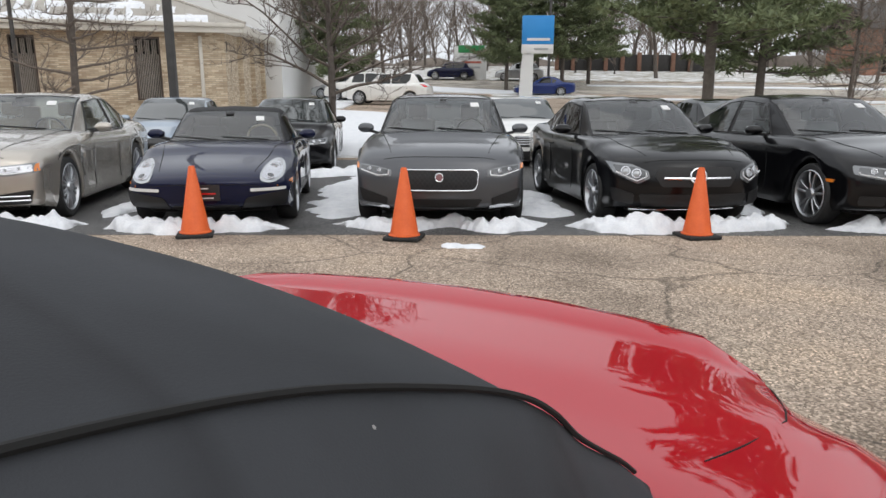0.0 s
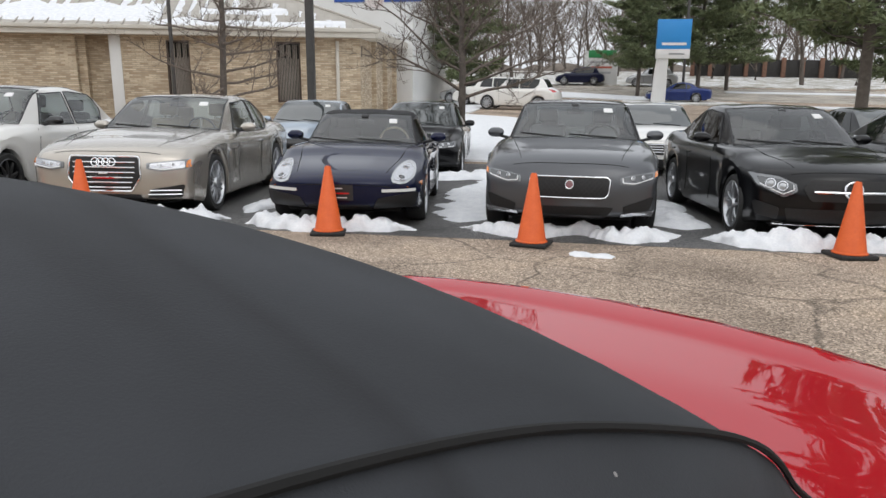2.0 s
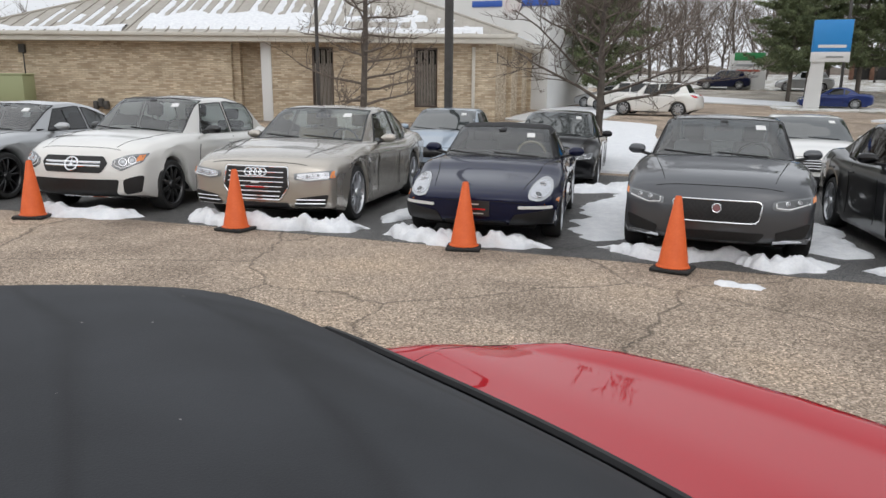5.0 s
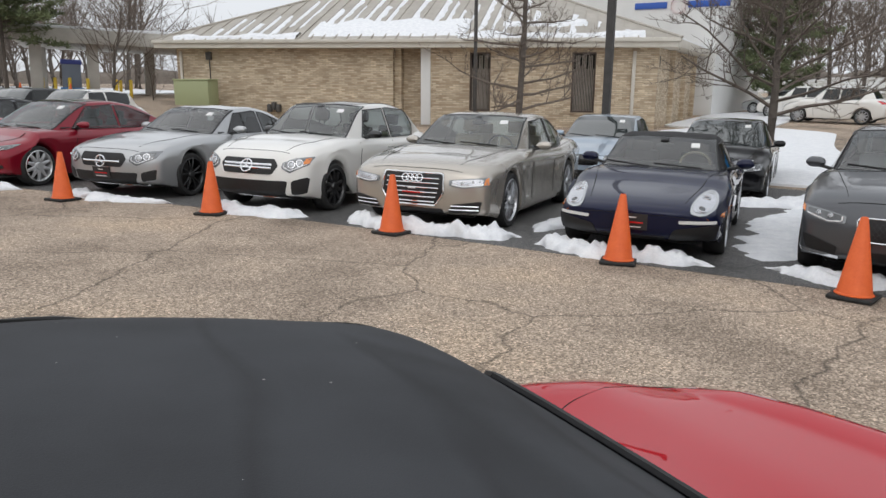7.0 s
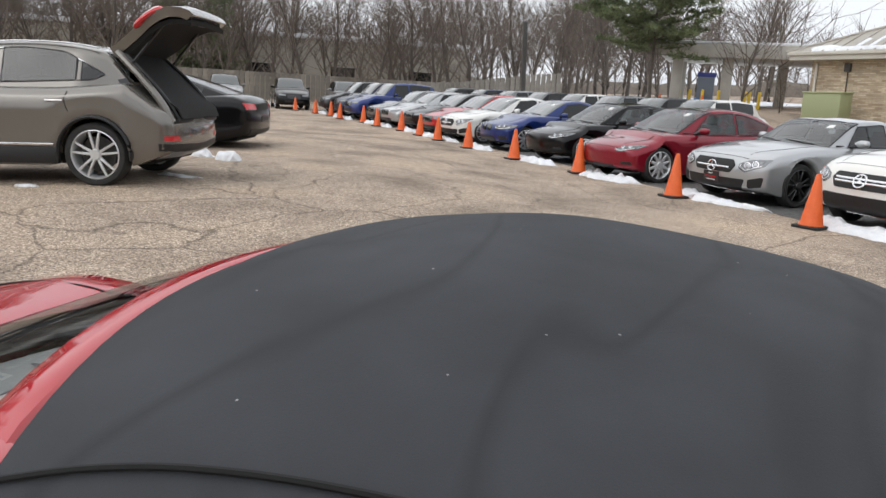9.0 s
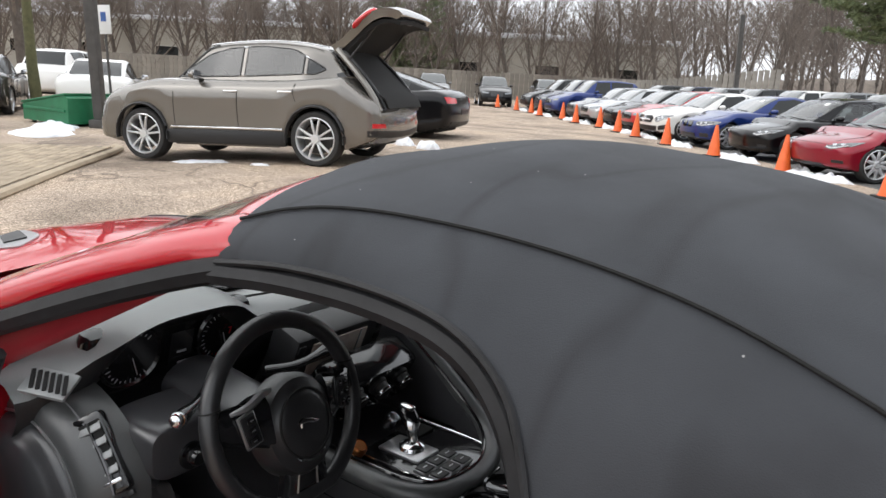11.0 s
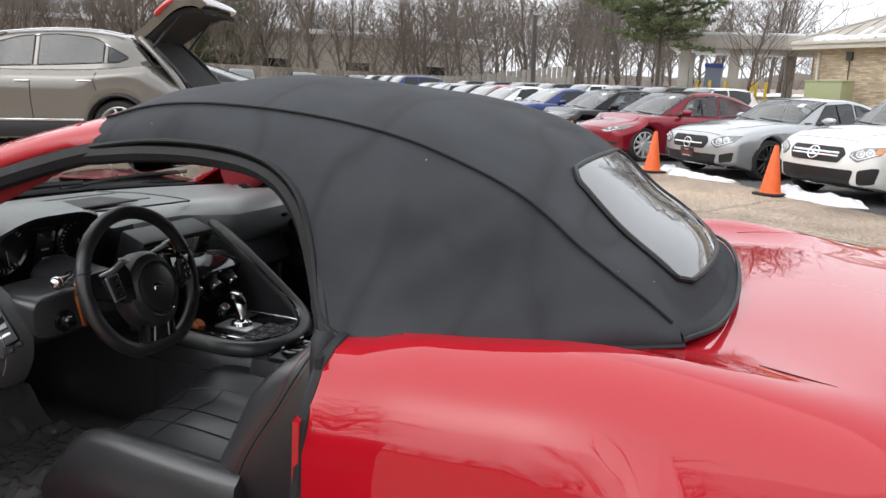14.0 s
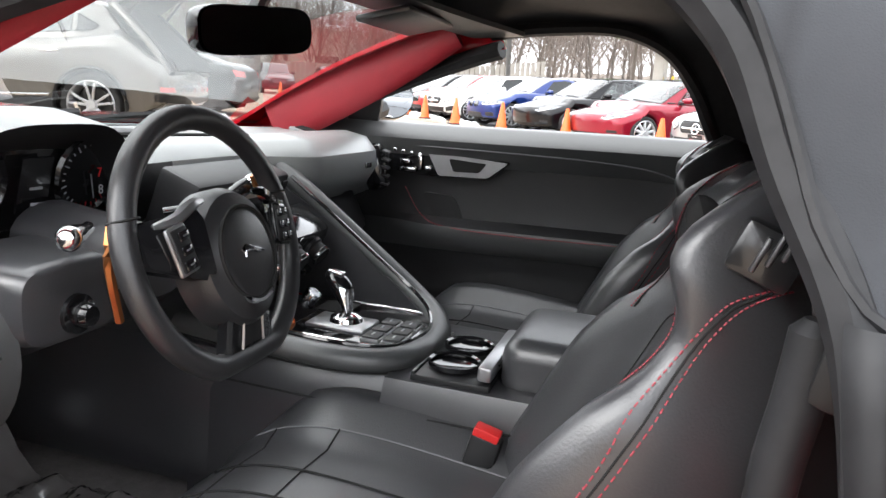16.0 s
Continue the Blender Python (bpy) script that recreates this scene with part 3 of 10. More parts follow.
    # face: each entry is (part name, polygon in y and z, material, mirrored, lift)
    for nm, poly, mt, both, *more in s["face"]:
        lab = more[1] if len(more) > 1 else ""
        lift = more[0] + 0.004 if more else 0.010
        part(nm, poly_patch(poly, front, 0.045, lift=lift), M[mt], car, lab)
        if both:
            part(nm, poly_patch(mirror_poly(poly), front, 0.045, lift=lift), M[mt], car, lab)
        if nm == "headlamp" and s.get("sticker", True):
            ly, hy = min(a for a, b in poly), max(a for a, b in poly)
            lz, hz = min(b for a, b in poly), max(b for a, b in poly)
            my, mz = sum(a for a, b in poly) / len(poly), sum(b for a, b in poly) / len(poly)
            small = [(my + (a - my) * 0.82, mz + (b - mz) * 0.72) for a, b in poly]
            for k in (1, -1):
                inner_p = small if k > 0 else mirror_poly(small)
                part("lamp_insert", poly_patch(inner_p, front, 0.06, lift=lift + 0.003, skirt=0.003), M[s.get("insert", "lamp_dark")], car)
                cut = sorted((p for p in small if p[1] < mz + 0.004), key=lambda p: p[0])
                if s.get("led", True) and len(cut) > 2:
                    strip = [front(k * a, b) for a, b in cut]
                    part("running_light", tube([c + n * (lift + 0.008) for c, n in strip], 0.0065, 5), M["led"], car)
            for fy, fz in s.get("lenses", ((0.36, 0.50), (0.64, 0.60))):
                for k in (1, -1):
                    co, no = front(k * (ly + (hy - ly) * fy), lz + (hz - lz) * fz)
                    rr = (hz - lz) * s.get("lens_r", 0.24)
                    rot = Vector((0, 0, 1)).rotation_difference(no).to_matrix().to_4x4()
                    lens = lathe([(rr * 0.74, 0.010), (rr * 0.80, 0.020), (rr, 0.019), (rr * 1.05, 0.004)], 18)
                    bmesh.ops.transform(lens, matrix=Matrix.Translation(co) @ rot, verts=lens.verts)
                    pl_ring = part("lens_ring", lens, M["lamp_chrome"], car)
                    eye = lathe([(0.0, 0.020), (rr * 0.4, 0.018), (rr * 0.72, 0.011)], 16)
                    bmesh.ops.transform(eye, matrix=Matrix.Translation(co) @ rot, verts=eye.verts)
                    part("projector_lens", eye, M[s.get("eye", "lamp_light")], pl_ring)
    for poly, rr, mt, lift in s.get("rings", ()):
        pts = []
        for (a, b), (c, d) in zip(poly, poly[1:] + poly[:1]):
            k = max(1, int(math.hypot(c - a, d - b) / 0.08))
            pts += [front(a + (c - a) * i / k, b + (d - b) * i / k) for i in range(k)]
        part("grille_ring", tube([c + n * lift for c, n in pts] + [pts[0][0] + pts[0][1] * lift], rr, 6, False), M[mt], car)
    for z0, z1, w0 in s.get("weave", ()):
        # diagonal wires of a mesh grille
        wv = bmesh.new()
        for k in range(-12, 13):
            for sg in (1, -1):
                seg = []
                for i in range(5):
                    z = z0 + (z1 - z0) * i / 4
                    y = k * 0.05 + sg * (z - (z0 + z1) / 2) * 0.9
                    if abs(y) < w0 - 0.01:
                        co, no = front(y, z)
                        seg.append(co + no * 0.016)
                if len(seg) > 1:
                    tube_into(wv, seg, 0.004, 4, False)
        part("grille_mesh", wv, M["grille_black"], car)
    for y0, z0, w0, mt in s.get("bars", ()):
        # horizontal bar on the nose from y0 - w0 to y0 + w0
        st = [front(y0 - w0 + 2 * w0 * i / 8, z0) for i in range(9)]
        bm2 = bmesh.new()
        tube_into(bm2, [c + n * 0.016 for c, n in st], 0.016 if (s.get("fat_bar") and abs(w0) > 0.3) else 0.008, 6)
        part("grille_bar", bm2, M[mt], car)
    if s.get("badge"):
        zbg, rb, mt = s["badge"]
        if mt == "rings":
            for k in range(4):
                co, no = front((k - 1.5) * rb * 1.35, zbg)
                ring = tube([co + no * 0.02 + Matrix.Rotation(a * math.tau / 20, 3, no) @ (no.orthogonal().normalized() * rb) for a in range(21)], 0.009, 6, False)
                part("badge", ring, M["chrome"], car)
        else:
            co, no = front(0, zbg)
            ring = tube([co + no * 0.02 + Matrix.Rotation(a * math.tau / 24, 3, no) @ (no.orthogonal().normalized() * rb) for a in range(25)], rb * 0.13, 6, False)
            for a in range(3):
                v = Matrix.Rotation(a * math.tau / 3, 3, no) @ (Vector((0, 0, 1)) - no * no.z).normalized()
                tube_into(ring, [co + no * 0.02, co + no * 0.02 + v * rb], [rb * 0.16, rb * 0.05], 6)
            part("badge", ring, M[mt], car)
    for nm, poly, mt in s.get("rear_face", ()):
        part(nm, poly_patch(poly, rear, 0.045, lift=0.010), M[mt], car)
        part(nm, poly_patch(mirror_poly(poly), rear, 0.045, lift=0.010), M[mt], car)
    if s.get("plate"):
        py, pz = s["plate"]
        poly = [(py - 0.16, pz - 0.08), (py + 0.16, pz - 0.08), (py + 0.16, pz + 0.08), (py - 0.16, pz + 0.08)]
        pl = part("plate", poly_patch(poly, front, 0.2, lift=0.02), M["plate"], car, "dark dealer plate insert with pale unreadable lettering")
        for zz, ww, hh in ((0.045, 0.05, 0.012), (-0.005, 0.12, 0.018), (-0.05, 0.10, 0.012)):
            q = [(py - ww, pz + zz - hh / 2), (py + ww, pz + zz - hh / 2), (py + ww, pz + zz + hh / 2), (py - ww, pz + zz + hh / 2)]
            part("lettering_bar", poly_patch(q, front, 0.2, lift=0.024, skirt=0.002), M["red_lens" if zz == -0.005 else "white"], pl)
    for x0 in (xa, -xa):
        for y0 in (1, -1):
            add_wheel(car, x0, y0 * (W / 2 - tw / 2 - 0.012), r, tw, s.get("spokes", 10), s.get("twin", False), s.get("rim_mat", "rim"))
    if s.get("sticker", True):
        part("price_sticker", poly_patch([(wroof * 0.55, zc1 - 0.12), (wroof * 0.72, zc1 - 0.12), (wroof * 0.70, zc1 - 0.07), (wroof * 0.54, zc1 - 0.07)], gfront, 0.2, lift=0.016), M["white"], car)
    return car


def sedan(**k):
    """Common sedan lengths, to be overridden."""
    s = dict(L=4.85, W=1.86, H=1.45, wb=2.85, fo=0.85, nose=0.70, cowl=0.95, belt=0.94, deck=1.02, cx=0.95, rx0=0.05, rx1=-1.05, gx=-1.95, doors=4)
    s.update(k)
    return s


def lamps(y0, y1, z0, z1, out=0.05, mat="lamp"):
    """A headlamp outline from inner y0 to outer y1, sweeping up to the outside."""
    return ("headlamp", rounded([(y0, z0 + 0.015), (y0 + (y1 - y0) * 0.5, z0 - 0.01), (y1, z0 + 0.04), (y1 + out * 0.2, z1), (y0 + (y1 - y0) * 0.55, z1 - 0.005), (y0, z1 - 0.06)], 0.3), mat, True, 0.006)


def rect(y0, y1, z0, z1, r=0.3):
    return rounded([(y0, z0), (y1, z0), (y1, z1), (y0, z1)], r)


# ---- ground, verges and kerbs ----
FAR_TILT = 2.4
FARM = Matrix.Translation((0, 12, 0)) @ Matrix.Rotation(radians(FAR_TILT), 4, "X") @ Matrix.Translation((0, -12, 0))


def far_rise(x, y):
    """The land climbs more steeply beyond the road."""
    return 0.052 * min(48.0, max(0.0, y - 57)) * smoothstep(-34, -8, x)


def ground_z(x, y):
    """Height of the ground: level lot, rising gently past the row and more towards the drive-through."""
    far = max(0.0, y - 12.0) * math.tan(radians(FAR_TILT)) * smoothstep(11, 16, y)
    far = min(far, 90 * math.tan(radians(FAR_TILT))) + far_rise(x, y)
    rise = 0.20 * smoothstep(-4.5, -8.5, x) * smoothstep(-24, -17, x) * smoothstep(-5.5, -1.0, y) * smoothstep(5.5, 1.5, y)
    return far + rise + 0.85 * smoothstep(11, 22, y) * smoothstep(-24, -38, x)


def asphalt(name, a, b, crack=0.6, wet=0.0):
    """Worn asphalt: pale stones in dark binder, patches, and a net of cracks."""
    m, n, l, p = nodes_of(name)
    tc = n.new("ShaderNodeTexCoord")
    stones, patch, warp = n.new("ShaderNodeTexVoronoi"), n.new("ShaderNodeTexNoise"), n.new("ShaderNodeTexNoise")
    stones.inputs["Scale"].default_value = 78
    patch.inputs["Scale"].default_value, patch.inputs["Detail"].default_value = 0.55, 7
    warp.inputs["Scale"].default_value, warp.inputs["Detail"].default_value = 1.3, 5
    for q in (stones, patch, warp):
        l.new(tc.outputs["Object"], q.inputs["Vector"])
    mixc = n.new("ShaderNodeMix")
    mixc.data_type = "RGBA"
    r1 = ramp(n, [(0.0, tuple(c * 0.40 for c in a)), (0.40, a), (0.75, b), (1.0, tuple(min(1, c * 1.7) for c in b))])
    l.new(stones.outputs["Color"], r1.inputs[0])
    r2 = ramp(n, [(0.34, (0.55, 0.54, 0.53)), (0.52, (1, 1, 1)), (0.68, (1.16, 1.13, 1.07))])
    l.new(patch.outputs[0], r2.inputs[0])
    mul = n.new("ShaderNodeMix")
    mul.data_type, mul.blend_type = "RGBA", "MULTIPLY"
    mul.inputs[0].default_value = 1.0
    l.new(r1.outputs[0], mul.inputs[6])
    l.new(r2.outputs[0], mul.inputs[7])
    # cracks follow the edges of warped cells at two sizes
    add = n.new("ShaderNodeMix")
    add.data_type, add.blend_type = "RGBA", "ADD"
    add.inputs[0].default_value = 0.55
    l.new(tc.outputs["Object"], add.inputs[6])
    l.new(warp.outputs["Color"], add.inputs[7])
    last = mul.outputs[2]
    height = stones.outputs["Distance"]
    for sc, wd, dark in ((0.42, 0.010, 0.30), (1.5, 0.014, 0.62)):
        v = n.new("ShaderNodeTexVoronoi")
        v.feature = "DISTANCE_TO_EDGE"
        v.inputs["Scale"].default_value = sc
        l.new(add.outputs[2], v.inputs["Vector"])
        rc = ramp(n, [(0.0, (dark,) * 3), (wd, (1, 1, 1))])
        l.new(v.outputs["Distance"], rc.inputs[0])
        mm = n.new("ShaderNodeMix")
        mm.data_type, mm.blend_type = "RGBA", "MULTIPLY"
        if sc > 1:
            gate = n.new("ShaderNodeTexNoise")
            gate.inputs["Scale"].default_value = 0.23
            l.new(tc.outputs["Object"], gate.inputs["Vector"])
            gr = ramp(n, [(0.48, (0, 0, 0)), (0.60, (1, 1, 1))])
            l.new(gate.outputs[0], gr.inputs[0])
            l.new(gr.outputs[0], mm.inputs[0])
        else:
            mm.inputs[0].default_value = crack
        l.new(last, mm.inputs[6])
        l.new(rc.outputs[0], mm.inputs[7])
        last = mm.outputs[2]
    l.new(last, p.inputs["Base Color"])
    p.inputs["Roughness"].default_value = 0.92 - wet
    bp = n.new("ShaderNodeBump")
    bp.inputs["Strength"].default_value, bp.inputs["Distance"].default_value = 0.6, 0.01
    l.new(height, bp.inputs["Height"])
    l.new(bp.outputs[0], p.inputs["Normal"])
    return m


LANE = asphalt("lane_asphalt", (0.30, 0.234, 0.176), (0.545, 0.437, 0.345), 0.8)
BAY = asphalt("damp_bay_asphalt", (0.075, 0.075, 0.075), (0.16, 0.155, 0.15), 0.5, 0.35)
ROAD = asphalt("road_asphalt", (0.38, 0.345, 0.30), (0.54, 0.50, 0.44), 0.3)
xs = [-900, -400, -200, -120, -80, -60, -50, -44, -40, -36, -32, -28, -25, -23, -21, -19, -17, -15, -12, -9.5, -8.5, -7.5, -6.5, -5.5, -4.5, -2, 2, 6, 10, 16, 24, 40, 80, 160, 400, 900]
ys = [-900, -300, -100, -40, -15, -5.5, -4.75, -4, -3.25, -2.5, -1.75, -1, 1.5, 2.5, 3.5, 4.5, 5.5, 7, 9, 11, 12, 13, 14, 15, 16, 18, 20, 22, 24, 27, 30, 35, 40, 45, 50, 54, 57, 60, 66, 72, 80, 90, 98, 105, 150, 300, 900]
tagged(part("ground", skin([[(x, y, ground_z(x, y)) for y in ys] for x in xs]), LANE), "worn tan asphalt with cracks and pale stones", "ground", kind="structure")


def sheet(name, outline, mat, lift, label, cat, kind="structure", step=1.5):
    """A flat patch that follows the ground, lifted a little."""
    bm = poly_patch(outline, lambda a, b: (Vector((a, b, ground_z(a, b))), Vector((0, 0, 1))), step, lift + 0.02, lift)
    return tagged(part(name, bm, mat, angle=60), label, cat, kind=kind)


def row_y(x):
    """Front edge of the bays along the curving row."""
    return curve_at([(-46, 1.6), (-38, 3.2), (-30, 4.9), (-22, 6.1), (-16, 6.9), (-10.4, 7.7), (-5, 8.2), (0, 8.35), (20, 8.6)], x)


edge = [(x, row_y(x) - 0.40 + 0.12 * math.sin(x * 2.3)) for x in (-44, -36, -28, -22, -16, -12, -8, -4, 0, 4, 9, 14, 20)]
sheet("parking_bay", edge + [(20, 16.0), (0, 15.9), (-14, 15.5), (-28, 14), (-44, 11)], BAY, 0.004, "damp dark asphalt under the parked row", "ground")
sheet("road", [(-60, 62), (0, 60), (60, 52), (200, 35), (200, 44), (60, 66), (0, 74), (-60, 78)], ROAD, 0.01, "pale grey road beyond the lot", "road", step=6)


def snow_bank(path, width, height, seed, label="dirty white snow bank lying on the asphalt", name="snow_bank"):
    """A lumpy ridge of old snow along a path of (x, y)."""
    rnd = random.Random(seed)
    pts = spline([(x, y, 0) for x, y in path], max(16, int(len(path) * 26)))
    rows, n = [], 22
    for i, p in enumerate(pts):
        t = i / (len(pts) - 1)
        d = (pts[min(i + 1, len(pts) - 1)] - pts[max(i - 1, 0)]).normalized()
        s = Vector((-d.y, d.x, 0))
        env = min(1.0, math.sin(math.pi * min(1, max(0, t)) ) * 2.2 + 0.02)
        w = width * env * (0.75 + 0.5 * noise.noise(Vector((p.x * 1.7, p.y * 1.7, seed))))
        row = []
        for j in range(n + 1):
            q = j / n * 2 - 1
            pos = p + s * (w * q * 0.5)
            bump = 0.50 + 0.8 * abs(noise.fractal(Vector((pos.x * 3.1, pos.y * 3.1, seed * 1.7)), 1.0, 2.0, 4)) + 0.32 * abs(noise.noise(Vector((pos.x * 8, pos.y * 8, seed)))) + 0.07 * noise.noise(Vector((pos.x * 21, pos.y * 21, seed)))
            z = height * env * max(0.0, 1 - q * q) ** 0.6 * bump
            jig = (noise.noise(Vector((pos.x * 5, pos.y * 5, seed + 5))) * 0.10 + noise.noise(Vector((pos.x * 16, pos.y * 16, seed + 9))) * 0.045) * abs(q) ** 3
            pos = pos + s * jig
            row.append((pos.x, pos.y, ground_z(pos.x, pos.y) + (z if abs(q) < 1 else -0.01)))
        rows.append(row)
    return tagged(part(name, skin(rows), M["snow"], angle=75), label, "snow", "snow banks", "stuff")


BANKS = [([(-3.5, 8.25), (-2.6, 8.02), (-1.5, 8.3)], 0.42, 0.17), ([(-1.1, 8.6), (-0.4, 8.3), (0.3, 8.45), (0.75, 8.25), (1.35, 8.75)], 0.40, 0.15), ([(1.5, 8.55), (2.3, 8.25), (3.4, 8.4), (4.1, 8.75)], 0.45, 0.17), ([(4.3, 8.4), (5.4, 8.3), (6.6, 8.45)], 0.5, 0.16),
         ([(-6.3, 8.35), (-5.5, 7.9), (-4.4, 8.05), (-3.8, 8.5)], 0.5, 0.2), ([(-8.5, 7.75), (-7.6, 7.6), (-6.7, 7.9)], 0.45, 0.14), ([(-11.2, 7.3), (-10.2, 7.1), (-9.0, 7.5)], 0.4, 0.10), ([(-13.7, 6.6), (-12.9, 6.45), (-12.0, 6.9)], 0.5, 0.13), ([(-16.6, 6.0), (-15.8, 6.0), (-14.9, 6.3)], 0.4, 0.13),
         ([(-1.15, 8.9), (-1.05, 10.5), (-1.1, 12.0), (-1.2, 14.2)], 1.5, 0.07), ([(1.45, 9.1), (1.35, 10.2), (1.25, 11.8)], 0.9, 0.09), ([(-3.85, 8.9), (-3.9, 10.4), (-4.1, 12.2)], 0.5, 0.09), ([(3.95, 9.2), (4.0, 10.5), (4.0, 12)], 0.5, 0.08),
         ([(0.15, 7.42), (0.35, 7.33), (0.58, 7.36)], 0.14, 0.03), ([(-13.2, -8.6), (-12.2, -7.6), (-14.6, -8.8), (-17, -9.6)], 1.0, 0.10), ([(-12.7, -1.25), (-12.5, -1.0), (-12.2, -0.8)], 0.40, 0.15), ([(-12.1, -0.62), (-11.9, -0.45), (-11.75, -0.3)], 0.30, 0.13), ([(-13.4, -1.5), (-12.9, -1.2), (-12.3, -0.7)], 0.3, 0.04), ([(-9.2, -3.9), (-9.15, -3.4), (-9.1, -3.0)], 0.22, 0.04), ([(-9.9, -1.2), (-9.6, -0.9), (-9.5, -0.6)], 0.15, 0.04), ([(-8.75, -2.6), (-8.7, -2.45), (-8.65, -2.3)], 0.1, 0.03), ([(-5.2, 10.0), (-5.9, 12.4), (-5.0, 13.6)], 0.7, 0.12), ([(-3.9, 12.2), (-3.2, 13.4), (-1.2, 13.9), (0.2, 13.4)], 0.9, 0.14), ([(-1.9, 14.2), (-1.0, 15.0), (-0.6, 16.0)], 1.0, 0.12)]
for i, (pth, wd, ht) in enumerate(BANKS):
    snow_bank(pth, wd, ht, i * 3.7 + 1)
for i, (x, y) in enumerate([(-19.2, 5.6), (-21.8, 5.3), (-23.8, 5.0), (-26.0, 4.7), (-28.4, 4.15), (-30.8, 3.8), (-33.2, 3.1), (-35.6, 2.8), (-38.2, 2.2)]):
    snow_bank([(x - 0.9, y + 0.15), (x, y - 0.05), (x + 0.8, y + 0.2)], 0.45, 0.13, 60 + i * 2.1)
RUST_POST = matte("brown_post", (0.14, 0.075, 0.05), (0.24, 0.13, 0.09), 4, 0.85)
POST_BLACK = matte("black_fence_boards", (0.018, 0.017, 0.016), (0.035, 0.032, 0.030), 5, 0.7)
VERGE = matte("snowy_verge", (0.30, 0.27, 0.20), (0.84, 0.85, 0.86), 0.9, 0.85, bump=0.5, fine=8, spread=0.10)
sheet("verge", rounded([(-9.5, 16.5), (-1.2, 16.2), (-0.6, 19), (-2.0, 26), (-2.5, 33), (-6.5, 36), (-8.4, 31)], 0.2), M["snow"], 0.05, "snow-covered planting strip round a bare tree", "verge", "structure", 1.0)
sheet("verge", rounded([(-9.4, 33.5), (-7.6, 32.6), (-5.2, 36), (-5.4, 46), (-8.8, 52), (-10.2, 46)], 0.2), M["snow"], 0.07, "snow bank beside the office wall", "verge", "structure", 1.5)
sheet("verge", rounded([(8, 27), (26, 24), (60, 24), (60, 34), (18, 43), (9, 38)], 0.2), VERGE, 0.06, "grass verge with patches of melting snow", "verge", "structure", 2.0)
sheet("verge", [(-20, 76), (60, 70), (200, 48), (200, 90), (-20, 110)], VERGE, 0.08, "snowy verge on the far side of the road", "verge", "structure", 4.0)
sheet("verge", rounded([(-66, 8), (-43, 13), (-40, 24), (-44, 38), (-80, 46)], 0.2), M["snow"], 0.06, "snow field beside the drive-through", "verge", "structure", 3.0)
sheet("verge", rounded([(9.5, 49), (16, 47), (40, 40), (70, 36), (70, 38), (40, 43.5), (17, 50), (10, 52)], 0.2), M["snow"], 0.07, "strip of old snow between the lot and the road", "verge", "structure", 2.0)
sheet("verge", rounded([(12, 66.5), (40, 62.5), (80, 54.5), (80, 56), (40, 64.5), (12, 68)], 0.2), M["snow"], 0.07, "thin snow line along the middle of the road", "verge", "structure", 2.0)
sheet("verge", rounded([(6.5, 40.5), (11, 37.5), (14.5, 36.0), (14.8, 37.6), (11.5, 40.2), (7.4, 42.2)], 0.2), M["snow"], 0.08, "patch of snow at the corner of the pine bed", "verge", "structure", 1.0)
sheet("verge", rounded([(-3.5, 60.5), (4.6, 57.6), (5.4, 60.5), (-3.0, 66)], 0.2), M["snow"], 0.09, "snow-covered verge behind the blue hatchback", "verge", "structure", 1.5)
fe = thing("road_fence", pose(0, 0, 0), "black slatted fence with brick posts beyond the road", "fence", kind="structure")
for k in range(9):
    x, y = 12.5 + 1.9 * k, 92 - 0.35 * k
    part("post", box((x, y, ground_z(x, y) + 1.1), (0.45, 0.45, 2.3), bevel=0.03), RUST_POST, fe)
    part("panel", box((x + 0.95, y - 0.17, ground_z(x + 0.95, y) + 1.05), (1.5, 0.10, 1.9), bevel=0.01), POST_BLACK, fe)
sheet("verge", rounded([(3, 52.5), (10.5, 51), (11, 57), (3, 58.5)], 0.3), VERGE, 0.08, "small snowy island under the blue sign", "verge", "structure", 2.0)


# ---- traffic cones ----
ORANGE = matte("cone_orange", (0.66, 0.095, 0.012), (0.80, 0.145, 0.026), 9, 0.5, fine=50, spread=0.25)


def cone_thing(m):
    c = thing("traffic_cone", m, "orange traffic cone on a black rubber base", "cone", "cones along the row")
    part("cone", lathe([(0.150, 0.045), (0.142, 0.06), (0.032, 0.70), (0.024, 0.712), (0.016, 0.70), (0.02, 0.60), (0.12, 0.05)], 28), ORANGE, c)
    part("base", box((0, 0, 0.020), (0.36, 0.36, 0.036), bevel=0.012), M["tyre"], c)
    part("skirt", lathe([(0.158, 0.036), (0.160, 0.046), (0.150, 0.054), (0.140, 0.060)], 24), ORANGE, c)
    return c


CONES = [(2.76, 7.90), (-0.22, 7.72), (-2.36, 7.81), (-5.13, 7.64), (-7.83, 7.21), (-10.41, 6.65), (-13.55, 6.27), (-16.2, 5.72), (-19.0, 5.28), (-21.6, 4.96), (-23.6, 4.76), (-25.8, 4.47), (-28.2, 3.88), (-30.6, 3.59), (-33.0, 2.78), (-35.4, 2.52), (-38.0, 1.88), (-40.5, 0.9), (-39.5, -1.8)]
first_cone = cone_thing(pose(CONES[0][0], CONES[0][1], 0.004, 0, 0, 12))
for i, (x, y) in enumerate(CONES[1:]):
    copy_thing(first_cone, pose(x, y, 0.004, 0, 0, 25 * i % 40 - 10))


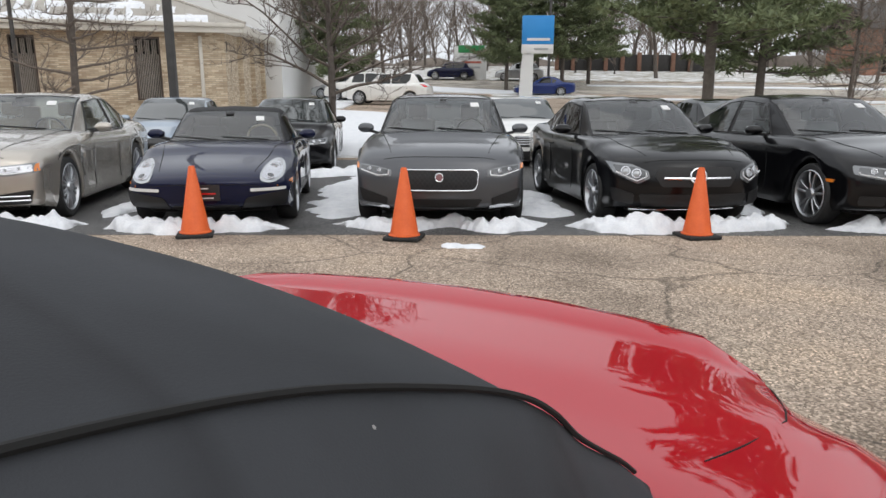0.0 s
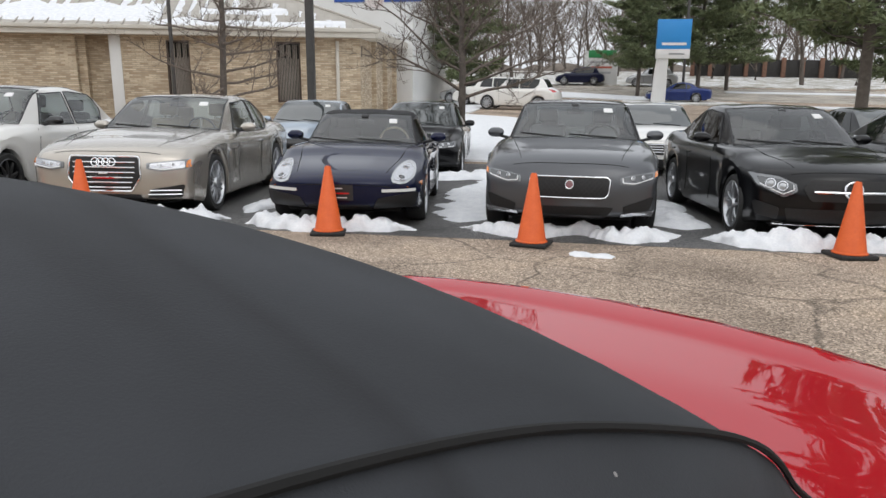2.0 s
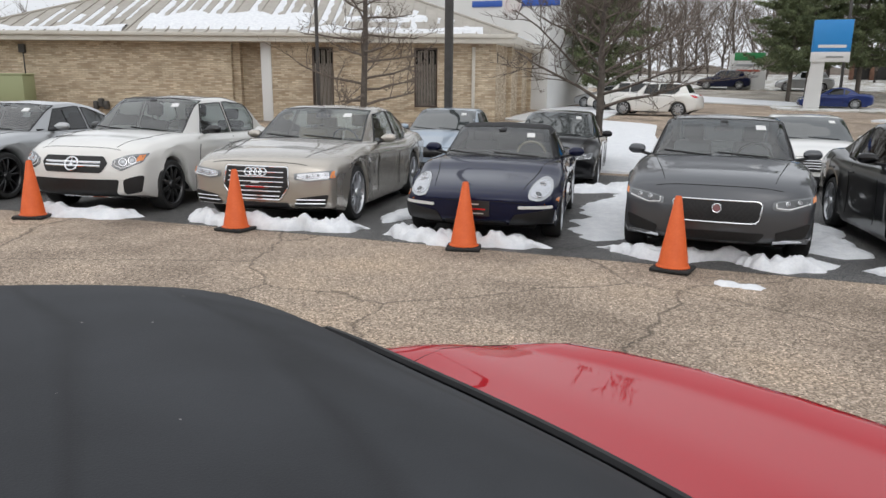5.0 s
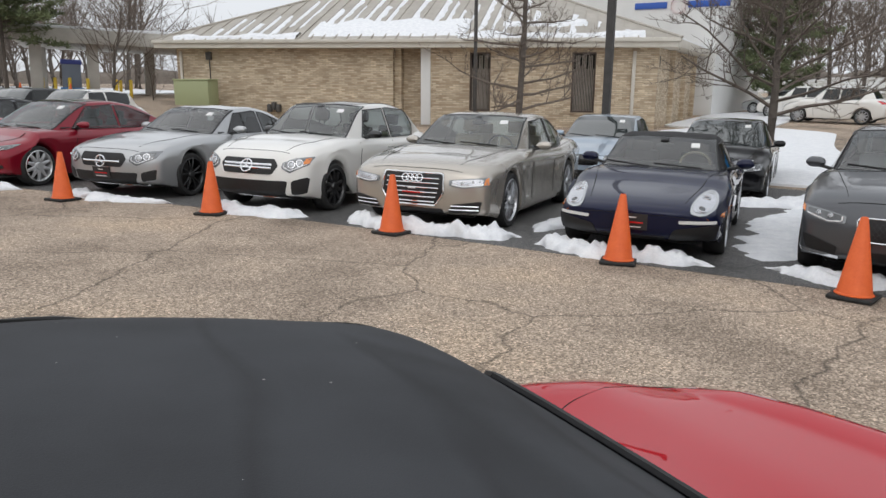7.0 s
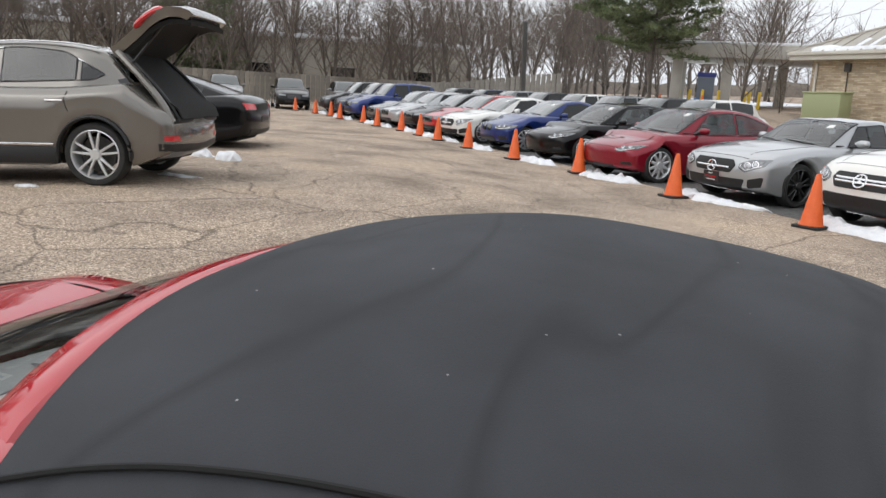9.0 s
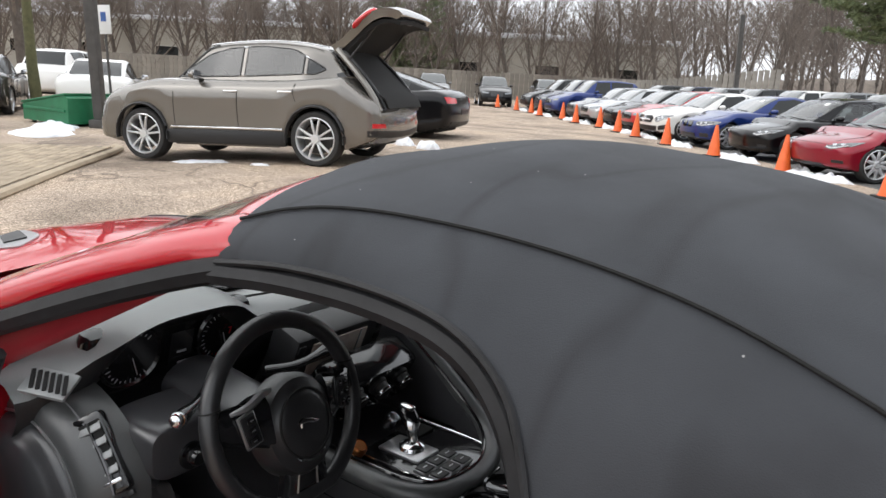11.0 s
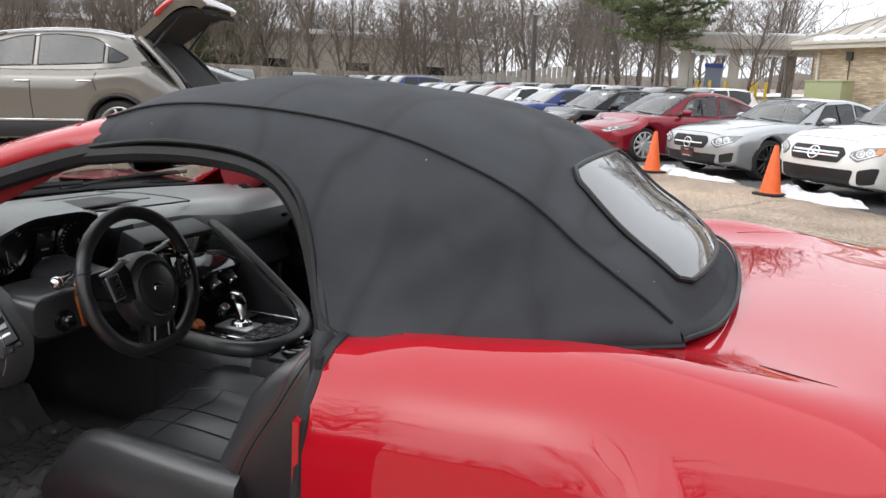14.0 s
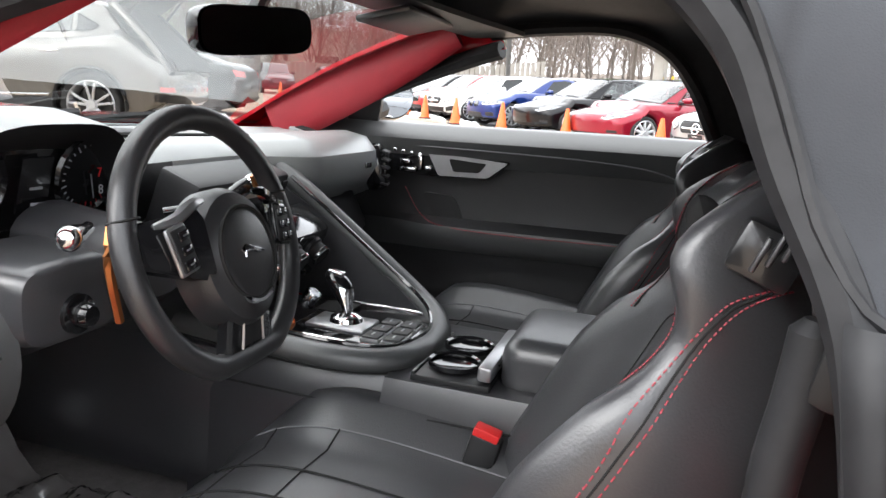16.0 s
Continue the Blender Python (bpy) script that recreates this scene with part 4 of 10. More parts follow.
# ---- trees ----
BARK = matte("bark", (0.06, 0.05, 0.043), (0.16, 0.135, 0.115), 9, 0.95, bump=0.6, fine=40, spread=0.25)
TWIG = matte("twig", (0.10, 0.080, 0.068), (0.20, 0.163, 0.135), 14, 0.95)
MOSS = matte("mossy_bark", (0.05, 0.055, 0.025), (0.15, 0.14, 0.07), 7, 0.95, bump=0.6, fine=40, spread=0.25)
NEEDLE = matte("pine_needles", (0.062, 0.088, 0.040), (0.23, 0.265, 0.130), 2.2, 0.7, fine=9, spread=0.30)


def limb(bm, p, d, length, r, rnd, depth, droop=0.0, sides=5, seg=4):
    """Grow a limb of a few segments and return places for its branches."""
    pts = [p.copy()]
    dd = d.normalized()
    for i in range(seg):
        dd = (dd + Vector((rnd.uniform(-1, 1), rnd.uniform(-1, 1), rnd.uniform(-0.6, 0.8) + droop)) * 0.24).normalized()
        pts.append(pts[-1] + dd * length / seg)
    tube_into(bm, pts, [r * (1 - 0.62 * i / seg) for i in range(seg + 1)], sides, False)
    return pts, dd


def bare_mesh(seed, height, spread, levels=4, first=0.25, fine=5, up=0.5, thick=0.014, n1=26, wander=0.06):
    rnd = random.Random(seed)
    trunk, crown = bmesh.new(), bmesh.new()
    p, d = Vector((0, 0, 0)), Vector((0, 0, 1))
    pts = [p]
    for i in range(8):
        d = (d + Vector((rnd.uniform(-1, 1), rnd.uniform(-1, 1), 0.5)) * wander).normalized()
        pts.append(pts[-1] + d * height * 0.92 / 8)
    r0 = height * thick
    tube_into(trunk, [pts[0] - Vector((0, 0, 0.2))] + pts, [r0 * 1.25] + [r0 * (1 - 0.88 * i / 8) for i in range(9)], 9)
    todo = []
    for k in range(n1):
        f = first + (1 - first) * k / n1
        x = f * 8
        j = min(7, int(x))
        base = pts[j].lerp(pts[j + 1], x - j)
        a = k * 2.4 + rnd.uniform(-0.5, 0.5)
        el = up + rnd.uniform(-0.2, 0.3)
        todo.append((base, Vector((math.cos(a), math.sin(a), el)), spread * (1 - 0.65 * (f - first) / (1 - first)) * rnd.uniform(0.8, 1.15), r0 * 0.42 * (1 - 0.7 * f), 1))
    while todo:
        base, dr, ln, r, lev = todo.pop()
        lp, ld = limb(crown, base, dr, ln, r, rnd, lev, sides=4 if lev < 2 else 3, seg=4 if lev < 3 else 3)
        if lev < levels:
            for k in range(fine if lev > 1 else fine + 1):
                q = rnd.uniform(0.25, 1.0) * (len(lp) - 1)
                j = min(len(lp) - 2, int(q))
                b = lp[j].lerp(lp[j + 1], q - j)
                side = Vector((rnd.uniform(-1, 1), rnd.uniform(-1, 1), rnd.uniform(-0.3, 0.8))).normalized()
                todo.append((b, ld * 0.7 + side * 0.8, ln * rnd.uniform(0.32, 0.55), max(0.006, r * 0.42), lev + 1))
    return mesh_of("trunk", trunk), mesh_of("branches", crown)


def pine_mesh(seed, height, spread, clear=0.18, flat=False):
    rnd = random.Random(seed)
    trunk, wood, leaf_v, leaf_f = bmesh.new(), bmesh.new(), [], []
    r0 = height * 0.0125
    lean = rnd.uniform(-0.03, 0.03)
    tube_into(trunk, [(lean * z * height, 0, z * height) for z in (-0.02, 0, 0.3, 0.6, 0.8, 1.0)], [r0 * 1.2, r0, r0 * 0.8, r0 * 0.5, r0 * 0.25, 0.01], 9)

    def tuft(c, size):
        for _ in range(9):
            d = Vector((rnd.uniform(-1, 1), rnd.uniform(-1, 1), rnd.uniform(-0.5, 1))).normalized() * size * rnd.uniform(0.6, 1.2)
            s = d.cross(Vector((rnd.uniform(-1, 1), rnd.uniform(-1, 1), rnd.uniform(-1, 1)))).normalized() * size * 0.13
            k = len(leaf_v)
            leaf_v.extend([c - s, c + s, c + d])
            leaf_f.append((k, k + 1, k + 2))
    whorls = int(height * 2.6)
    for w in range(whorls):
        f = clear + (1 - clear) * w / whorls
        prof = (1 - f) ** 0.6 * 1.15 if not flat else math.sin(math.pi * min(1, (f - clear) / (1 - clear) * 0.86 + 0.14)) ** 0.7
        for k in range(rnd.randint(3, 5)):
            if rnd.random() < 0.12:
                continue
            a = rnd.uniform(0, math.tau)
            ln = spread * prof * rnd.uniform(0.55, 1.1)
            p = Vector((lean * f * height, 0, f * height))
            d = Vector((math.cos(a), math.sin(a), rnd.uniform(-0.08, 0.25)))
            pts, _ = limb(wood, p, d, ln, 0.012 + 0.022 * ln / spread, rnd, 1, 0.12, 4)
            m = max(5, int(ln * 7))
            for i in range(m):
                q = (0.22 + 0.78 * i / m) * 4
                j = min(3, int(q))
                b = pts[j].lerp(pts[j + 1], q - j)
                for _ in range(2):
                    side = 0.20 * ln * (1.15 - i / m)
                    tuft(b + Vector((rnd.uniform(-1, 1) * side, rnd.uniform(-1, 1) * side, rnd.uniform(-0.06, 0.14))), rnd.uniform(0.20, 0.38))
    me = bpy.data.meshes.new("needles")
    me.from_pydata([tuple(v) for v in leaf_v], [], leaf_f)
    return mesh_of("trunk", trunk), mesh_of("limbs", wood), me


def tree_thing(name, m, meshes, mats, label, cat="tree", group="trees"):
    t = thing(name, m, label, cat, group)
    for me, nm, mt in zip(meshes, ("trunk", "bough", "foliage") if len(meshes) == 3 else ("trunk", "crown"), mats):
        part(nm, me, mt, t)
    return t


def stand(x, y, turn=0, scale=1.0, tilt=True):
    m = Matrix.Translation((x, y, ground_z(x, y) - 0.03)) @ Matrix.Rotation(radians(FAR_TILT if tilt else 0), 4, "X") @ Matrix.Rotation(radians(turn), 4, "Z") @ Matrix.Scale(scale, 4)
    return m


def copy_at(ob, x, y, turn=0, scale=1.0):
    c = copy_thing(ob, stand(x, y, turn))
    c.scale = (scale,) * 3
    return c


def far_to(x, y):
    """World x, y of a place on the tilted far ground."""
    return x, 12 + (y - 12) * math.cos(radians(FAR_TILT))


near_bare = bare_mesh(5, 5.6, 2.6, 4, 0.26, 6, 0.45, 0.020, 26)
conic_bare = bare_mesh(11, 9.5, 2.3, 4, 0.12, 4, 0.12, 0.013, 46)
tall_a = bare_mesh(21, 12.0, 6.0, 3, 0.16, 5, 1.5, 0.016, 22, 0.16)
tall_b = bare_mesh(33, 10.0, 6.2, 3, 0.12, 5, 1.2, 0.017, 22, 0.2)
shrub = bare_mesh(47, 5.0, 2.8, 3, 0.03, 5, 1.0, 0.010, 22)
pine_a = pine_mesh(3, 15.0, 4.6, 0.15)
pine_b = pine_mesh(9, 13.0, 3.6, 0.10)
pine_flat = pine_mesh(15, 9.0, 5.4, 0.34, True)
tree_thing("bare_tree", stand(-2.45, 17.1, 40), near_bare, (BARK, TWIG), "low spreading bare tree in a snowy strip")
X, Y = far_to(-10.7, 22)
tree_thing("bare_tree", stand(X, Y, 10), conic_bare, (BARK, TWIG), "upright bare tree in front of the brick building")
X, Y = far_to(12.6, 24)
tree_thing("bare_tree", stand(X, Y, 70, 0.7), shrub, (BARK, TWIG), "many-stemmed bare tree on the verge")
tree_thing("bare_tree", stand(*far_to(19.6, 37.5), 20, 1.0), conic_bare, (BARK, TWIG), "upright bare tree on the verge beside the pines")
p1 = tree_thing("pine_tree", stand(*far_to(11.0, 32.5), 0, 1.3), pine_a, (BARK, BARK, NEEDLE), "dense green pine with low boughs on the verge", group="pines")
p2 = tree_thing("pine_tree", stand(*far_to(16.3, 40.3), 60, 1.4), pine_b, (BARK, BARK, NEEDLE), "dense green pine with low boughs on the verge", group="pines")
for x, y, tn, sc in ((6.0, 66, 300, 1.0), (4.4, 62, 140, 0.9), (9.5, 66, 250, 1.0), (12.5, 70, 30, 0.95), (34, 52, 80, 1.0)):
    copy_at(p1 if tn % 80 else p2, *far_to(x, y), tn, sc)
# dark conifer by the white building, and conifers behind the far fence
for x, y, tn, sc in ((-8.0, 52, 0, 1.15), (-70, -5.5, 30, 0.85), (-70, -8.8, 220, 0.8)):
    copy_at(p2, x, y, tn, sc)
pf = tree_thing("pine_tree", stand(-39.6, 21.0, 30), pine_flat, (BARK, BARK, NEEDLE), "broad flat-topped pine beside the drive-through", group="pines")
for x, y, tn, sc in ((-24, 58, 40, 0.6), (-27, 60, 120, 0.7), (-40, 66, 210, 0.7), (-46, 64, 330, 0.65)):
    copy_at(p1, x, y, tn, sc)
ta = tree_thing("bare_tree", stand(-58, -12, 0), tall_a, (BARK, TWIG), "tall bare deciduous tree in the far belt", group="far bare trees")
tb = tree_thing("bare_tree", stand(-57, -20, 50), tall_b, (BARK, TWIG), "tall bare deciduous tree in the far belt", group="far bare trees")
ts = tree_thing("bush", stand(-55, 6, 0), shrub, (BARK, TWIG), "tangled bare brown bush", "bush", "far bushes")
rnd = random.Random(8)
for i in range(34):
    y = -46 + 88 * i / 33 + rnd.uniform(-1, 1)
    x = -58 - rnd.uniform(0, 9) - 0.10 * abs(y)
    copy_at(ta if i % 2 else tb, x, y, rnd.uniform(0, 360), rnd.uniform(0.7, 1.1))
for i in range(44):
    y = -50 + 92 * i / 43 + rnd.uniform(-1, 1)
    copy_at(tb if i % 2 else ta, -70 - rnd.uniform(0, 12), y, rnd.uniform(0, 360), rnd.uniform(0.8, 1.2))
for i in range(30):
    y = -44 + 74 * i / 29 + rnd.uniform(-1, 1)
    copy_at(ts, -55.5 - rnd.uniform(0, 5), y, rnd.uniform(0, 360), rnd.uniform(0.6, 1.0))
for i in range(46):
    x = -30 + 90 * i / 45 + rnd.uniform(-1, 1)
    copy_at(ta if i % 2 else tb, x, 78 + rnd.uniform(-6, 26), rnd.uniform(0, 360), rnd.uniform(0.75, 1.15))
for i in range(10):
    copy_at(ta if i % 3 else tb, rnd.uniform(24, 60), rnd.uniform(28, 60), rnd.uniform(0, 360), rnd.uniform(0.7, 1.0))
for i, (x, y) in enumerate([(33, -20), (31, -12), (34, -4), (32, 4), (35, 11), (31, 17), (24, -24), (5, -27), (-3, -25), (-9, -26), (-30, -30), (-40, -34), (-22, -36), (-12, -40), (0, -38), (14, -34), (26, -26), (34, -12), (38, 4), (-34, -22), (-26, -24)]):
    copy_at(ta if i % 2 else tb, x, y, i * 50, 0.8 + 0.03 * i)
for i in range(16):
    copy_at((ta, tb, ts)[i % 3], -52 - rnd.uniform(0, 16), 12 + 2.2 * i + rnd.uniform(-1, 1), rnd.uniform(0, 360), rnd.uniform(0.7, 1.1))
copy_at(ts, -35.0, 26.3, 40, 0.55)
copy_at(ts, -33.8, 27.4, 140, 0.5)
copy_at(tb, -36.5, 25.0, 90, 0.62)
m_tr = tree_thing("bare_tree", stand(-17.3, -10.9, 20, 1.0), bare_mesh(77, 10.5, 3.8, 4, 0.34, 4, 0.8), (MOSS, TWIG), "bare tree with a mossy trunk in a snowy bed")
for i in range(44):
    copy_at(ta if i % 2 else tb, -74 - rnd.uniform(0, 22), -60 + 112 * i / 43 + rnd.uniform(-1, 1), rnd.uniform(0, 360), rnd.uniform(0.9, 1.3))
for i in range(30):
    copy_at(tb if i % 2 else ta, -34 + 110 * i / 29 + rnd.uniform(-1, 1), 96 + rnd.uniform(0, 18), rnd.uniform(0, 360), rnd.uniform(0.9, 1.3))
# brush along the horizon, uneven in height
BRUSH = matte("grey_brown_brush", (0.085, 0.070, 0.058), (0.24, 0.205, 0.175), 0.5, 0.95, bump=0.6, fine=2.2, spread=0.3)
ring_rows = []
for i in range(361):
    a = math.tau * i / 360
    hgt = 1.5 + 2.0 * abs(noise.fractal(Vector((math.cos(a) * 9, math.sin(a) * 9, 2.0)), 1.0, 2.0, 4)) + 0.8 * noise.noise(Vector((i * 1.7, 3.0, 0)))
    row = []
    for rad, k in ((104, -0.2), (105, 0.55), (106.5, 1.0), (109, 0.8), (112, -0.2)):
        x, y = math.cos(a) * rad - 10, math.sin(a) * rad + 20
        row.append((x, y, ground_z(x, y) + hgt * k))
    ring_rows.append(row)
tagged(part("far_brush", skin(ring_rows), BRUSH, angle=70), "distant grey-brown brush along the horizon", "trees", kind="stuff")
# far wood as one grey-brown haze of twigs
hz = bmesh.new()
for i in range(900):
    a = rnd.uniform(0, math.tau)
    rad = rnd.uniform(120, 150)
    x, y = math.cos(a) * rad - 10, math.sin(a) * rad + 20
    z0 = ground_z(x, y)
    h = rnd.uniform(8, 15)
    tube_into(hz, [(x, y, z0), (x + rnd.uniform(-1, 1), y + rnd.uniform(-1, 1), z0 + h * 0.6), (x + rnd.uniform(-3, 3), y + rnd.uniform(-3, 3), z0 + h)], [0.16, 0.10, 0.02], 3, False)
    for k in range(14):
        b = z0 + h * rnd.uniform(0.3, 0.8)
        tube_into(hz, [(x, y, b), (x + rnd.uniform(-4, 4), y + rnd.uniform(-4, 4), b + rnd.uniform(1, 4))], [0.06, 0.01], 3, False)
tagged(part("far_woods", hz, TWIG, smooth=False), "distant bare wood all round the site", "trees", kind="stuff")


# ---- brick office with a metal roof ----
def brick_mat(name, a, b, mortar, scale=1.0):
    m, n, l, p = nodes_of(name)
    tc, mp, br = n.new("ShaderNodeTexCoord"), n.new("ShaderNodeMapping"), n.new("ShaderNodeTexBrick")
    mp.inputs["Rotation"].default_value = (radians(90), 0, 0)
    sepx, comb, addx = n.new("ShaderNodeSeparateXYZ"), n.new("ShaderNodeCombineXYZ"), n.new("ShaderNodeMath")
    l.new(tc.outputs["Object"], sepx.inputs[0])
    l.new(sepx.outputs[0], addx.inputs[0])
    l.new(sepx.outputs[1], addx.inputs[1])
    l.new(addx.outputs[0], comb.inputs[0])
    l.new(sepx.outputs[2], comb.inputs[1])
    l.new(comb.outputs[0], br.inputs["Vector"])
    br.inputs["Scale"].default_value = 1.0
    br.inputs["Brick Width"].default_value, br.inputs["Row Height"].default_value, br.inputs["Mortar Size"].default_value = 0.30 * scale, 0.076 * scale, 0.007
    br.inputs["Color1"].default_value, br.inputs["Color2"].default_value, br.inputs["Mortar"].default_value = (*a, 1), (*b, 1), (*mortar, 1)
    nz = n.new("ShaderNodeTexNoise")
    nz.inputs["Scale"].default_value = 1.2
    l.new(tc.outputs["Object"], nz.inputs["Vector"])
    r = ramp(n, [(0.3, (0.82, 0.80, 0.78)), (0.7, (1.08, 1.07, 1.05))])
    l.new(nz.outputs[0], r.inputs[0])
    mm = n.new("ShaderNodeMix")
    mm.data_type, mm.blend_type = "RGBA", "MULTIPLY"
    mm.inputs[0].default_value = 1
    l.new(br.outputs[0], mm.inputs[6])
    l.new(r.outputs[0], mm.inputs[7])
    l.new(mm.outputs[2], p.inputs["Base Color"])
    p.inputs["Roughness"].default_value = 0.9
    bp = n.new("ShaderNodeBump")
    bp.inputs["Strength"].default_value, bp.inputs["Distance"].default_value = 0.5, 0.01
    l.new(br.outputs[0], bp.inputs["Height"])
    l.new(bp.outputs[0], p.inputs["Normal"])
    return m


BRICK = brick_mat("buff_brick", (0.40, 0.305, 0.21), (0.68, 0.585, 0.44), (0.34, 0.29, 0.23))
RED_BRICK = brick_mat("red_brick", (0.26, 0.12, 0.08), (0.38, 0.19, 0.13), (0.35, 0.30, 0.26), 2.0)
FASCIA = matte("painted_fascia", (0.52, 0.49, 0.43), (0.62, 0.59, 0.53), 2, 0.7)
METAL_ROOF = matte("tan_metal_roof", (0.34, 0.31, 0.27), (0.46, 0.43, 0.38), 0.8, 0.5, metal=0.2, fine=3)
WHITE_WALL = matte("white_render", (0.66, 0.66, 0.65), (0.76, 0.76, 0.75), 0.6, 0.8)
CONCRETE = matte("pale_concrete", (0.40, 0.38, 0.34), (0.56, 0.54, 0.50), 1.2, 0.85, bump=0.2)
POLE = matte("dark_pole", (0.045, 0.042, 0.040), (0.085, 0.080, 0.075), 6, 0.6)
BLIND = matte("window_blind", (0.20, 0.175, 0.15), (0.30, 0.265, 0.23), 4, 0.7)
BRONZE = matte("bronze_frame", (0.055, 0.036, 0.026), (0.085, 0.058, 0.043), 8, 0.5)
ang = math.degrees(math.atan2(0.342, 0.94))
HOUSE = FARM @ Matrix.Translation((-9.13, 31.3, 0)) @ Matrix.Rotation(radians(ang), 4, "Z")
house = thing("office_building", HOUSE, "low buff brick office with a snow-dusted standing-seam roof", "building")
WL, WH, DP = 21.8, 3.28, 13.0
segs = [(-WL, -11.25, 0.0, WH), (-9.54, -7.81, 0.0, WH), (-6.9, -3.46, 0.0, WH), (-2.48, 0.0, 0.0, WH), (-7.81, -6.9, 0.0, 0.63), (-7.81, -6.9, 3.1, WH), (-3.46, -2.48, 0.0, 0.63), (-3.46, -2.48, 3.1, WH)]
for a, b, z0, z1 in segs:
    part("wall", box(((a + b) / 2, 0.15, (z0 + z1) / 2), (b - a, 0.3, z1 - z0)), BRICK, house, smooth=False)
part("wall", box((-10.6, 0.85, WH / 2), (1.31, 0.3, WH)), BRICK, house, smooth=False)
part("wall", box((-11.1, 0.5, WH / 2), (0.3, 0.42, WH)), BRICK, house, smooth=False)
part("wall", box((-0.15, DP / 2 + 0.15, WH / 2), (0.3, DP - 0.3, WH)), BRICK, house, smooth=False)
part("wall", box((-WL + 0.15, DP / 2 + 0.15, WH / 2), (0.3, DP - 0.3, WH)), BRICK, house, smooth=False)
part("wall", box((-WL / 2, DP, WH / 2), (WL - 0.6, 0.3, WH)), BRICK, house, smooth=False)
wing = pose(0, 0, 0, 0, 0, 98.0 - ang)
wing_wall = part("wall", box((7.5, 0.15, WH / 2), (15.0, 0.3, WH)), BRICK, house, smooth=False)
wing_wall.matrix_basis = wing
for k in range(3):
    pier = part("pier", box((3.6 + 4.2 * k, -0.10, WH / 2), (0.45, 0.24, WH), bevel=0.01), BRICK, house, smooth=False)
    pier.matrix_basis = wing
wing_eave = part("eave", box((7.5, -0.30, WH + 0.20), (15.6, 0.9, 0.34), bevel=0.03), FASCIA, house)
wing_eave.matrix_basis = wing
wing_snow = part("roof_snow", box((7.5, -0.2, WH + 0.44), (15.2, 0.7, 0.16), bevel=0.06), M["snow"], house)
wing_snow.matrix_basis = wing
part("white_column", box((-9.755, 0.12, WH / 2), (0.43, 0.36, WH), bevel=0.01), WHITE_WALL, house)
for a, b in ((-3.46, -2.48), (-7.81, -6.9)):
    w = part("window", box(((a + b) / 2, 0.22, 1.865), (b - a - 0.02, 0.03, 2.44)), M["glass"], house)
    for k in range(13):
        long = 2.30 if k % 4 else 1.75
        part("blind_slat", box((a + 0.10 + (b - a - 0.20) * k / 12, 0.19, 0.68 + long / 2), (0.042, 0.01, long), Matrix.Rotation(radians(28), 4, "Z")), BLIND, w)
    for x in (a + 0.03, b - 0.03):
        part("frame", box((x, 0.13, 1.865), (0.06, 0.16, 2.46)), BRONZE, w)
    for z in (0.67, 3.06):
        part("frame", box(((a + b) / 2, 0.13, z), (b - a - 0.12, 0.16, 0.07)), BRONZE, w)
    part("sill", box(((a + b) / 2, 0.05, 0.60), (b - a + 0.1, 0.3, 0.06)), BRICK, w)
OV = 0.75
part("soffit", box((-WL / 2, DP / 2, WH + 0.12), (WL + 2 * OV - 0.1, DP + 2 * OV - 0.1, 0.24)), FASCIA, house, smooth=False)
for sx, sy, lx, ly in ((-WL / 2, -OV, WL + 2 * OV, 0.12), (0 + OV, DP / 2, 0.12, DP + 2 * OV), (-WL - OV, DP / 2, 0.12, DP + 2 * OV)):
    part("gutter", box((sx, sy, WH + 0.28), (lx, ly, 0.16), bevel=0.03), FASCIA, house)
x0, x1, y0, y1, ze, zr = -WL - OV - 0.05, OV + 0.05, -OV - 0.05, DP + OV + 0.05, WH + 0.34, WH + 0.34 + 2.9
hy = (y1 - y0) / 2
rb = bmesh.new()
v = [rb.verts.new(c) for c in ((x0, y0, ze), (x1, y0, ze), (x1, y1, ze), (x0, y1, ze), (x0 + hy, y0 + hy, zr), (x1 - hy, y0 + hy, zr))]
for f in ((0, 1, 5, 4), (1, 2, 5), (2, 3, 4, 5), (3, 0, 4)):
    rb.faces.new([v[i] for i in f])
roof_ob = part("roof", rb, METAL_ROOF, house, smooth=False)
sl = 2.9 / hy
seam = mesh_of("seam", box((0, 0, 0), (0.05, 1, 0.05)), False)
n_seam = int((x1 - x0) / 0.55)
for k in range(1, n_seam):
    x = x0 + (x1 - x0) * k / n_seam
    run = min(hy, x - x0, x1 - x)
    sb_ = box((0, 0, 0), (0.045, run * math.hypot(1, sl), 0.05))
    so = part("roof_seam", sb_, METAL_ROOF, roof_ob, smooth=False)
    so.matrix_basis = Matrix.Translation((x, y0 + run / 2, ze + run * sl / 2 + 0.02)) @ Matrix.Rotation(math.atan(sl), 4, "X")
for (a, b, c, d_) in ((x0, y0, x0 + hy, 1), (x1, y0, x1 - hy, -1)):
    part("hip_cap", tube([(a, b, ze + 0.02), (c, y0 + hy, zr + 0.02)], 0.06, 6), METAL_ROOF, roof_ob)


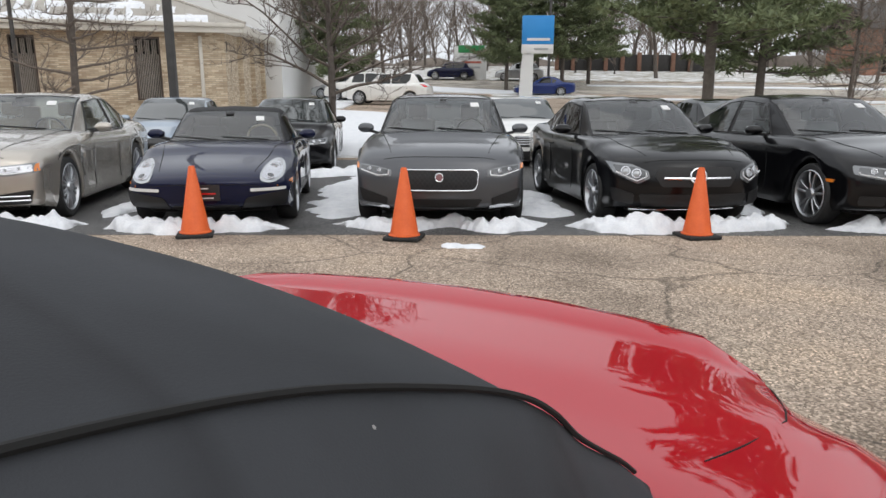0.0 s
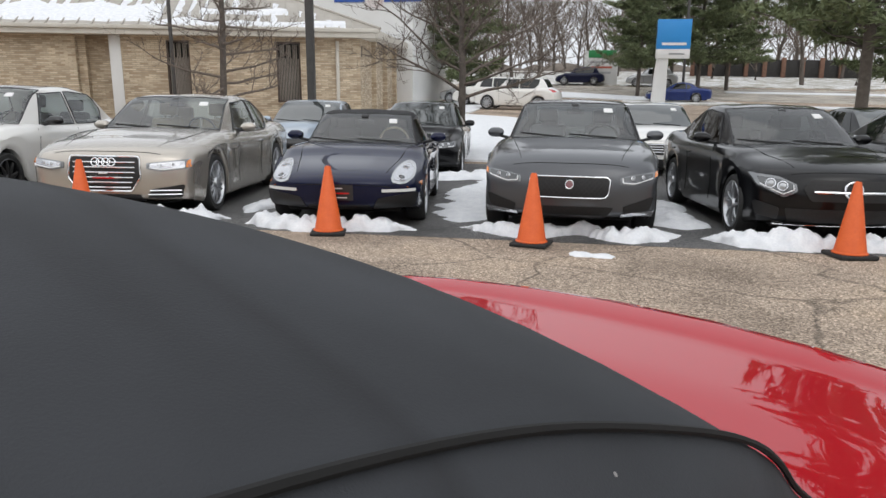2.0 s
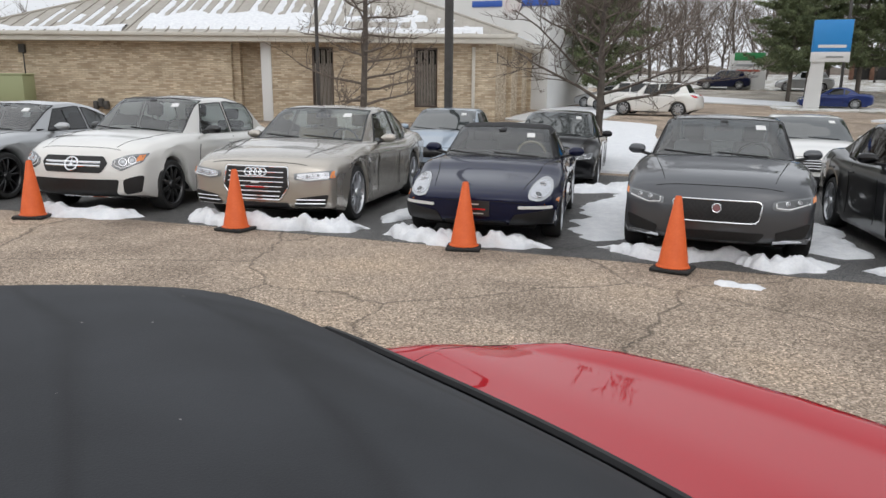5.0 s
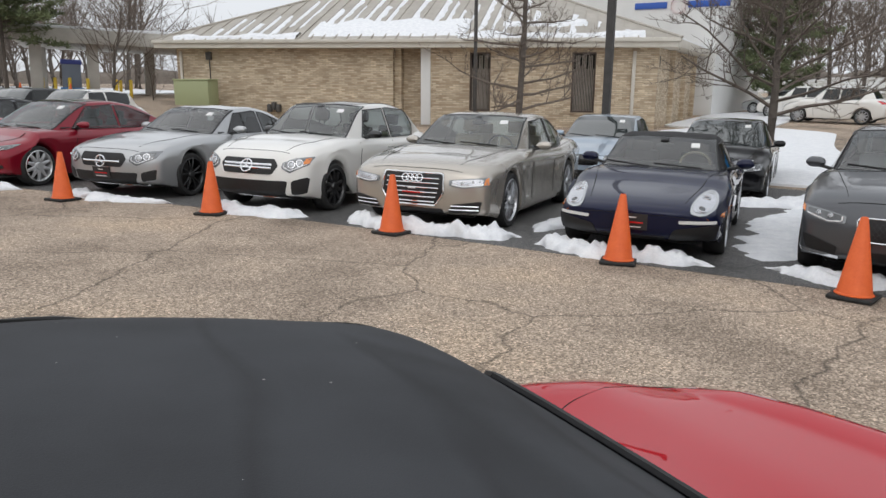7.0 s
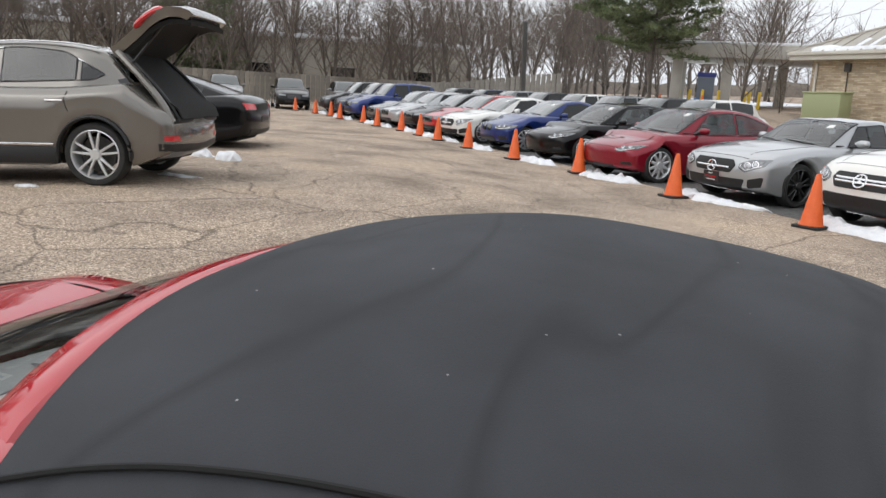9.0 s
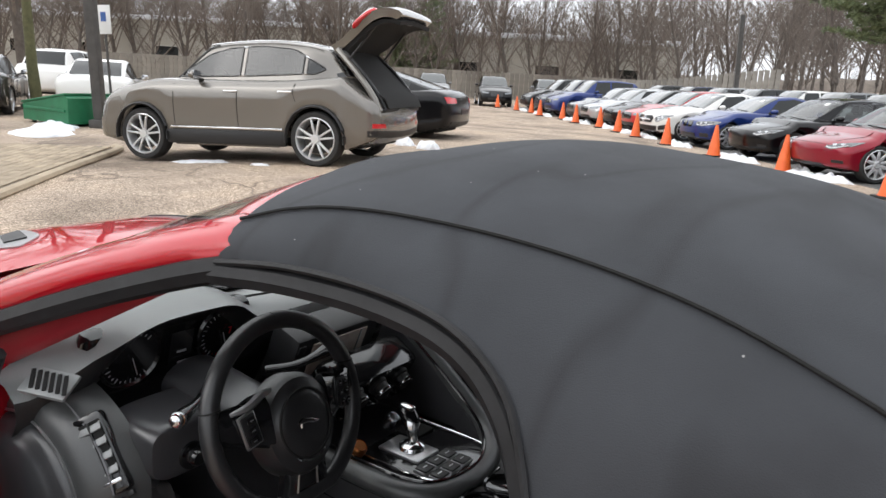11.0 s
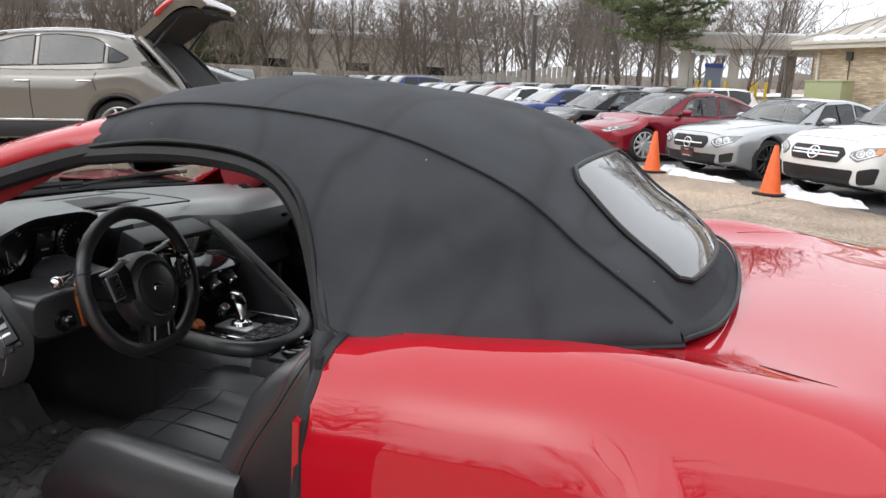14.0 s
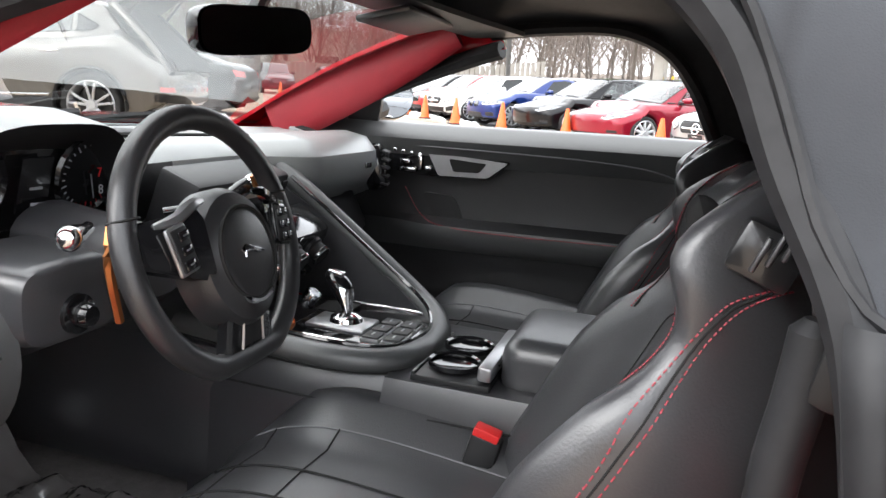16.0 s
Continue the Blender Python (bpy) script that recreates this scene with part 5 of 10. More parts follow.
def roof_snow(a, b, r0, r1, seed):
    """Snow lying between two runs up the front slope."""
    rows = []
    for i in range(41):
        x = a + (b - a) * i / 40
        n0 = noise.noise(Vector((x * 1.3, seed, 0.0))) * 0.35
        n1 = noise.noise(Vector((x * 0.8, seed, 4.0))) * 0.9
        lo, hi = r0 + max(-r0, n0) * 0.4, max(r0 + 0.25, r1 + n1)
        hi = min(hi, x - x0 - 0.1, x1 - x - 0.1)
        lo = min(lo, hi - 0.05)
        rows.append([(x, y0 + lo + (hi - lo) * j / 5, ze + (lo + (hi - lo) * j / 5) * sl + (0.10 if 0 < j < 5 else 0.0)) for j in range(6)])
    part("roof_snow", skin(rows), M["snow"], house, angle=70)


# thin snow left between the standing seams
strips, srnd = bmesh.new(), random.Random(31)
for k in range(1, n_seam - 1):
    xa_ = x0 + (x1 - x0) * k / n_seam + 0.035
    run = min(hy, xa_ - x0, x1 - xa_ - 0.6)
    if run < 1.2 or srnd.random() < 0.12:
        continue
    wide = srnd.uniform(0.12, 0.40)
    r0_, r1_ = srnd.uniform(0.3, 1.6), run * srnd.uniform(0.45, 0.95)
    cells = []
    for i in range(15):
        rr_ = r0_ + (r1_ - r0_) * i / 14
        ww = max(0.02, wide * (0.65 + 0.5 * noise.noise(Vector((rr_ * 1.6, k * 3.1, 0)))) * (1 if 0 < i < 14 else 0.3))
        cells.append([(xa_, y0 + rr_, ze + rr_ * sl + 0.006), (xa_ + 0.01, y0 + rr_, ze + rr_ * sl + 0.030), (xa_ + ww, y0 + rr_, ze + rr_ * sl + 0.024), (xa_ + ww + 0.02, y0 + rr_, ze + rr_ * sl + 0.006)])
    grid_into(strips, cells)
tagged(part("seam_snow", strips, M["snow"], house), kind="stuff")
roof_snow(-8.2, -0.6, 0.05, 0.55, 3.1)
roof_snow(-15.0, -8.0, 0.35, 2.3, 8.2)
roof_snow(-21.5, -15.5, 0.05, 0.5, 5.5)
roof_snow(-6.5, -3.0, 1.4, 1.9, 2.2)
part("downspout", box((-0.95, -0.06, 1.6), (0.14, 0.11, 3.1), bevel=0.02), FASCIA, house)
part("downspout", box((-WL + 0.25, -0.06, 1.7), (0.12, 0.10, 2.9), bevel=0.02), FASCIA, house)
part("wall_lamp", box((0.05, 0.45, 2.75), (0.12, 0.22, 0.45), bevel=0.03), M["black"], house)
part("side_door", box((0.02, 1.6, 1.05), (0.06, 1.0, 2.1), bevel=0.01), FASCIA, house)
part("wall_box", box((-20.1, -0.08, 2.95), (0.26, 0.16, 0.36), bevel=0.02), POLE, house)
part("conduit", tube([(-20.1, -0.04, 2.8), (-20.1, -0.04, 0.3)], 0.025, 6), POLE, house)
for k in range(3):
    part("gas_meter", box((-17.1 + 0.22 * k, -0.2, 0.62 + 0.1 * (k % 2)), (0.2, 0.26, 0.36), bevel=0.05), POLE, house)
bx = thing("utility_box", FARM @ pose(-27.6, 23.2, 0.75, 0, 0, 20), "pale green utility cabinet beside the brick wall", "utility box")
part("cabinet", box((0, 0, 0.55), (1.7, 0.9, 1.1), bevel=0.03), plain("pale_green_metal", (0.33, 0.36, 0.20), 0.6), bx)
part("lid", box((0, 0, 1.13), (1.78, 0.98, 0.06), bevel=0.02), plain("pale_green_lid", (0.36, 0.39, 0.22), 0.6), bx)

# white building behind, with its sign reduced to plain shapes
wbld = thing("white_building", FARM @ Matrix.Translation((0, 45, 0)), "tall plain white rendered building with a coloured sign", "building")
part("wall", box((-17.6, 7, 5.5), (15.2, 14, 11.0), bevel=0.02), WHITE_WALL, wbld, smooth=False)
part("coping", box((-16.4, 7, 11.06), (15.4, 14.2, 0.12)), FASCIA, wbld)
sg_ = part("sign_disc", lathe([(0, 0.06), (0.42, 0.06), (0.42, -0.05)], 28, "y"), M["red_lens"], wbld, "red sign roundel")
sg_.location = (-12.3, -0.05, 6.15)
part("sign_bar", box((-13.9, -0.04, 6.2), (1.9, 0.06, 0.36), bevel=0.02), plain("sign_blue", (0.03, 0.10, 0.42), 0.5), wbld)
part("sign_bar", box((-10.6, -0.04, 6.2), (2.3, 0.06, 0.36), bevel=0.02), plain("sign_blue_b", (0.03, 0.10, 0.42), 0.5), wbld)

# poles
for x, y, h, r, lab in ((-6.7, 19.0, 9.0, 0.095, "dark square lamp pole behind the row"), (-13.5, 24.0, 8.0, 0.05, "thin dark pole before the brick building"), (7.4, 58.5, 8.5, 0.09, "grey street lamp pole by the road")):
    p_ = thing("lamp_pole", stand(*far_to(x, y)), lab, "pole", "poles")
    part("shaft", box((0, 0, h / 2), (r * 2, r * 2, h), bevel=r * 0.3), POLE, p_)
    part("base", box((0, 0, 0.25), (r * 5, r * 5, 0.55), bevel=0.04), CONCRETE, p_)
    part("lamp_arm", box((0.5, 0, h), (1.0, 0.08, 0.08)), POLE, p_)
    part("lamp_head", box((1.1, 0, h), (0.6, 0.3, 0.12), bevel=0.03), POLE, p_)
for x, y, h, r in ((-45.2, 15.2, 5.6, 0.13), (-14.5, -7.75, 7.0, 0.11)):
    p_ = thing("lamp_pole", pose(x, y, ground_z(x, y), FAR_TILT), "black lamp pole at the edge of the lot", "pole", "poles")
    part("shaft", box((0, 0, h / 2), (r * 2, r * 2, h), bevel=r * 0.3), POLE, p_)
    part("base", box((0, 0, 0.08), (r * 3.4, r * 3.4, 0.2), bevel=0.03), POLE, p_)
st_ = thing("notice_post", pose(-15.5, -8.0, 0, FAR_TILT), "slim post with a small white and blue notice", "sign")
part("post", tube([(0, 0, 0), (0, 0, 2.65)], 0.03, 8), POLE, st_)
part("plate", box((0.03, 0, 2.3), (0.015, 0.32, 0.62), bevel=0.005), M["white"], st_)
part("symbol", box((0.042, 0, 2.36), (0.006, 0.12, 0.2)), plain("notice_blue", (0.05, 0.12, 0.35), 0.5), st_)

# roadside signs
py_ = thing("pylon_sign", FARM @ Matrix.Translation((5.33, 54.5, 0)), "white pylon sign with a blue head panel", "sign")
part("slab", skin([[(a, d, z) for a, z in ((-0.50, 0), (-0.40, 2.0), (-0.22, 3.6), (0.0, 4.6), (0.45, 4.6), (0.45, 0))] for d in (-0.25, 0.25)], close_v=True, caps=True), WHITE_WALL, py_, smooth=False)
part("panel", box((0.72, -0.05, 4.62), (2.2, 0.62, 1.95), bevel=0.03), plain("sign_sky_blue", (0.03, 0.27, 0.66), 0.45), py_)
part("white_panel", box((0.72, -0.06, 3.33), (2.2, 0.62, 0.62), bevel=0.02), M["white"], py_)
part("lettering_bar", box((0.75, -0.37, 3.98), (1.6, 0.03, 0.18)), M["white"], py_)
part("lettering_bar", box((0.95, -0.38, 3.33), (1.0, 0.03, 0.10)), M["rim"], py_)
gs = thing("monument_sign", Matrix.Translation((0, 0, far_rise(1.7, 75))) @ FARM @ Matrix.Translation((1.7, 75, 0)), "low white monument sign with a green head", "sign")
part("slab", box((0, 0, 1.6), (3.2, 0.4, 3.2), bevel=0.03), WHITE_WALL, gs)
part("head", box((0.1, -0.02, 2.95), (2.6, 0.44, 0.7), bevel=0.03), plain("sign_green", (0.03, 0.25, 0.08), 0.5), gs)
for k in range(3):
    part("lettering_bar", box((0.05, -0.22, 2.2 - 0.5 * k), (2.2 - 0.2 * k, 0.03, 0.18)), M["rim"] if k != 1 else plain("sign_red", (0.5, 0.12, 0.08), 0.5), gs)

# drive-through canopy with its cash machine and bollards
cn = thing("drive_through_canopy", pose(-40.6, 26.2, 1.32, 0, 0, 58), "concrete drive-through canopy with thick square columns", "canopy")
for a, b in ((-2.6, -1.5), (0.2, -1.5), (-2.6, 3.5), (0.2, 3.5), (3.5, 3.5)):
    part("column", box((a, b, 1.5), (0.6, 0.6, 3.0), bevel=0.02), CONCRETE, cn)
part("roof", box((2.2, 1.2, 3.3), (11.5, 7.5, 0.75), bevel=0.03), CONCRETE, cn)
part("roof_snow", box((2.2, 1.2, 3.75), (11.2, 7.2, 0.14), bevel=0.05), M["snow"], cn)
am = thing("cash_machine", pose(-39.9, 24.7, 1.30, 0, 0, 58), "blue and grey drive-up cash machine", "cash machine")
part("cabinet", box((0, 0, 0.95), (0.95, 0.8, 1.9), bevel=0.04), plain("machine_grey", (0.16, 0.19, 0.24), 0.5), am)
part("base", box((0, 0, 0.3), (1.15, 1.0, 0.6), bevel=0.03), plain("machine_blue", (0.03, 0.16, 0.42), 0.5), am)
part("head", box((0, 0, 1.98), (1.05, 0.9, 0.25), bevel=0.03), plain("machine_head", (0.05, 0.07, 0.30), 0.5), am)
YEL = matte("safety_yellow", (0.62, 0.42, 0.03), (0.75, 0.52, 0.05), 6, 0.5)
for i, (x, y) in enumerate(((-40.9, 23.6), (-39.3, 24.2), (-38.9, 25.0), (-37.8, 26.0), (-37.5, 26.7), (-38.3, 26.6), (-40.2, 23.9))):
    bo = thing("bollard", pose(x, y, 1.28), "yellow safety bollard by the drive-through", "bollard", "bollards")
    part("post", lathe([(0, 1.15), (0.07, 1.13), (0.09, 1.08), (0.09, 0)], 14), YEL, bo)
for x, y in ((-36.6, 22.6), (-40.6, 22.2)):
    copy_thing(first_cone, pose(x, y, ground_z(x, y) + 0.07))

# long plain industrial buildings and a fence behind the far trees
ib = thing("warehouse", pose(-84, -18, 0), "long low beige warehouse with snow on its roof", "building")
part("wall", box((0, 0, 2.9), (14, 74, 6.0), bevel=0.02), matte("beige_panel", (0.40, 0.37, 0.32), (0.50, 0.47, 0.41), 0.4, 0.8), ib, smooth=False)
part("roof_snow", box((0, 0, 6.05), (14.4, 74.4, 0.5), bevel=0.1), M["snow"], ib)
for k in range(9):
    w_ = part("window", box((7.02, -32 + 8 * k, 2.6), (0.08, 2.4, 1.3)), M["glass"], ib)
    part("frame", box((7.05, -32 + 8 * k, 1.93), (0.1, 2.5, 0.08)), FASCIA, w_)
    part("frame", box((7.05, -32 + 8 * k, 3.27), (0.1, 2.5, 0.08)), FASCIA, w_)
fn = thing("fence", pose(0, 0, 0), "weathered grey board fence along the far edge", "fence", kind="structure")
FENCE = matte("grey_boards", (0.16, 0.145, 0.125), (0.27, 0.245, 0.21), 3, 0.9, each=0.2)
board = mesh_of("board", box((0, 0, 1.0), (0.03, 0.34, 2.0)), False)
for k in range(150):
    y = -34 + 0.36 * k * 1.02
    x = -56.5 - 0.02 * abs(y) + (0 if y < 12 else (y - 12) * 0.35)
    b_ = part("board", board, FENCE, fn, smooth=False)
    b_.location = (x, y, ground_z(x, y) + 0.1)
# brick houses beyond the road
for x, y, w0, tn in ((52, 84, 14, 5), (66, 72, 16, -15)):
    hs = thing("brick_house", Matrix.Translation((0, 0, far_rise(x, y) - 0.3)) @ FARM @ pose(x, y, 0, 0, 0, tn), "red brick house with a dark roof beyond the road", "building", "houses")
    part("wall", box((0, 4, 2.7), (w0, 8, 5.4), bevel=0.02), RED_BRICK, hs, smooth=False)
    rr = skin([[(-w0 / 2 - 0.4, -0.5, 5.3), (-w0 / 2 - 0.4, 4, 8.2), (-w0 / 2 - 0.4, 8.5, 5.3)], [(w0 / 2 + 0.4, -0.5, 5.3), (w0 / 2 + 0.4, 4, 8.2), (w0 / 2 + 0.4, 8.5, 5.3)]])
    part("roof", solid(rr, 0.15), POLE, hs, smooth=False)
    for k in range(3):
        for z in (1.4, 3.9):
            w_ = part("window", box((-w0 / 3 + w0 / 3 * k, -0.03, z), (1.3, 0.08, 1.5)), M["glass"], hs)
            part("frame", box((-w0 / 3 + w0 / 3 * k, -0.06, z - 0.78), (1.5, 0.12, 0.08)), M["white"], w_)
# hydrant-like red marker by the far pole
hd = thing("fire_hydrant", pose(-37.2, 16.1, ground_z(-37.2, 16.1)), "red fire hydrant standing in the snow", "hydrant")
part("body", lathe([(0, 0.85), (0.08, 0.82), (0.13, 0.70), (0.12, 0.2), (0.17, 0.18), (0.17, 0)], 14), plain("hydrant_red", (0.5, 0.03, 0.02), 0.5), hd)
part("outlet", tube([(-0.2, 0, 0.5), (0.2, 0, 0.5)], 0.06, 8), plain("hydrant_cap", (0.45, 0.03, 0.02), 0.5), hd)

# snow pile near the drive-through
snow_bank([(-44, 14.5), (-42, 16.5), (-40, 18.3)], 2.2, 0.5, 91)
# bare trees on the near side of the lane, mirrored in the red paintwork
lane_tree = tree_thing("bare_tree", stand(7.6, -4.2, 25, 0.85, False), tall_b, (BARK, TWIG), "bare deciduous tree beside the parking lane", group="lane trees")
copy_thing(lane_tree, stand(9.5, 3.0, 140, 0.8, False))
copy_thing(lane_tree, stand(3.5, -10.5, 250, 0.95, False))


# ---- the row across the lane ----
PAINTS = {
    "champagne": paint("champagne_metallic", (0.47, 0.435, 0.385), 0.6, 0.26),
    "navy": paint("navy_paint", (0.003, 0.006, 0.032), 0.2, 0.35, 0.002, 0.15, 1.32),
    "graphite": paint("graphite_metallic", (0.085, 0.089, 0.098), 0.5, 0.36, 0.006, 0.3, 1.40),
    "black": paint("black_paint", (0.003, 0.003, 0.004), 0.1, 0.3, 0.001, 0.15, 1.34),
    "white": paint("white_paint", (0.78, 0.77, 0.74), 0.0, 0.3),
    "silver": paint("silver_metallic", (0.46, 0.47, 0.48), 0.6, 0.3),
    "red": paint("deep_red_paint", (0.235, 0.004, 0.018), 0.25, 0.3, 0.005, 0.3, 1.4),
    "bright_red": paint("bright_red_paint", (0.42, 0.008, 0.014), 0.0, 0.3),
    "blue": paint("blue_paint", (0.008, 0.027, 0.15), 0.3, 0.3, 0.01, 0.3, 1.42),
    "pale_blue": paint("pale_blue_paint", (0.35, 0.42, 0.50), 0.4, 0.3),
    "grey": paint("grey_paint", (0.16, 0.165, 0.17), 0.5, 0.3),
    "taupe": paint("taupe_metallic", (0.185, 0.172, 0.155), 0.6, 0.26),
    "green": paint("green_paint", (0.008, 0.14, 0.055), 0.1, 0.3),
}


def park(name, x, y, deg, colour, label, spec, **k):
    """Front axle's middle at x, y; the nose turned deg degrees from -y towards +x."""
    a = radians(deg - 90)
    c = Vector((x, y, 0)) - Vector((math.cos(a), math.sin(a), 0)) * (spec["wb"] / 2)
    return make_car(name, pose(c.x, c.y, 0, 0, 0, deg - 90), PAINTS[colour], label, spec, **k)


# ---- the parked cars, each with its own face ----
M["cloth"] = FABRIC_ROOF = matte("black_cloth_roof", (0.012, 0.012, 0.013), (0.025, 0.025, 0.027), 5, 0.85)
M["mesh_grille"] = matte("grille_mesh", (0.006, 0.006, 0.006), (0.03, 0.03, 0.03), 60, 0.4, fine=160)
M["bright_rim"] = plain("bright_alloy", (0.72, 0.73, 0.74), 0.3, metal=0.6)
M["roundel"] = plain("red_roundel", (0.20, 0.07, 0.075), 0.3, coat=1.0)
AUDI = sedan(near=True, cabin="cabin_tan", insert="lamp_chrome", lens_r=0.16, L=5.13, W=1.95, H=1.46, wb=2.99, fo=0.98, nose=0.82, cowl=0.98, belt=0.95, deck=1.04, cx=0.95, rx0=0.05, rx1=-1.1, gx=-2.05, wr=0.36, bow=0.22, rake=0.07, spokes=10, twin=True, chrome_dlo=True, dl=1.12, dl2=0.98,
             face=[("grille", rounded([(-0.30, 0.36), (0.30, 0.36), (0.40, 0.50), (0.38, 0.72), (-0.38, 0.72), (-0.40, 0.50)], 0.15), "grille_black", False), ("headlamp", rounded([(0.47, 0.595), (0.62, 0.565), (0.90, 0.60), (0.89, 0.70), (0.70, 0.685), (0.47, 0.66)], 0.2), "lamp", True), ("turn_signal", rounded([(0.865, 0.61), (0.91, 0.617), (0.90, 0.69), (0.875, 0.685)], 0.2), "amber", True, 0.010),
                   ("air_intake", rounded([(0.46, 0.27), (0.82, 0.27), (0.86, 0.42), (0.52, 0.37)], 0.2), "black", True), ("lower_grille", rect(-0.40, 0.40, 0.22, 0.31), "black", False)],
             bars=[(0, 0.39 + 0.055 * k, 0.30 + 0.016 * min(k, 3), "chrome") for k in range(6)] + [(0.65, 0.31, 0.17, "chrome"), (-0.65, 0.31, 0.17, "chrome"), (0.66, 0.355, 0.16, "chrome"), (-0.66, 0.355, 0.16, "chrome")], rings=[(rounded([(-0.31, 0.35), (0.31, 0.35), (0.41, 0.50), (0.39, 0.73), (-0.39, 0.73), (-0.41, 0.50)], 0.15), 0.010, "chrome", 0.014)], badge=(0.665, 0.045, "rings"), plate=(0.0, 0.50))
park("sedan", -5.2, 8.9, 9, "champagne", "champagne metallic sedan with a tall slatted grille", AUDI)
BOX = sedan(near=True, cabin="cabin_black", wheel_mat="cabin_tan", side_mat="side_dark", lid=0.50, insert="lamp_chrome", led=False, lenses=((0.52, 0.70), (0.44, 0.28)), lens_r=0.21, eye="lamp_dark", L=4.37, W=1.80, H=1.28, wb=2.475, fo=0.96, nose=0.60, cowl=0.86, belt=0.87, deck=0.93, cx=0.72, rx0=0.02, rx1=-0.75, gx=-1.35, wr=0.335, bow=0.34, rake=0.14, crown=0.02, shoulder=0.14, doors=2, roof_mat="cloth", rear_top=1.20, wroof=0.66, wbelt=0.90, spokes=10, door=-0.45, wbow=0.2,
            face=[("headlamp", rounded([(0.56, 0.52), (0.70, 0.50), (0.79, 0.56), (0.79, 0.68), (0.70, 0.73), (0.60, 0.68), (0.55, 0.60)], 0.45), "lamp_light", True), ("air_intake", rounded([(0.36, 0.24), (0.80, 0.26), (0.84, 0.42), (0.42, 0.36)], 0.25), "black", True), ("running_light", rect(0.46, 0.80, 0.425, 0.455), "white", True, 0.014), ("lower_grille", rect(-0.34, 0.34, 0.20, 0.28), "black", False), ("turn_signal", rect(0.86, 0.90, 0.46, 0.52), "amber", True)],
            plate=(0.0, 0.42))
box_car = park("convertible", -2.45, 8.95, 8, "navy", "navy blue two-seat convertible with oval headlamps", BOX)
JAG = sedan(near=True, cabin="cabin_grey", insert="lamp_dark", lens_r=0.17, L=4.95, W=1.90, H=1.457, wb=2.96, fo=0.92, nose=0.82, cowl=0.97, belt=0.95, deck=1.05, cx=0.92, rx0=0.05, rx1=-1.0, gx=-1.95, wr=0.345, bow=0.26, rake=0.09, spokes=9,
            face=[("grille", rounded([(-0.38, 0.445), (0.38, 0.445), (0.41, 0.645), (-0.41, 0.645)], 0.3), "grille_black", False, 0.012), ("headlamp", rounded([(0.50, 0.585), (0.64, 0.57), (0.86, 0.64), (0.87, 0.71), (0.70, 0.69), (0.50, 0.65)], 0.2), "lamp", True),
                  ("lower_grille", rounded([(-0.36, 0.22), (0.36, 0.22), (0.46, 0.35), (-0.46, 0.35)], 0.2), "grille_black", False), ("turn_signal", rounded([(0.858, 0.65), (0.885, 0.66), (0.885, 0.71), (0.862, 0.705)], 0.2), "amber", True, 0.012), ("air_intake", rounded([(0.56, 0.27), (0.82, 0.32), (0.86, 0.46), (0.55, 0.36)], 0.2), "grille_black", True), ("intake_blade", rounded([(0.53, 0.255), (0.84, 0.285), (0.86, 0.315), (0.53, 0.285)], 0.2), "chrome", True, 0.014), ("badge_disc", rounded([(0.036 * math.cos(k * math.tau / 10), 0.575 + 0.036 * math.sin(k * math.tau / 10)) for k in range(10)], 0.3), "roundel", False, 0.02, "round red and chrome badge")],
            rings=[(rounded([(-0.385, 0.44), (0.385, 0.44), (0.415, 0.65), (-0.415, 0.65)], 0.3), 0.009, "chrome", 0.016), ([(0.040 * math.cos(k * math.tau / 20), 0.575 + 0.040 * math.sin(k * math.tau / 20)) for k in range(20)], 0.006, "chrome", 0.026)], weave=[(0.445, 0.645, 0.39)])
park("sedan", 0.12, 9.05, 0, "graphite", "graphite grey sedan with a mesh grille", JAG)


def star_face(z, wd, twin=False, lamp="lamp", plate_y=None):
    f = [("grille", rounded([(-wd * 0.92, z - 0.11), (wd * 0.92, z - 0.11), (wd + 0.04, z + 0.01), (wd * 0.95, z + 0.095), (-wd * 0.95, z + 0.095), (-wd - 0.04, z + 0.01)], 0.22), "grille_black", False), ("headlamp", rounded([(wd + 0.09, z - 0.02), (wd + 0.20, z - 0.085), (0.83, z + 0.03), (0.85, z + 0.135), (wd + 0.24, z + 0.115), (wd + 0.10, z + 0.05)], 0.15), lamp, True),
         ("lower_grille", rounded([(-0.54, 0.225), (0.54, 0.225), (0.60, z - 0.19), (-0.60, z - 0.19)], 0.15), "grille_black", False), ("air_intake", rounded([(0.64, 0.28), (0.82, 0.31), (0.84, z - 0.13), (0.64, z - 0.19)], 0.2), "black", True), ("splitter", rounded([(-0.62, 0.195), (0.62, 0.195), (0.62, 0.215), (-0.62, 0.215)], 0.2), "chrome", False, 0.014)]
    return f


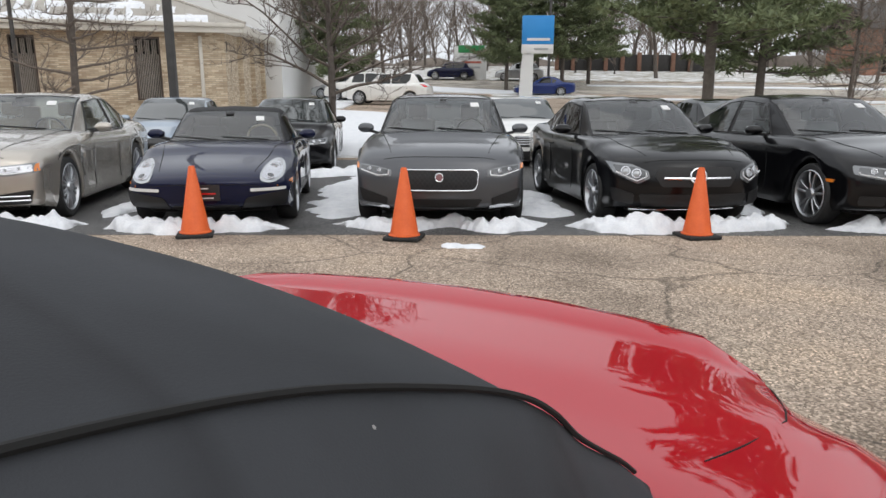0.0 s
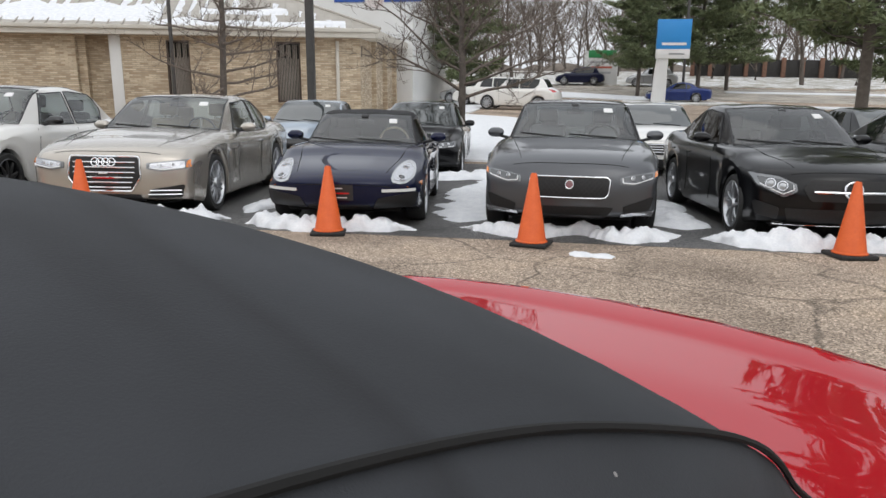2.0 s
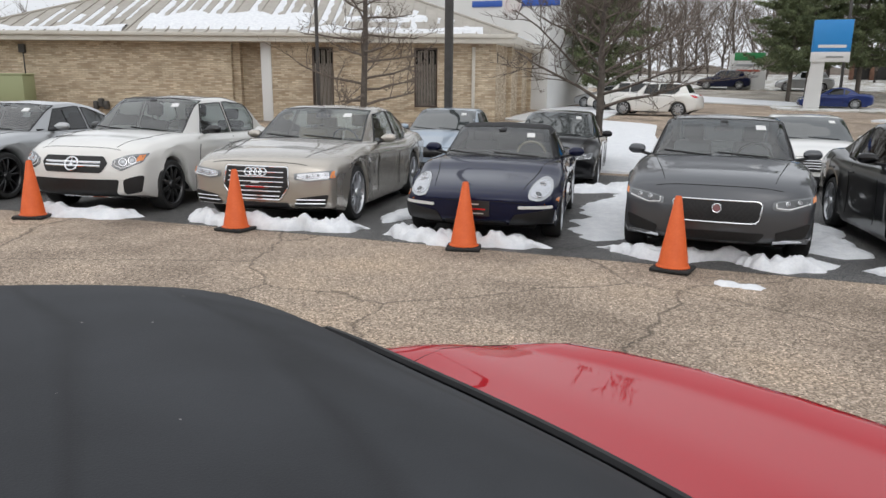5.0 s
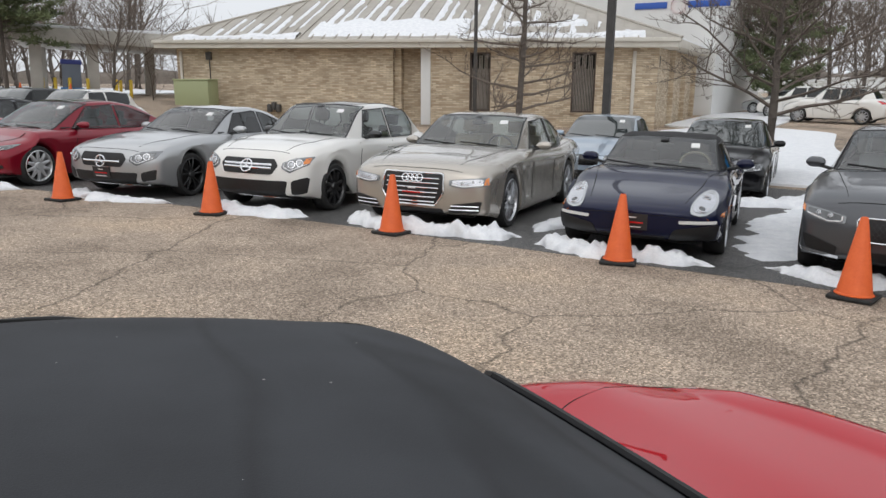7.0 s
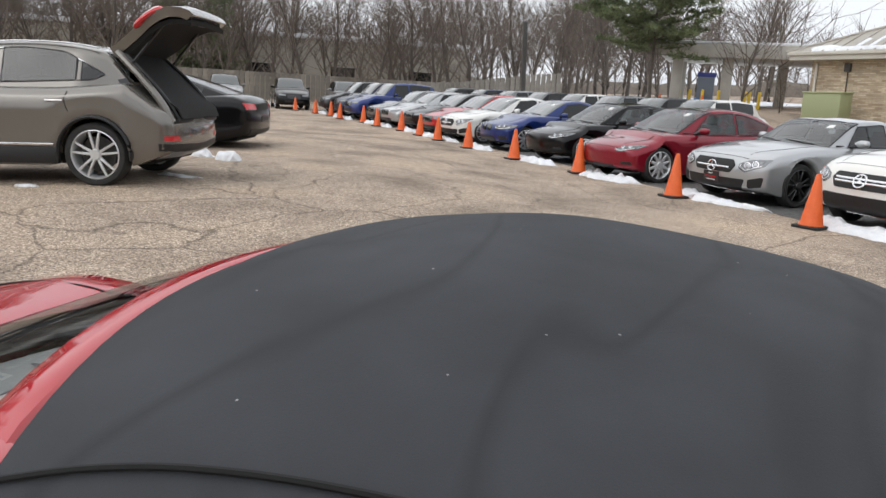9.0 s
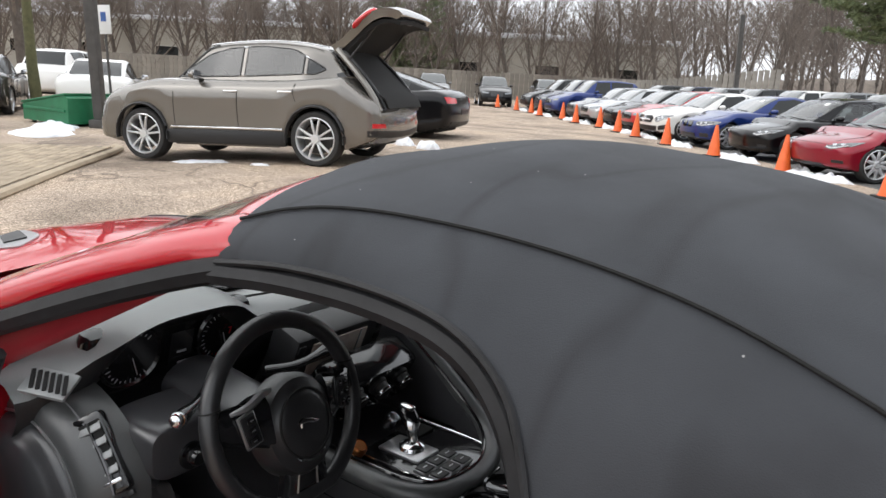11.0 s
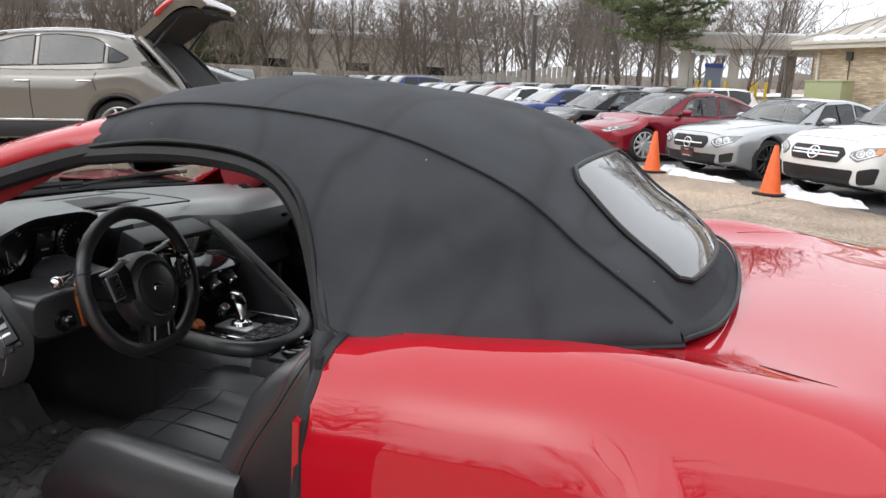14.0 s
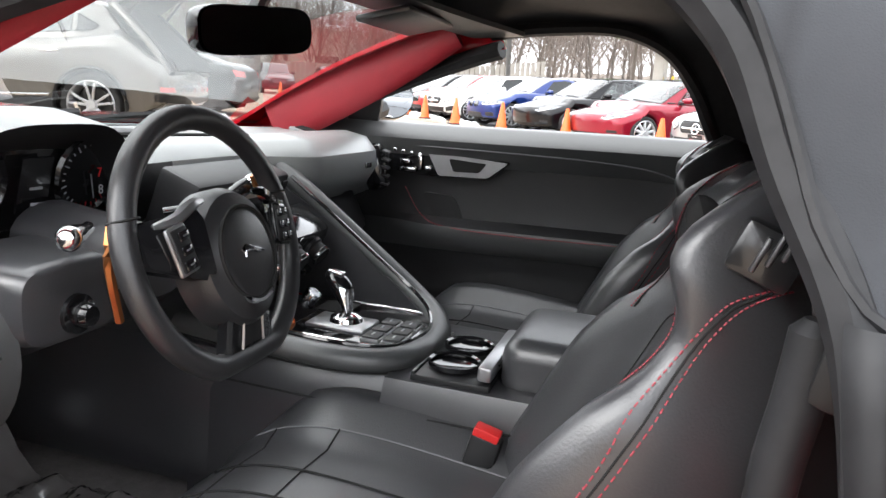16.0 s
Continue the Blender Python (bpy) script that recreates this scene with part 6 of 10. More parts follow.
CLA = sedan(near=True, side_mat="side_dark", cabin="cabin_black", fat_bar=True, L=4.64, W=1.79, H=1.43, wb=2.70, fo=0.88, nose=0.79, cowl=0.95, belt=0.95, deck=1.04, cx=0.92, rx0=0.02, rx1=-0.9, gx=-1.85, wr=0.335, bow=0.30, spokes=5, twin=True, face=star_face(0.585, 0.41), bars=[(0, 0.565, 0.36, "chrome")], badge=(0.585, 0.085, "chrome"))
park("sedan", 2.75, 9.15, 7, "black", "glossy black sedan with a round badge on its grille", CLA)
BMW = sedan(near=True, cabin="cabin_grey", L=4.90, W=1.86, H=1.465, wb=2.97, fo=0.84, nose=0.80, cowl=0.97, belt=0.95, deck=1.05, cx=0.98, rx0=0.08, rx1=-1.05, gx=-2.0, wr=0.35, bow=0.28, spokes=5, twin=True,
            face=[("grille", rounded([(0.03, 0.52), (0.22, 0.53), (0.25, 0.64), (0.20, 0.69), (0.04, 0.68)], 0.3), "gloss_black", True), ("headlamp", rounded([(0.40, 0.585), (0.60, 0.57), (0.83, 0.62), (0.82, 0.71), (0.60, 0.695), (0.40, 0.66)], 0.25), "lamp", True), ("lower_grille", rect(-0.40, 0.40, 0.25, 0.38), "black", False), ("fog_lamp", rect(0.55, 0.78, 0.30, 0.40), "black", True), ("turn_signal", rect(0.882, 0.90, 0.515, 0.55), "amber", True)])
park("sedan", 5.2, 8.95, 8, "black", "black sedan with twin kidney grilles", BMW)
GLA = sedan(near=True, cabin="cabin_black", fat_bar=True, L=4.45, W=1.81, H=1.545, wb=2.70, fo=0.87, nose=0.90, cowl=1.02, belt=1.0, deck=1.06, tail=1.0, cx=0.92, rx0=0.1, rx1=-1.50, gx=-2.10, rear_top=1.43, wr=0.345, bow=0.28, spokes=10, twin=False, rim_mat="rim_black", roof_panel="gloss_black", mirror_mat="gloss_black", clear=0.19,
            face=star_face(0.66, 0.42) + [("turn_signal", rounded([(0.76, 0.69), (0.83, 0.71), (0.83, 0.775), (0.78, 0.77)], 0.2), "amber", True, 0.010)], bars=[(0, 0.68, 0.38, "chrome"), (0, 0.635, 0.38, "chrome")], badge=(0.655, 0.088, "chrome"))
park("crossover", -7.75, 8.48, 10, "white", "white compact crossover with black roof and wheels", GLA)
CLS = sedan(near=True, side_mat="side_dark", fat_bar=True, L=4.95, W=1.88, H=1.41, wb=2.87, fo=0.93, nose=0.79, cowl=0.95, belt=0.96, deck=1.0, cx=0.88, rx0=0.0, rx1=-1.0, gx=-2.05, wr=0.345, bow=0.30, spokes=5, twin=True, rim_mat="rim_black", face=star_face(0.60, 0.39), bars=[(0, 0.57, 0.34, "chrome")], badge=(0.57, 0.085, "chrome"), plate=(0.0, 0.40))
park("sedan", -10.45, 8.1, 12, "silver", "silver four-door coupe with black wheels", CLS)
TES = sedan(near=True, led=True, rim_mat="bright_rim", L=4.69, W=1.85, H=1.44, wb=2.875, fo=0.84, nose=0.68, cowl=0.92, belt=0.94, deck=1.03, cx=1.15, rx0=0.15, rx1=-0.95, gx=-2.0, wr=0.34, bow=0.34, rake=0.12, spokes=10, chrome_dlo=True, roof_panel="gloss_black",
            face=[("headlamp", rounded([(0.46, 0.585), (0.60, 0.56), (0.82, 0.63), (0.84, 0.71), (0.62, 0.66)], 0.2), "lamp", True), ("lower_grille", rounded([(-0.5, 0.22), (0.5, 0.22), (0.44, 0.30), (-0.44, 0.30)], 0.2), "black", False), ("fog_lamp", rect(0.62, 0.80, 0.33, 0.38), "black", True)])
park("sedan", -13.2, 7.2, 12, "red", "deep red electric sedan with a smooth nose", TES)
park("sedan", -16.35, 7.0, 12, "black", "black electric sedan with a smooth nose", TES)
HATCH = sedan(L=4.36, W=1.75, H=1.42, wb=2.66, fo=0.76, nose=0.72, cowl=0.97, belt=0.95, deck=1.02, cx=0.85, rx0=-0.05, rx1=-0.85, gx=-1.6, doors=2, spokes=10, face=BMW["face"][:4])
park("coupe", -19.3, 6.55, 12, "blue", "blue two-door coupe with snow along its roof", HATCH)
FAR_FACE = [("grille", rect(-0.36, 0.36, 0.46, 0.66), "gloss_black", False), ("headlamp", rounded([(0.44, 0.58), (0.80, 0.60), (0.82, 0.70), (0.46, 0.66)], 0.2), "lamp", True), ("lower_grille", rect(-0.5, 0.5, 0.24, 0.36), "black", False)]
FAR_S = sedan(face=FAR_FACE, sticker=False)
SUVS = sedan(L=4.75, W=1.92, H=1.72, wb=2.85, fo=0.88, nose=0.90, cowl=1.14, belt=1.12, deck=1.18, tail=1.05, cx=0.98, rx0=0.25, rx1=-1.6, gx=-1.95, rear_top=1.64, wr=0.37, clear=0.24, bow=0.22, face=[(n, [(a, b + 0.14) for a, b in p], *r) for n, p, *r in FAR_FACE], sticker=False)
row_cars = [(-21.9, 6.05, "white", dict(CLA, near=False), "white sedan in the long row"), (-24.1, 5.85, "bright_red", FAR_S, "bright red sedan in the long row"), (-26.3, 5.55, "black", FAR_S, "black sedan in the long row"), (-28.6, 5.0, "silver", FAR_S, "silver sedan in the long row"), (-31.0, 4.7, "grey", FAR_S, "grey sedan in the long row"), (-33.4, 3.95, "blue", SUVS, "blue sport utility car in the long row"), (-35.8, 3.6, "navy", SUVS, "dark sport utility car in the long row"), (-38.4, 3.0, "black", SUVS, "black sport utility car in the long row")]
for x, y, col, sp, lab in row_cars:
    park("suv" if sp is SUVS else "sedan", x, y, 14, col, lab, sp, group="long row")
S2 = sedan(face=FAR_FACE)
S_CL = sedan(L=5.2, W=1.9, H=1.49, wb=3.1, fo=0.9, nose=0.80, cowl=1.0, belt=0.98, deck=1.06, face=star_face(0.62, 0.36) , bars=[(0, 0.56 + 0.045 * k, 0.32, "chrome") for k in range(4)])
park("sedan", 1.75, 15.7, 3, "white", "white limousine in the second row", S_CL)
park("sedan", -2.95, 14.6, 6, "black", "black sedan in the second row", S2)
park("sedan", -5.6, 15.2, 8, "pale_blue", "pale silver-blue sedan in the second row", S2)
park("sedan", 6.3, 15.4, 6, "black", "black car in the second row", S2)
for i, (x, y, col) in enumerate([(-22.5, 13.2, "white"), (-25.2, 12.9, "black"), (-28, 12.5, "grey"), (-30.8, 12.0, "white"), (-33.6, 11.3, "black"), (-36.4, 10.6, "grey"), (-39.2, 9.8, "navy"), (-42, 8.8, "black")]):
    park("suv", x, y, 14, col, ("white" if col == "white" else "dark") + " sport utility car in the rear row", SUVS, group="rear row")


def park_heading(name, x, y, deg, colour, label, spec, far=False, **k):
    """Middle of the car at x, y, nose along deg degrees from +x."""
    m = pose(x, y, ground_z(x, y) + 0.004, 0, 0, deg)
    if far:
        m = Matrix.Translation((x, y, ground_z(x, y) + 0.012)) @ Matrix.Rotation(radians(FAR_TILT), 4, "X") @ Matrix.Rotation(radians(deg), 4, "Z")
    return make_car(name, m, PAINTS[colour], label, spec, **k)


for x, y, col, lab in ((-43.8, 0.6, "black", "black sport utility car facing the lane"), (-43.6, -3.0, "grey", "dark grey sport utility car facing the lane"), (-46, 4.0, "grey", "grey car at the end of the lane"), (-45, -6.2, "white", "white sport utility car at the end of the lane")):
    park_heading("suv", x, y, 6, col, lab, SUVS, group="end of the lane")
TAILS = [("tail_lamp", [(0.50, 0.78), (0.84, 0.78), (0.84, 0.90), (0.50, 0.88)], "red_lens"), ("rear_plate", [(-0.01, 0.55), (0.24, 0.55), (0.24, 0.66), (-0.01, 0.66)], "plate"), ("rear_diffuser", [(0.0, 0.28), (0.70, 0.30), (0.70, 0.42), (0.0, 0.40)], "black")]
A7 = sedan(L=4.97, W=1.91, H=1.42, wb=2.91, fo=0.95, belt=0.96, deck=1.02, gx=-2.2, rx1=-0.8, tail=0.98, face=FAR_FACE, rear_face=TAILS, chrome_dlo=True)
park_heading("fastback", -15.3, -2.45, -103, "black", "black fastback with its tail to the lane", A7)
park_heading("suv", *far_to(-3.4, 41.6), 170, "white", "white crossover parked across the back lot", dict(SUVS, rear_face=[("tail_lamp", [(0.55, 0.95), (0.86, 0.95), (0.86, 1.1), (0.55, 1.1)], "red_lens")]), far=True)
park_heading("suv", *far_to(-5.4, 46.0), 172, "white", "white crossover with snow on its bonnet", SUVS, far=True)
park_heading("sedan", *far_to(-7.0, 50.0), 172, "silver", "silver sedan parked across the back lot", FAR_S, far=True)
park_heading("suv", *far_to(-0.3, 75.0), 178, "navy", "dark blue sport utility car by the road", SUVS, far=True)
park_heading("hatchback", *far_to(6.75, 56.6), 172, "blue", "bright blue hatchback by the pylon sign", dict(HATCH, doors=4, L=4.6, wb=2.75), far=True)
park_heading("suv", *far_to(6.4, 74.0), 178, "silver", "silver sport utility car by the road", SUVS, far=True)
dumpster = thing("dumpster", pose(-15.1, -8.75, ground_z(-15.1, -8.75), 0, 0, 62), "low green metal refuse container with a sloping lid", "dumpster")
GREEN = matte("green_enamel", (0.008, 0.11, 0.045), (0.015, 0.17, 0.075), 5, 0.45, bump=0.1)
prof = [(-0.85, 0.06), (-0.85, 0.42), (0.75, 0.66), (0.85, 0.60), (0.85, 0.06)]
part("body", skin([[(a, -0.6, c) for a, c in prof], [(a, 0.6, c) for a, c in prof]], close_v=True, caps=True), GREEN, dumpster, angle=20)
part("lid", box((-0.05, 0, 0.565), (1.66, 1.26, 0.04), Matrix.Rotation(radians(-8.5), 4, "Y"), 0.012), GREEN, dumpster)
for y in (-0.5, 0.5):
    part("rib", box((0.0, y * 1.22, 0.33), (1.5, 0.04, 0.06), bevel=0.01), GREEN, dumpster)
for x in (-0.7, 0.7):
    for y in (-0.45, 0.45):
        part("caster", box((x, y, 0.035), (0.12, 0.05, 0.07), bevel=0.02), M["tyre"], dumpster)
park_heading("sedan", -19.6, -10.3, 200, "white", "white sedan parked behind the lamp pole", FAR_S)
park_heading("sedan", -17.6, -12.6, 205, "black", "black sedan parked behind the mossy tree", FAR_S)
for x, y, d_ in ((-25, -14.6, 190), (-30, -17, 190), (-27, -20, 185), (-34, -12, 10)):
    park_heading("suv", x, y, d_, "white" if d_ != 10 else "grey", "pale sport utility car in the far corner", SUVS, group="far corner cars")

# taupe sport utility car with its tailgate up
MK = sedan(near=True, side_mat="side_dark", L=4.55, W=1.865, H=1.66, wb=2.69, fo=0.93, nose=1.03, cowl=1.14, belt=1.12, deck=1.18, tail=0.92, cx=1.0, rx0=0.30, rx1=-1.38, gx=-1.80, rear_top=1.56, wr=0.37, clear=0.24, bow=0.20, spokes=5, twin=True, chrome_dlo=True, wroof=0.64, wbelt=0.87, rbow=0.12, quarter=-1.15, door=-0.22, dl=1.0, dl2=0.86, rim_mat="bright_rim",
           dlo=rounded([(0.86, 1.165), (0.34, 1.47), (0.0, 1.55), (-0.5, 1.575), (-0.98, 1.53), (-1.43, 1.275), (-1.30, 1.215), (-0.3, 1.18)], 0.2),
           face=[(n, [(a, b + 0.16) for a, b in p], *r) for n, p, *r in FAR_FACE], rear_face=[("reflector", [(0.60, 0.525), (0.84, 0.53), (0.84, 0.585), (0.64, 0.58)], "red_lens"), ("bumper_trim", [(0.0, 0.36), (0.86, 0.42), (0.86, 0.50), (0.0, 0.46)], "black"), ("bumper_guard", [(0.0, 0.29), (0.70, 0.33), (0.74, 0.40), (0.0, 0.38)], "rim")])
mk = make_car("sport_utility_car", Matrix.Translation((-9.86, -2.78, 0.12)) @ Matrix.Rotation(radians(-103), 4, "Z") @ Matrix.Rotation(radians(2.4), 4, "Y"), PAINTS["taupe"], "taupe sport utility car with its tailgate raised", MK, group="")
# black lower cladding, chrome strip, dark sheet for the load bay's shade, and the raised tailgate
for sg in (1, -1):
    for x0 in (1.345, -1.345):
        part("arch_cladding", tube([(x0 + 0.425 * math.cos(a), sg * 0.925, 0.37 + 0.43 * math.sin(a)) for a in [radians(-8 + 196 * k / 16) for k in range(17)]], 0.04, 6, True, 0.5), M["black"], mk)
    part("sill_cladding", box((0, sg * 0.905, 0.36), (1.86, 0.06, 0.20), bevel=0.02), M["black"], mk)
    part("side_strip", box((-0.02, sg * 0.940, 0.485), (1.75, 0.02, 0.028), bevel=0.006), M["chrome"], mk)
    part("roof_rail", tube(spline([(0.35, sg * 0.60, 1.585), (0.25, sg * 0.60, 1.61), (-0.4, sg * 0.60, 1.648), (-1.0, sg * 0.60, 1.628), (-1.35, sg * 0.60, 1.575)], 24), 0.012, 6), M["rim"], mk)
    part("quarter_blade", solid(skin([[(-1.60, sg * 0.74, 1.22), (-1.66, sg * 0.76, 1.10), (-1.80, sg * 0.80, 1.00)], [(-1.68, sg * 0.70, 1.24), (-1.80, sg * 0.735, 1.10), (-1.93, sg * 0.765, 0.99)]]), 0.02), M["gloss_black"], mk)
opening = [[(-1.60, y, 1.52), (-1.86, y * 1.06, 1.25), (-2.10, y * 1.10, 1.0), (-2.235, y * 1.10, 0.90), (-2.28, y * 1.08, 0.78)] for y in (-0.60, -0.2, 0.2, 0.60)]
# near-black sheet over the closed body, standing for the shade inside the bay
part("load_bay_shade", solid(skin([[(a - 0.02, b, c) for a, b, c in r] for r in opening]), 0.02), M["under"], mk, "dark sheet across the tailgate opening for the shade of the load bay")
for sg in (1, -1):
    part("load_bay_frame", tube(spline([(-1.56, sg * 0.60, 1.53), (-1.85, sg * 0.68, 1.25), (-2.07, sg * 0.71, 0.98), (-2.19, sg * 0.70, 0.74)], 16), 0.045, 8), PAINTS["taupe"], mk)
    part("bay_seal", tube(spline([(-1.63, sg * 0.55, 1.52), (-1.91, sg * 0.62, 1.25), (-2.13, sg * 0.645, 0.98), (-2.25, sg * 0.63, 0.76)], 16), 0.022, 6), M["black"], mk)
    part("gas_strut", tube([(-1.68, sg * 0.60, 1.36), (-2.10, sg * 0.58, 1.84)], 0.016, 6), M["black"], mk)
part("load_sill", box((-2.19, 0, 0.75), (0.14, 1.34, 0.05), bevel=0.015), M["black"], mk)
gate_rows = []
for i in range(13):
    y = i / 6 - 1
    q = abs(y) ** 3
    gate_rows.append([(-1.46, y * 0.58, 1.61 - 0.03 * q), (-1.60, y * 0.61, 1.69 - 0.03 * q), (-1.76, y * 0.66, 1.81 - 0.04 * q), (-1.92, y * 0.70, 1.945 - 0.05 * q), (-2.05, y * 0.71, 2.03 - 0.05 * q), (-2.20, y * 0.70, 2.075 - 0.04 * q), (-2.34, y * 0.68, 2.075 - 0.04 * q), (-2.43, y * 0.64, 2.035 - 0.03 * q), (-2.47, y * 0.60, 1.96)])
gate = part("tailgate", solid(skin(gate_rows), 0.11), PAINTS["taupe"], mk, "raised tailgate with a dark inner lining", angle=50)
inner = [[(a - 0.01, b * 0.93, c - 0.13) for a, b, c in r[1:-1]] for r in gate_rows]
part("gate_lining", solid(skin(inner), 0.05), M["under"], gate)
part("gate_latch", box((-2.36, 0, 1.90), (0.10, 0.16, 0.06), bevel=0.02), M["black"], gate)
for sg in (1, -1):
    part("tail_lamp", tube(spline([(-1.83, sg * 0.71, 1.80), (-1.93, sg * 0.72, 1.90), (-2.04, sg * 0.68, 1.99), (-2.10, sg * 0.60, 2.03)], 10), [0.03] + [0.055] * 9 + [0.03], 8, True, 0.6), M["red_lens"], gate)

# paved strip with a concrete edge beside the lane
PAVER = matte("tan_paver", (0.30, 0.24, 0.17), (0.44, 0.36, 0.26), 4, 0.9, each=0.22, bump=0.3)
pav = sheet("paved_strip", [(-10.9, -5.45), (-5.2, -4.1), (-1.5, -3.4), (0.5, -8.5), (-9.6, -10.6)], matte("paver_joints", (0.12, 0.10, 0.08), (0.2, 0.17, 0.13), 8, 0.95), 0.03, "tan block paving beside the lane", "pavement")
kb = bmesh.new()
tube_into(kb, spline([(-10.95, -5.6, 0.03), (-10.3, -5.25, 0.04), (-8.0, -4.75, 0.04), (-5.2, -4.08, 0.04), (-1.5, -3.36, 0.04)], 30), 0.075, 8, True, 0.7)
tagged(part("kerb", kb, PAVER), "tan concrete edging of the paved strip", "kerb", kind="structure")
block = mesh_of("paver", box((0, 0, 0), (0.212, 0.106, 0.05), bevel=0.006, seg=1), False)
joined_v, joined_f, count = [], [], 0
dirx = Vector((5.7, 1.35, 0)).normalized()
diry = Vector((dirx.y, -dirx.x, 0))
for r in range(44):
    for c in range(44):
        p = Vector((-10.6, -5.45, 0)) + dirx * (0.22 * c + (0.11 if r % 2 else 0)) + diry * (0.114 * r + 0.12)
        if count < 300 and c < 12 and r < 25:
            o = part("paver", block, PAVER, pav, smooth=False)
            o.matrix_basis = Matrix.Translation((p.x, p.y, 0.032 + random.uniform(-0.003, 0.003))) @ Matrix.Rotation(math.atan2(dirx.y, dirx.x), 4, "Z")
            count += 1
        else:
            k = len(joined_v)
            a, b = dirx * 0.105, diry * 0.052
            z = 0.056 + random.uniform(-0.003, 0.003)
            for s_, t_ in ((-1, -1), (1, -1), (1, 1), (-1, 1)):
                q = p + a * s_ + b * t_
                joined_v.append((q.x, q.y, z))
            for s_, t_ in ((-1, -1), (1, -1), (1, 1), (-1, 1)):
                q = p + a * s_ * 1.03 + b * t_ * 1.04
                joined_v.append((q.x, q.y, z - 0.03))
            joined_f += [(k, k + 1, k + 2, k + 3)] + [(k + i, k + 4 + i, k + 4 + (i + 1) % 4, k + (i + 1) % 4) for i in range(4)]
pm = bpy.data.meshes.new("pavers")
pm.from_pydata(joined_v, [], joined_f)
tagged(part("paver_field", pm, PAVER, pav), kind="stuff")


# ---- the open red convertible ----
HERO = pose(-0.72, 0.38, 0, 0, 0, -120.7) @ pose(0, 0.3, 0) @ pose(0, 0, 0, 1.0) @ pose(0, -0.3, 0)
RED = paint("red_lacquer", (0.42, 0.003, 0.012), 0.0, 0.6, 0.0, 0.05)
RED.node_tree.nodes["Principled BSDF"].inputs["Coat IOR"].default_value = 1.6


def cloth(name, a, b):
    """Woven roof cloth: fine weave, broad creases and scattered pale dust specks."""
    m, n, l, p = nodes_of(name)
    tc = n.new("ShaderNodeTexCoord")
    broad, weave, spots, mx = n.new("ShaderNodeTexNoise"), n.new("ShaderNodeTexNoise"), n.new("ShaderNodeTexVoronoi"), n.new("ShaderNodeMix")
    creases, stretch = n.new("ShaderNodeTexNoise"), n.new("ShaderNodeMapping")
    broad.inputs["Scale"].default_value, broad.inputs["Detail"].default_value = 5, 6
    weave.inputs["Scale"].default_value = 600
    spots.inputs["Scale"].default_value = 34
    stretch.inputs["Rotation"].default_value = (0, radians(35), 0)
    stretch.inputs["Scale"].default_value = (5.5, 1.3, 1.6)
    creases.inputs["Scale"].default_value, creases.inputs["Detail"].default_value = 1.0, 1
    for t in (broad, weave, spots, stretch):
        l.new(tc.outputs["Object"], t.inputs["Vector"])
    l.new(stretch.outputs[0], creases.inputs["Vector"])
    r = ramp(n, [(0.32, a), (0.68, b)])
    l.new(broad.outputs[0], r.inputs[0])
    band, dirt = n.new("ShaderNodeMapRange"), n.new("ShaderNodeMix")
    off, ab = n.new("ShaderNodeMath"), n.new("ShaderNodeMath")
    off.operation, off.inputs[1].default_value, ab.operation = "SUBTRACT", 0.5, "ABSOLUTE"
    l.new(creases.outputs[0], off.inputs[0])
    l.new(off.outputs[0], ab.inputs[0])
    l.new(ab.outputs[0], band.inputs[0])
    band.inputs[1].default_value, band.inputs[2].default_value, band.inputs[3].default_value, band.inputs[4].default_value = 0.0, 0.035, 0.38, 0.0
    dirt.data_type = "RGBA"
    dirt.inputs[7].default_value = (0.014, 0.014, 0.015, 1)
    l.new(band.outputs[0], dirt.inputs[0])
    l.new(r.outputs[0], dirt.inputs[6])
    pick, dot, spot = n.new("ShaderNodeMath"), n.new("ShaderNodeMath"), n.new("ShaderNodeMath")
    sep = n.new("ShaderNodeSeparateColor")
    l.new(spots.outputs["Color"], sep.inputs[0])
    pick.operation, pick.inputs[1].default_value = "GREATER_THAN", 0.80
    dot.operation, dot.inputs[1].default_value = "LESS_THAN", 0.050
    spot.operation = "MULTIPLY"
    l.new(sep.outputs[0], pick.inputs[0])
    l.new(spots.outputs["Distance"], dot.inputs[0])
    l.new(pick.outputs[0], spot.inputs[0])
    l.new(dot.outputs[0], spot.inputs[1])
    mx.data_type = "RGBA"
    mx.inputs[7].default_value = (0.30, 0.29, 0.28, 1)
    l.new(spot.outputs[0], mx.inputs[0])
    l.new(dirt.outputs[2], mx.inputs[6])
    l.new(mx.outputs[2], p.inputs["Base Color"])
    p.inputs["Roughness"].default_value, p.inputs["Specular IOR Level"].default_value = 0.85, 0.3
    b1, b2 = n.new("ShaderNodeBump"), n.new("ShaderNodeBump")
    b1.inputs["Strength"].default_value, b1.inputs["Distance"].default_value = 0.4, 0.05
    b2.inputs["Strength"].default_value, b2.inputs["Distance"].default_value = 0.25, 0.002
    l.new(creases.outputs[0], b1.inputs["Height"])
    l.new(weave.outputs[0], b2.inputs["Height"])
    l.new(b1.outputs[0], b2.inputs["Normal"])
    l.new(b2.outputs[0], p.inputs["Normal"])
    return m


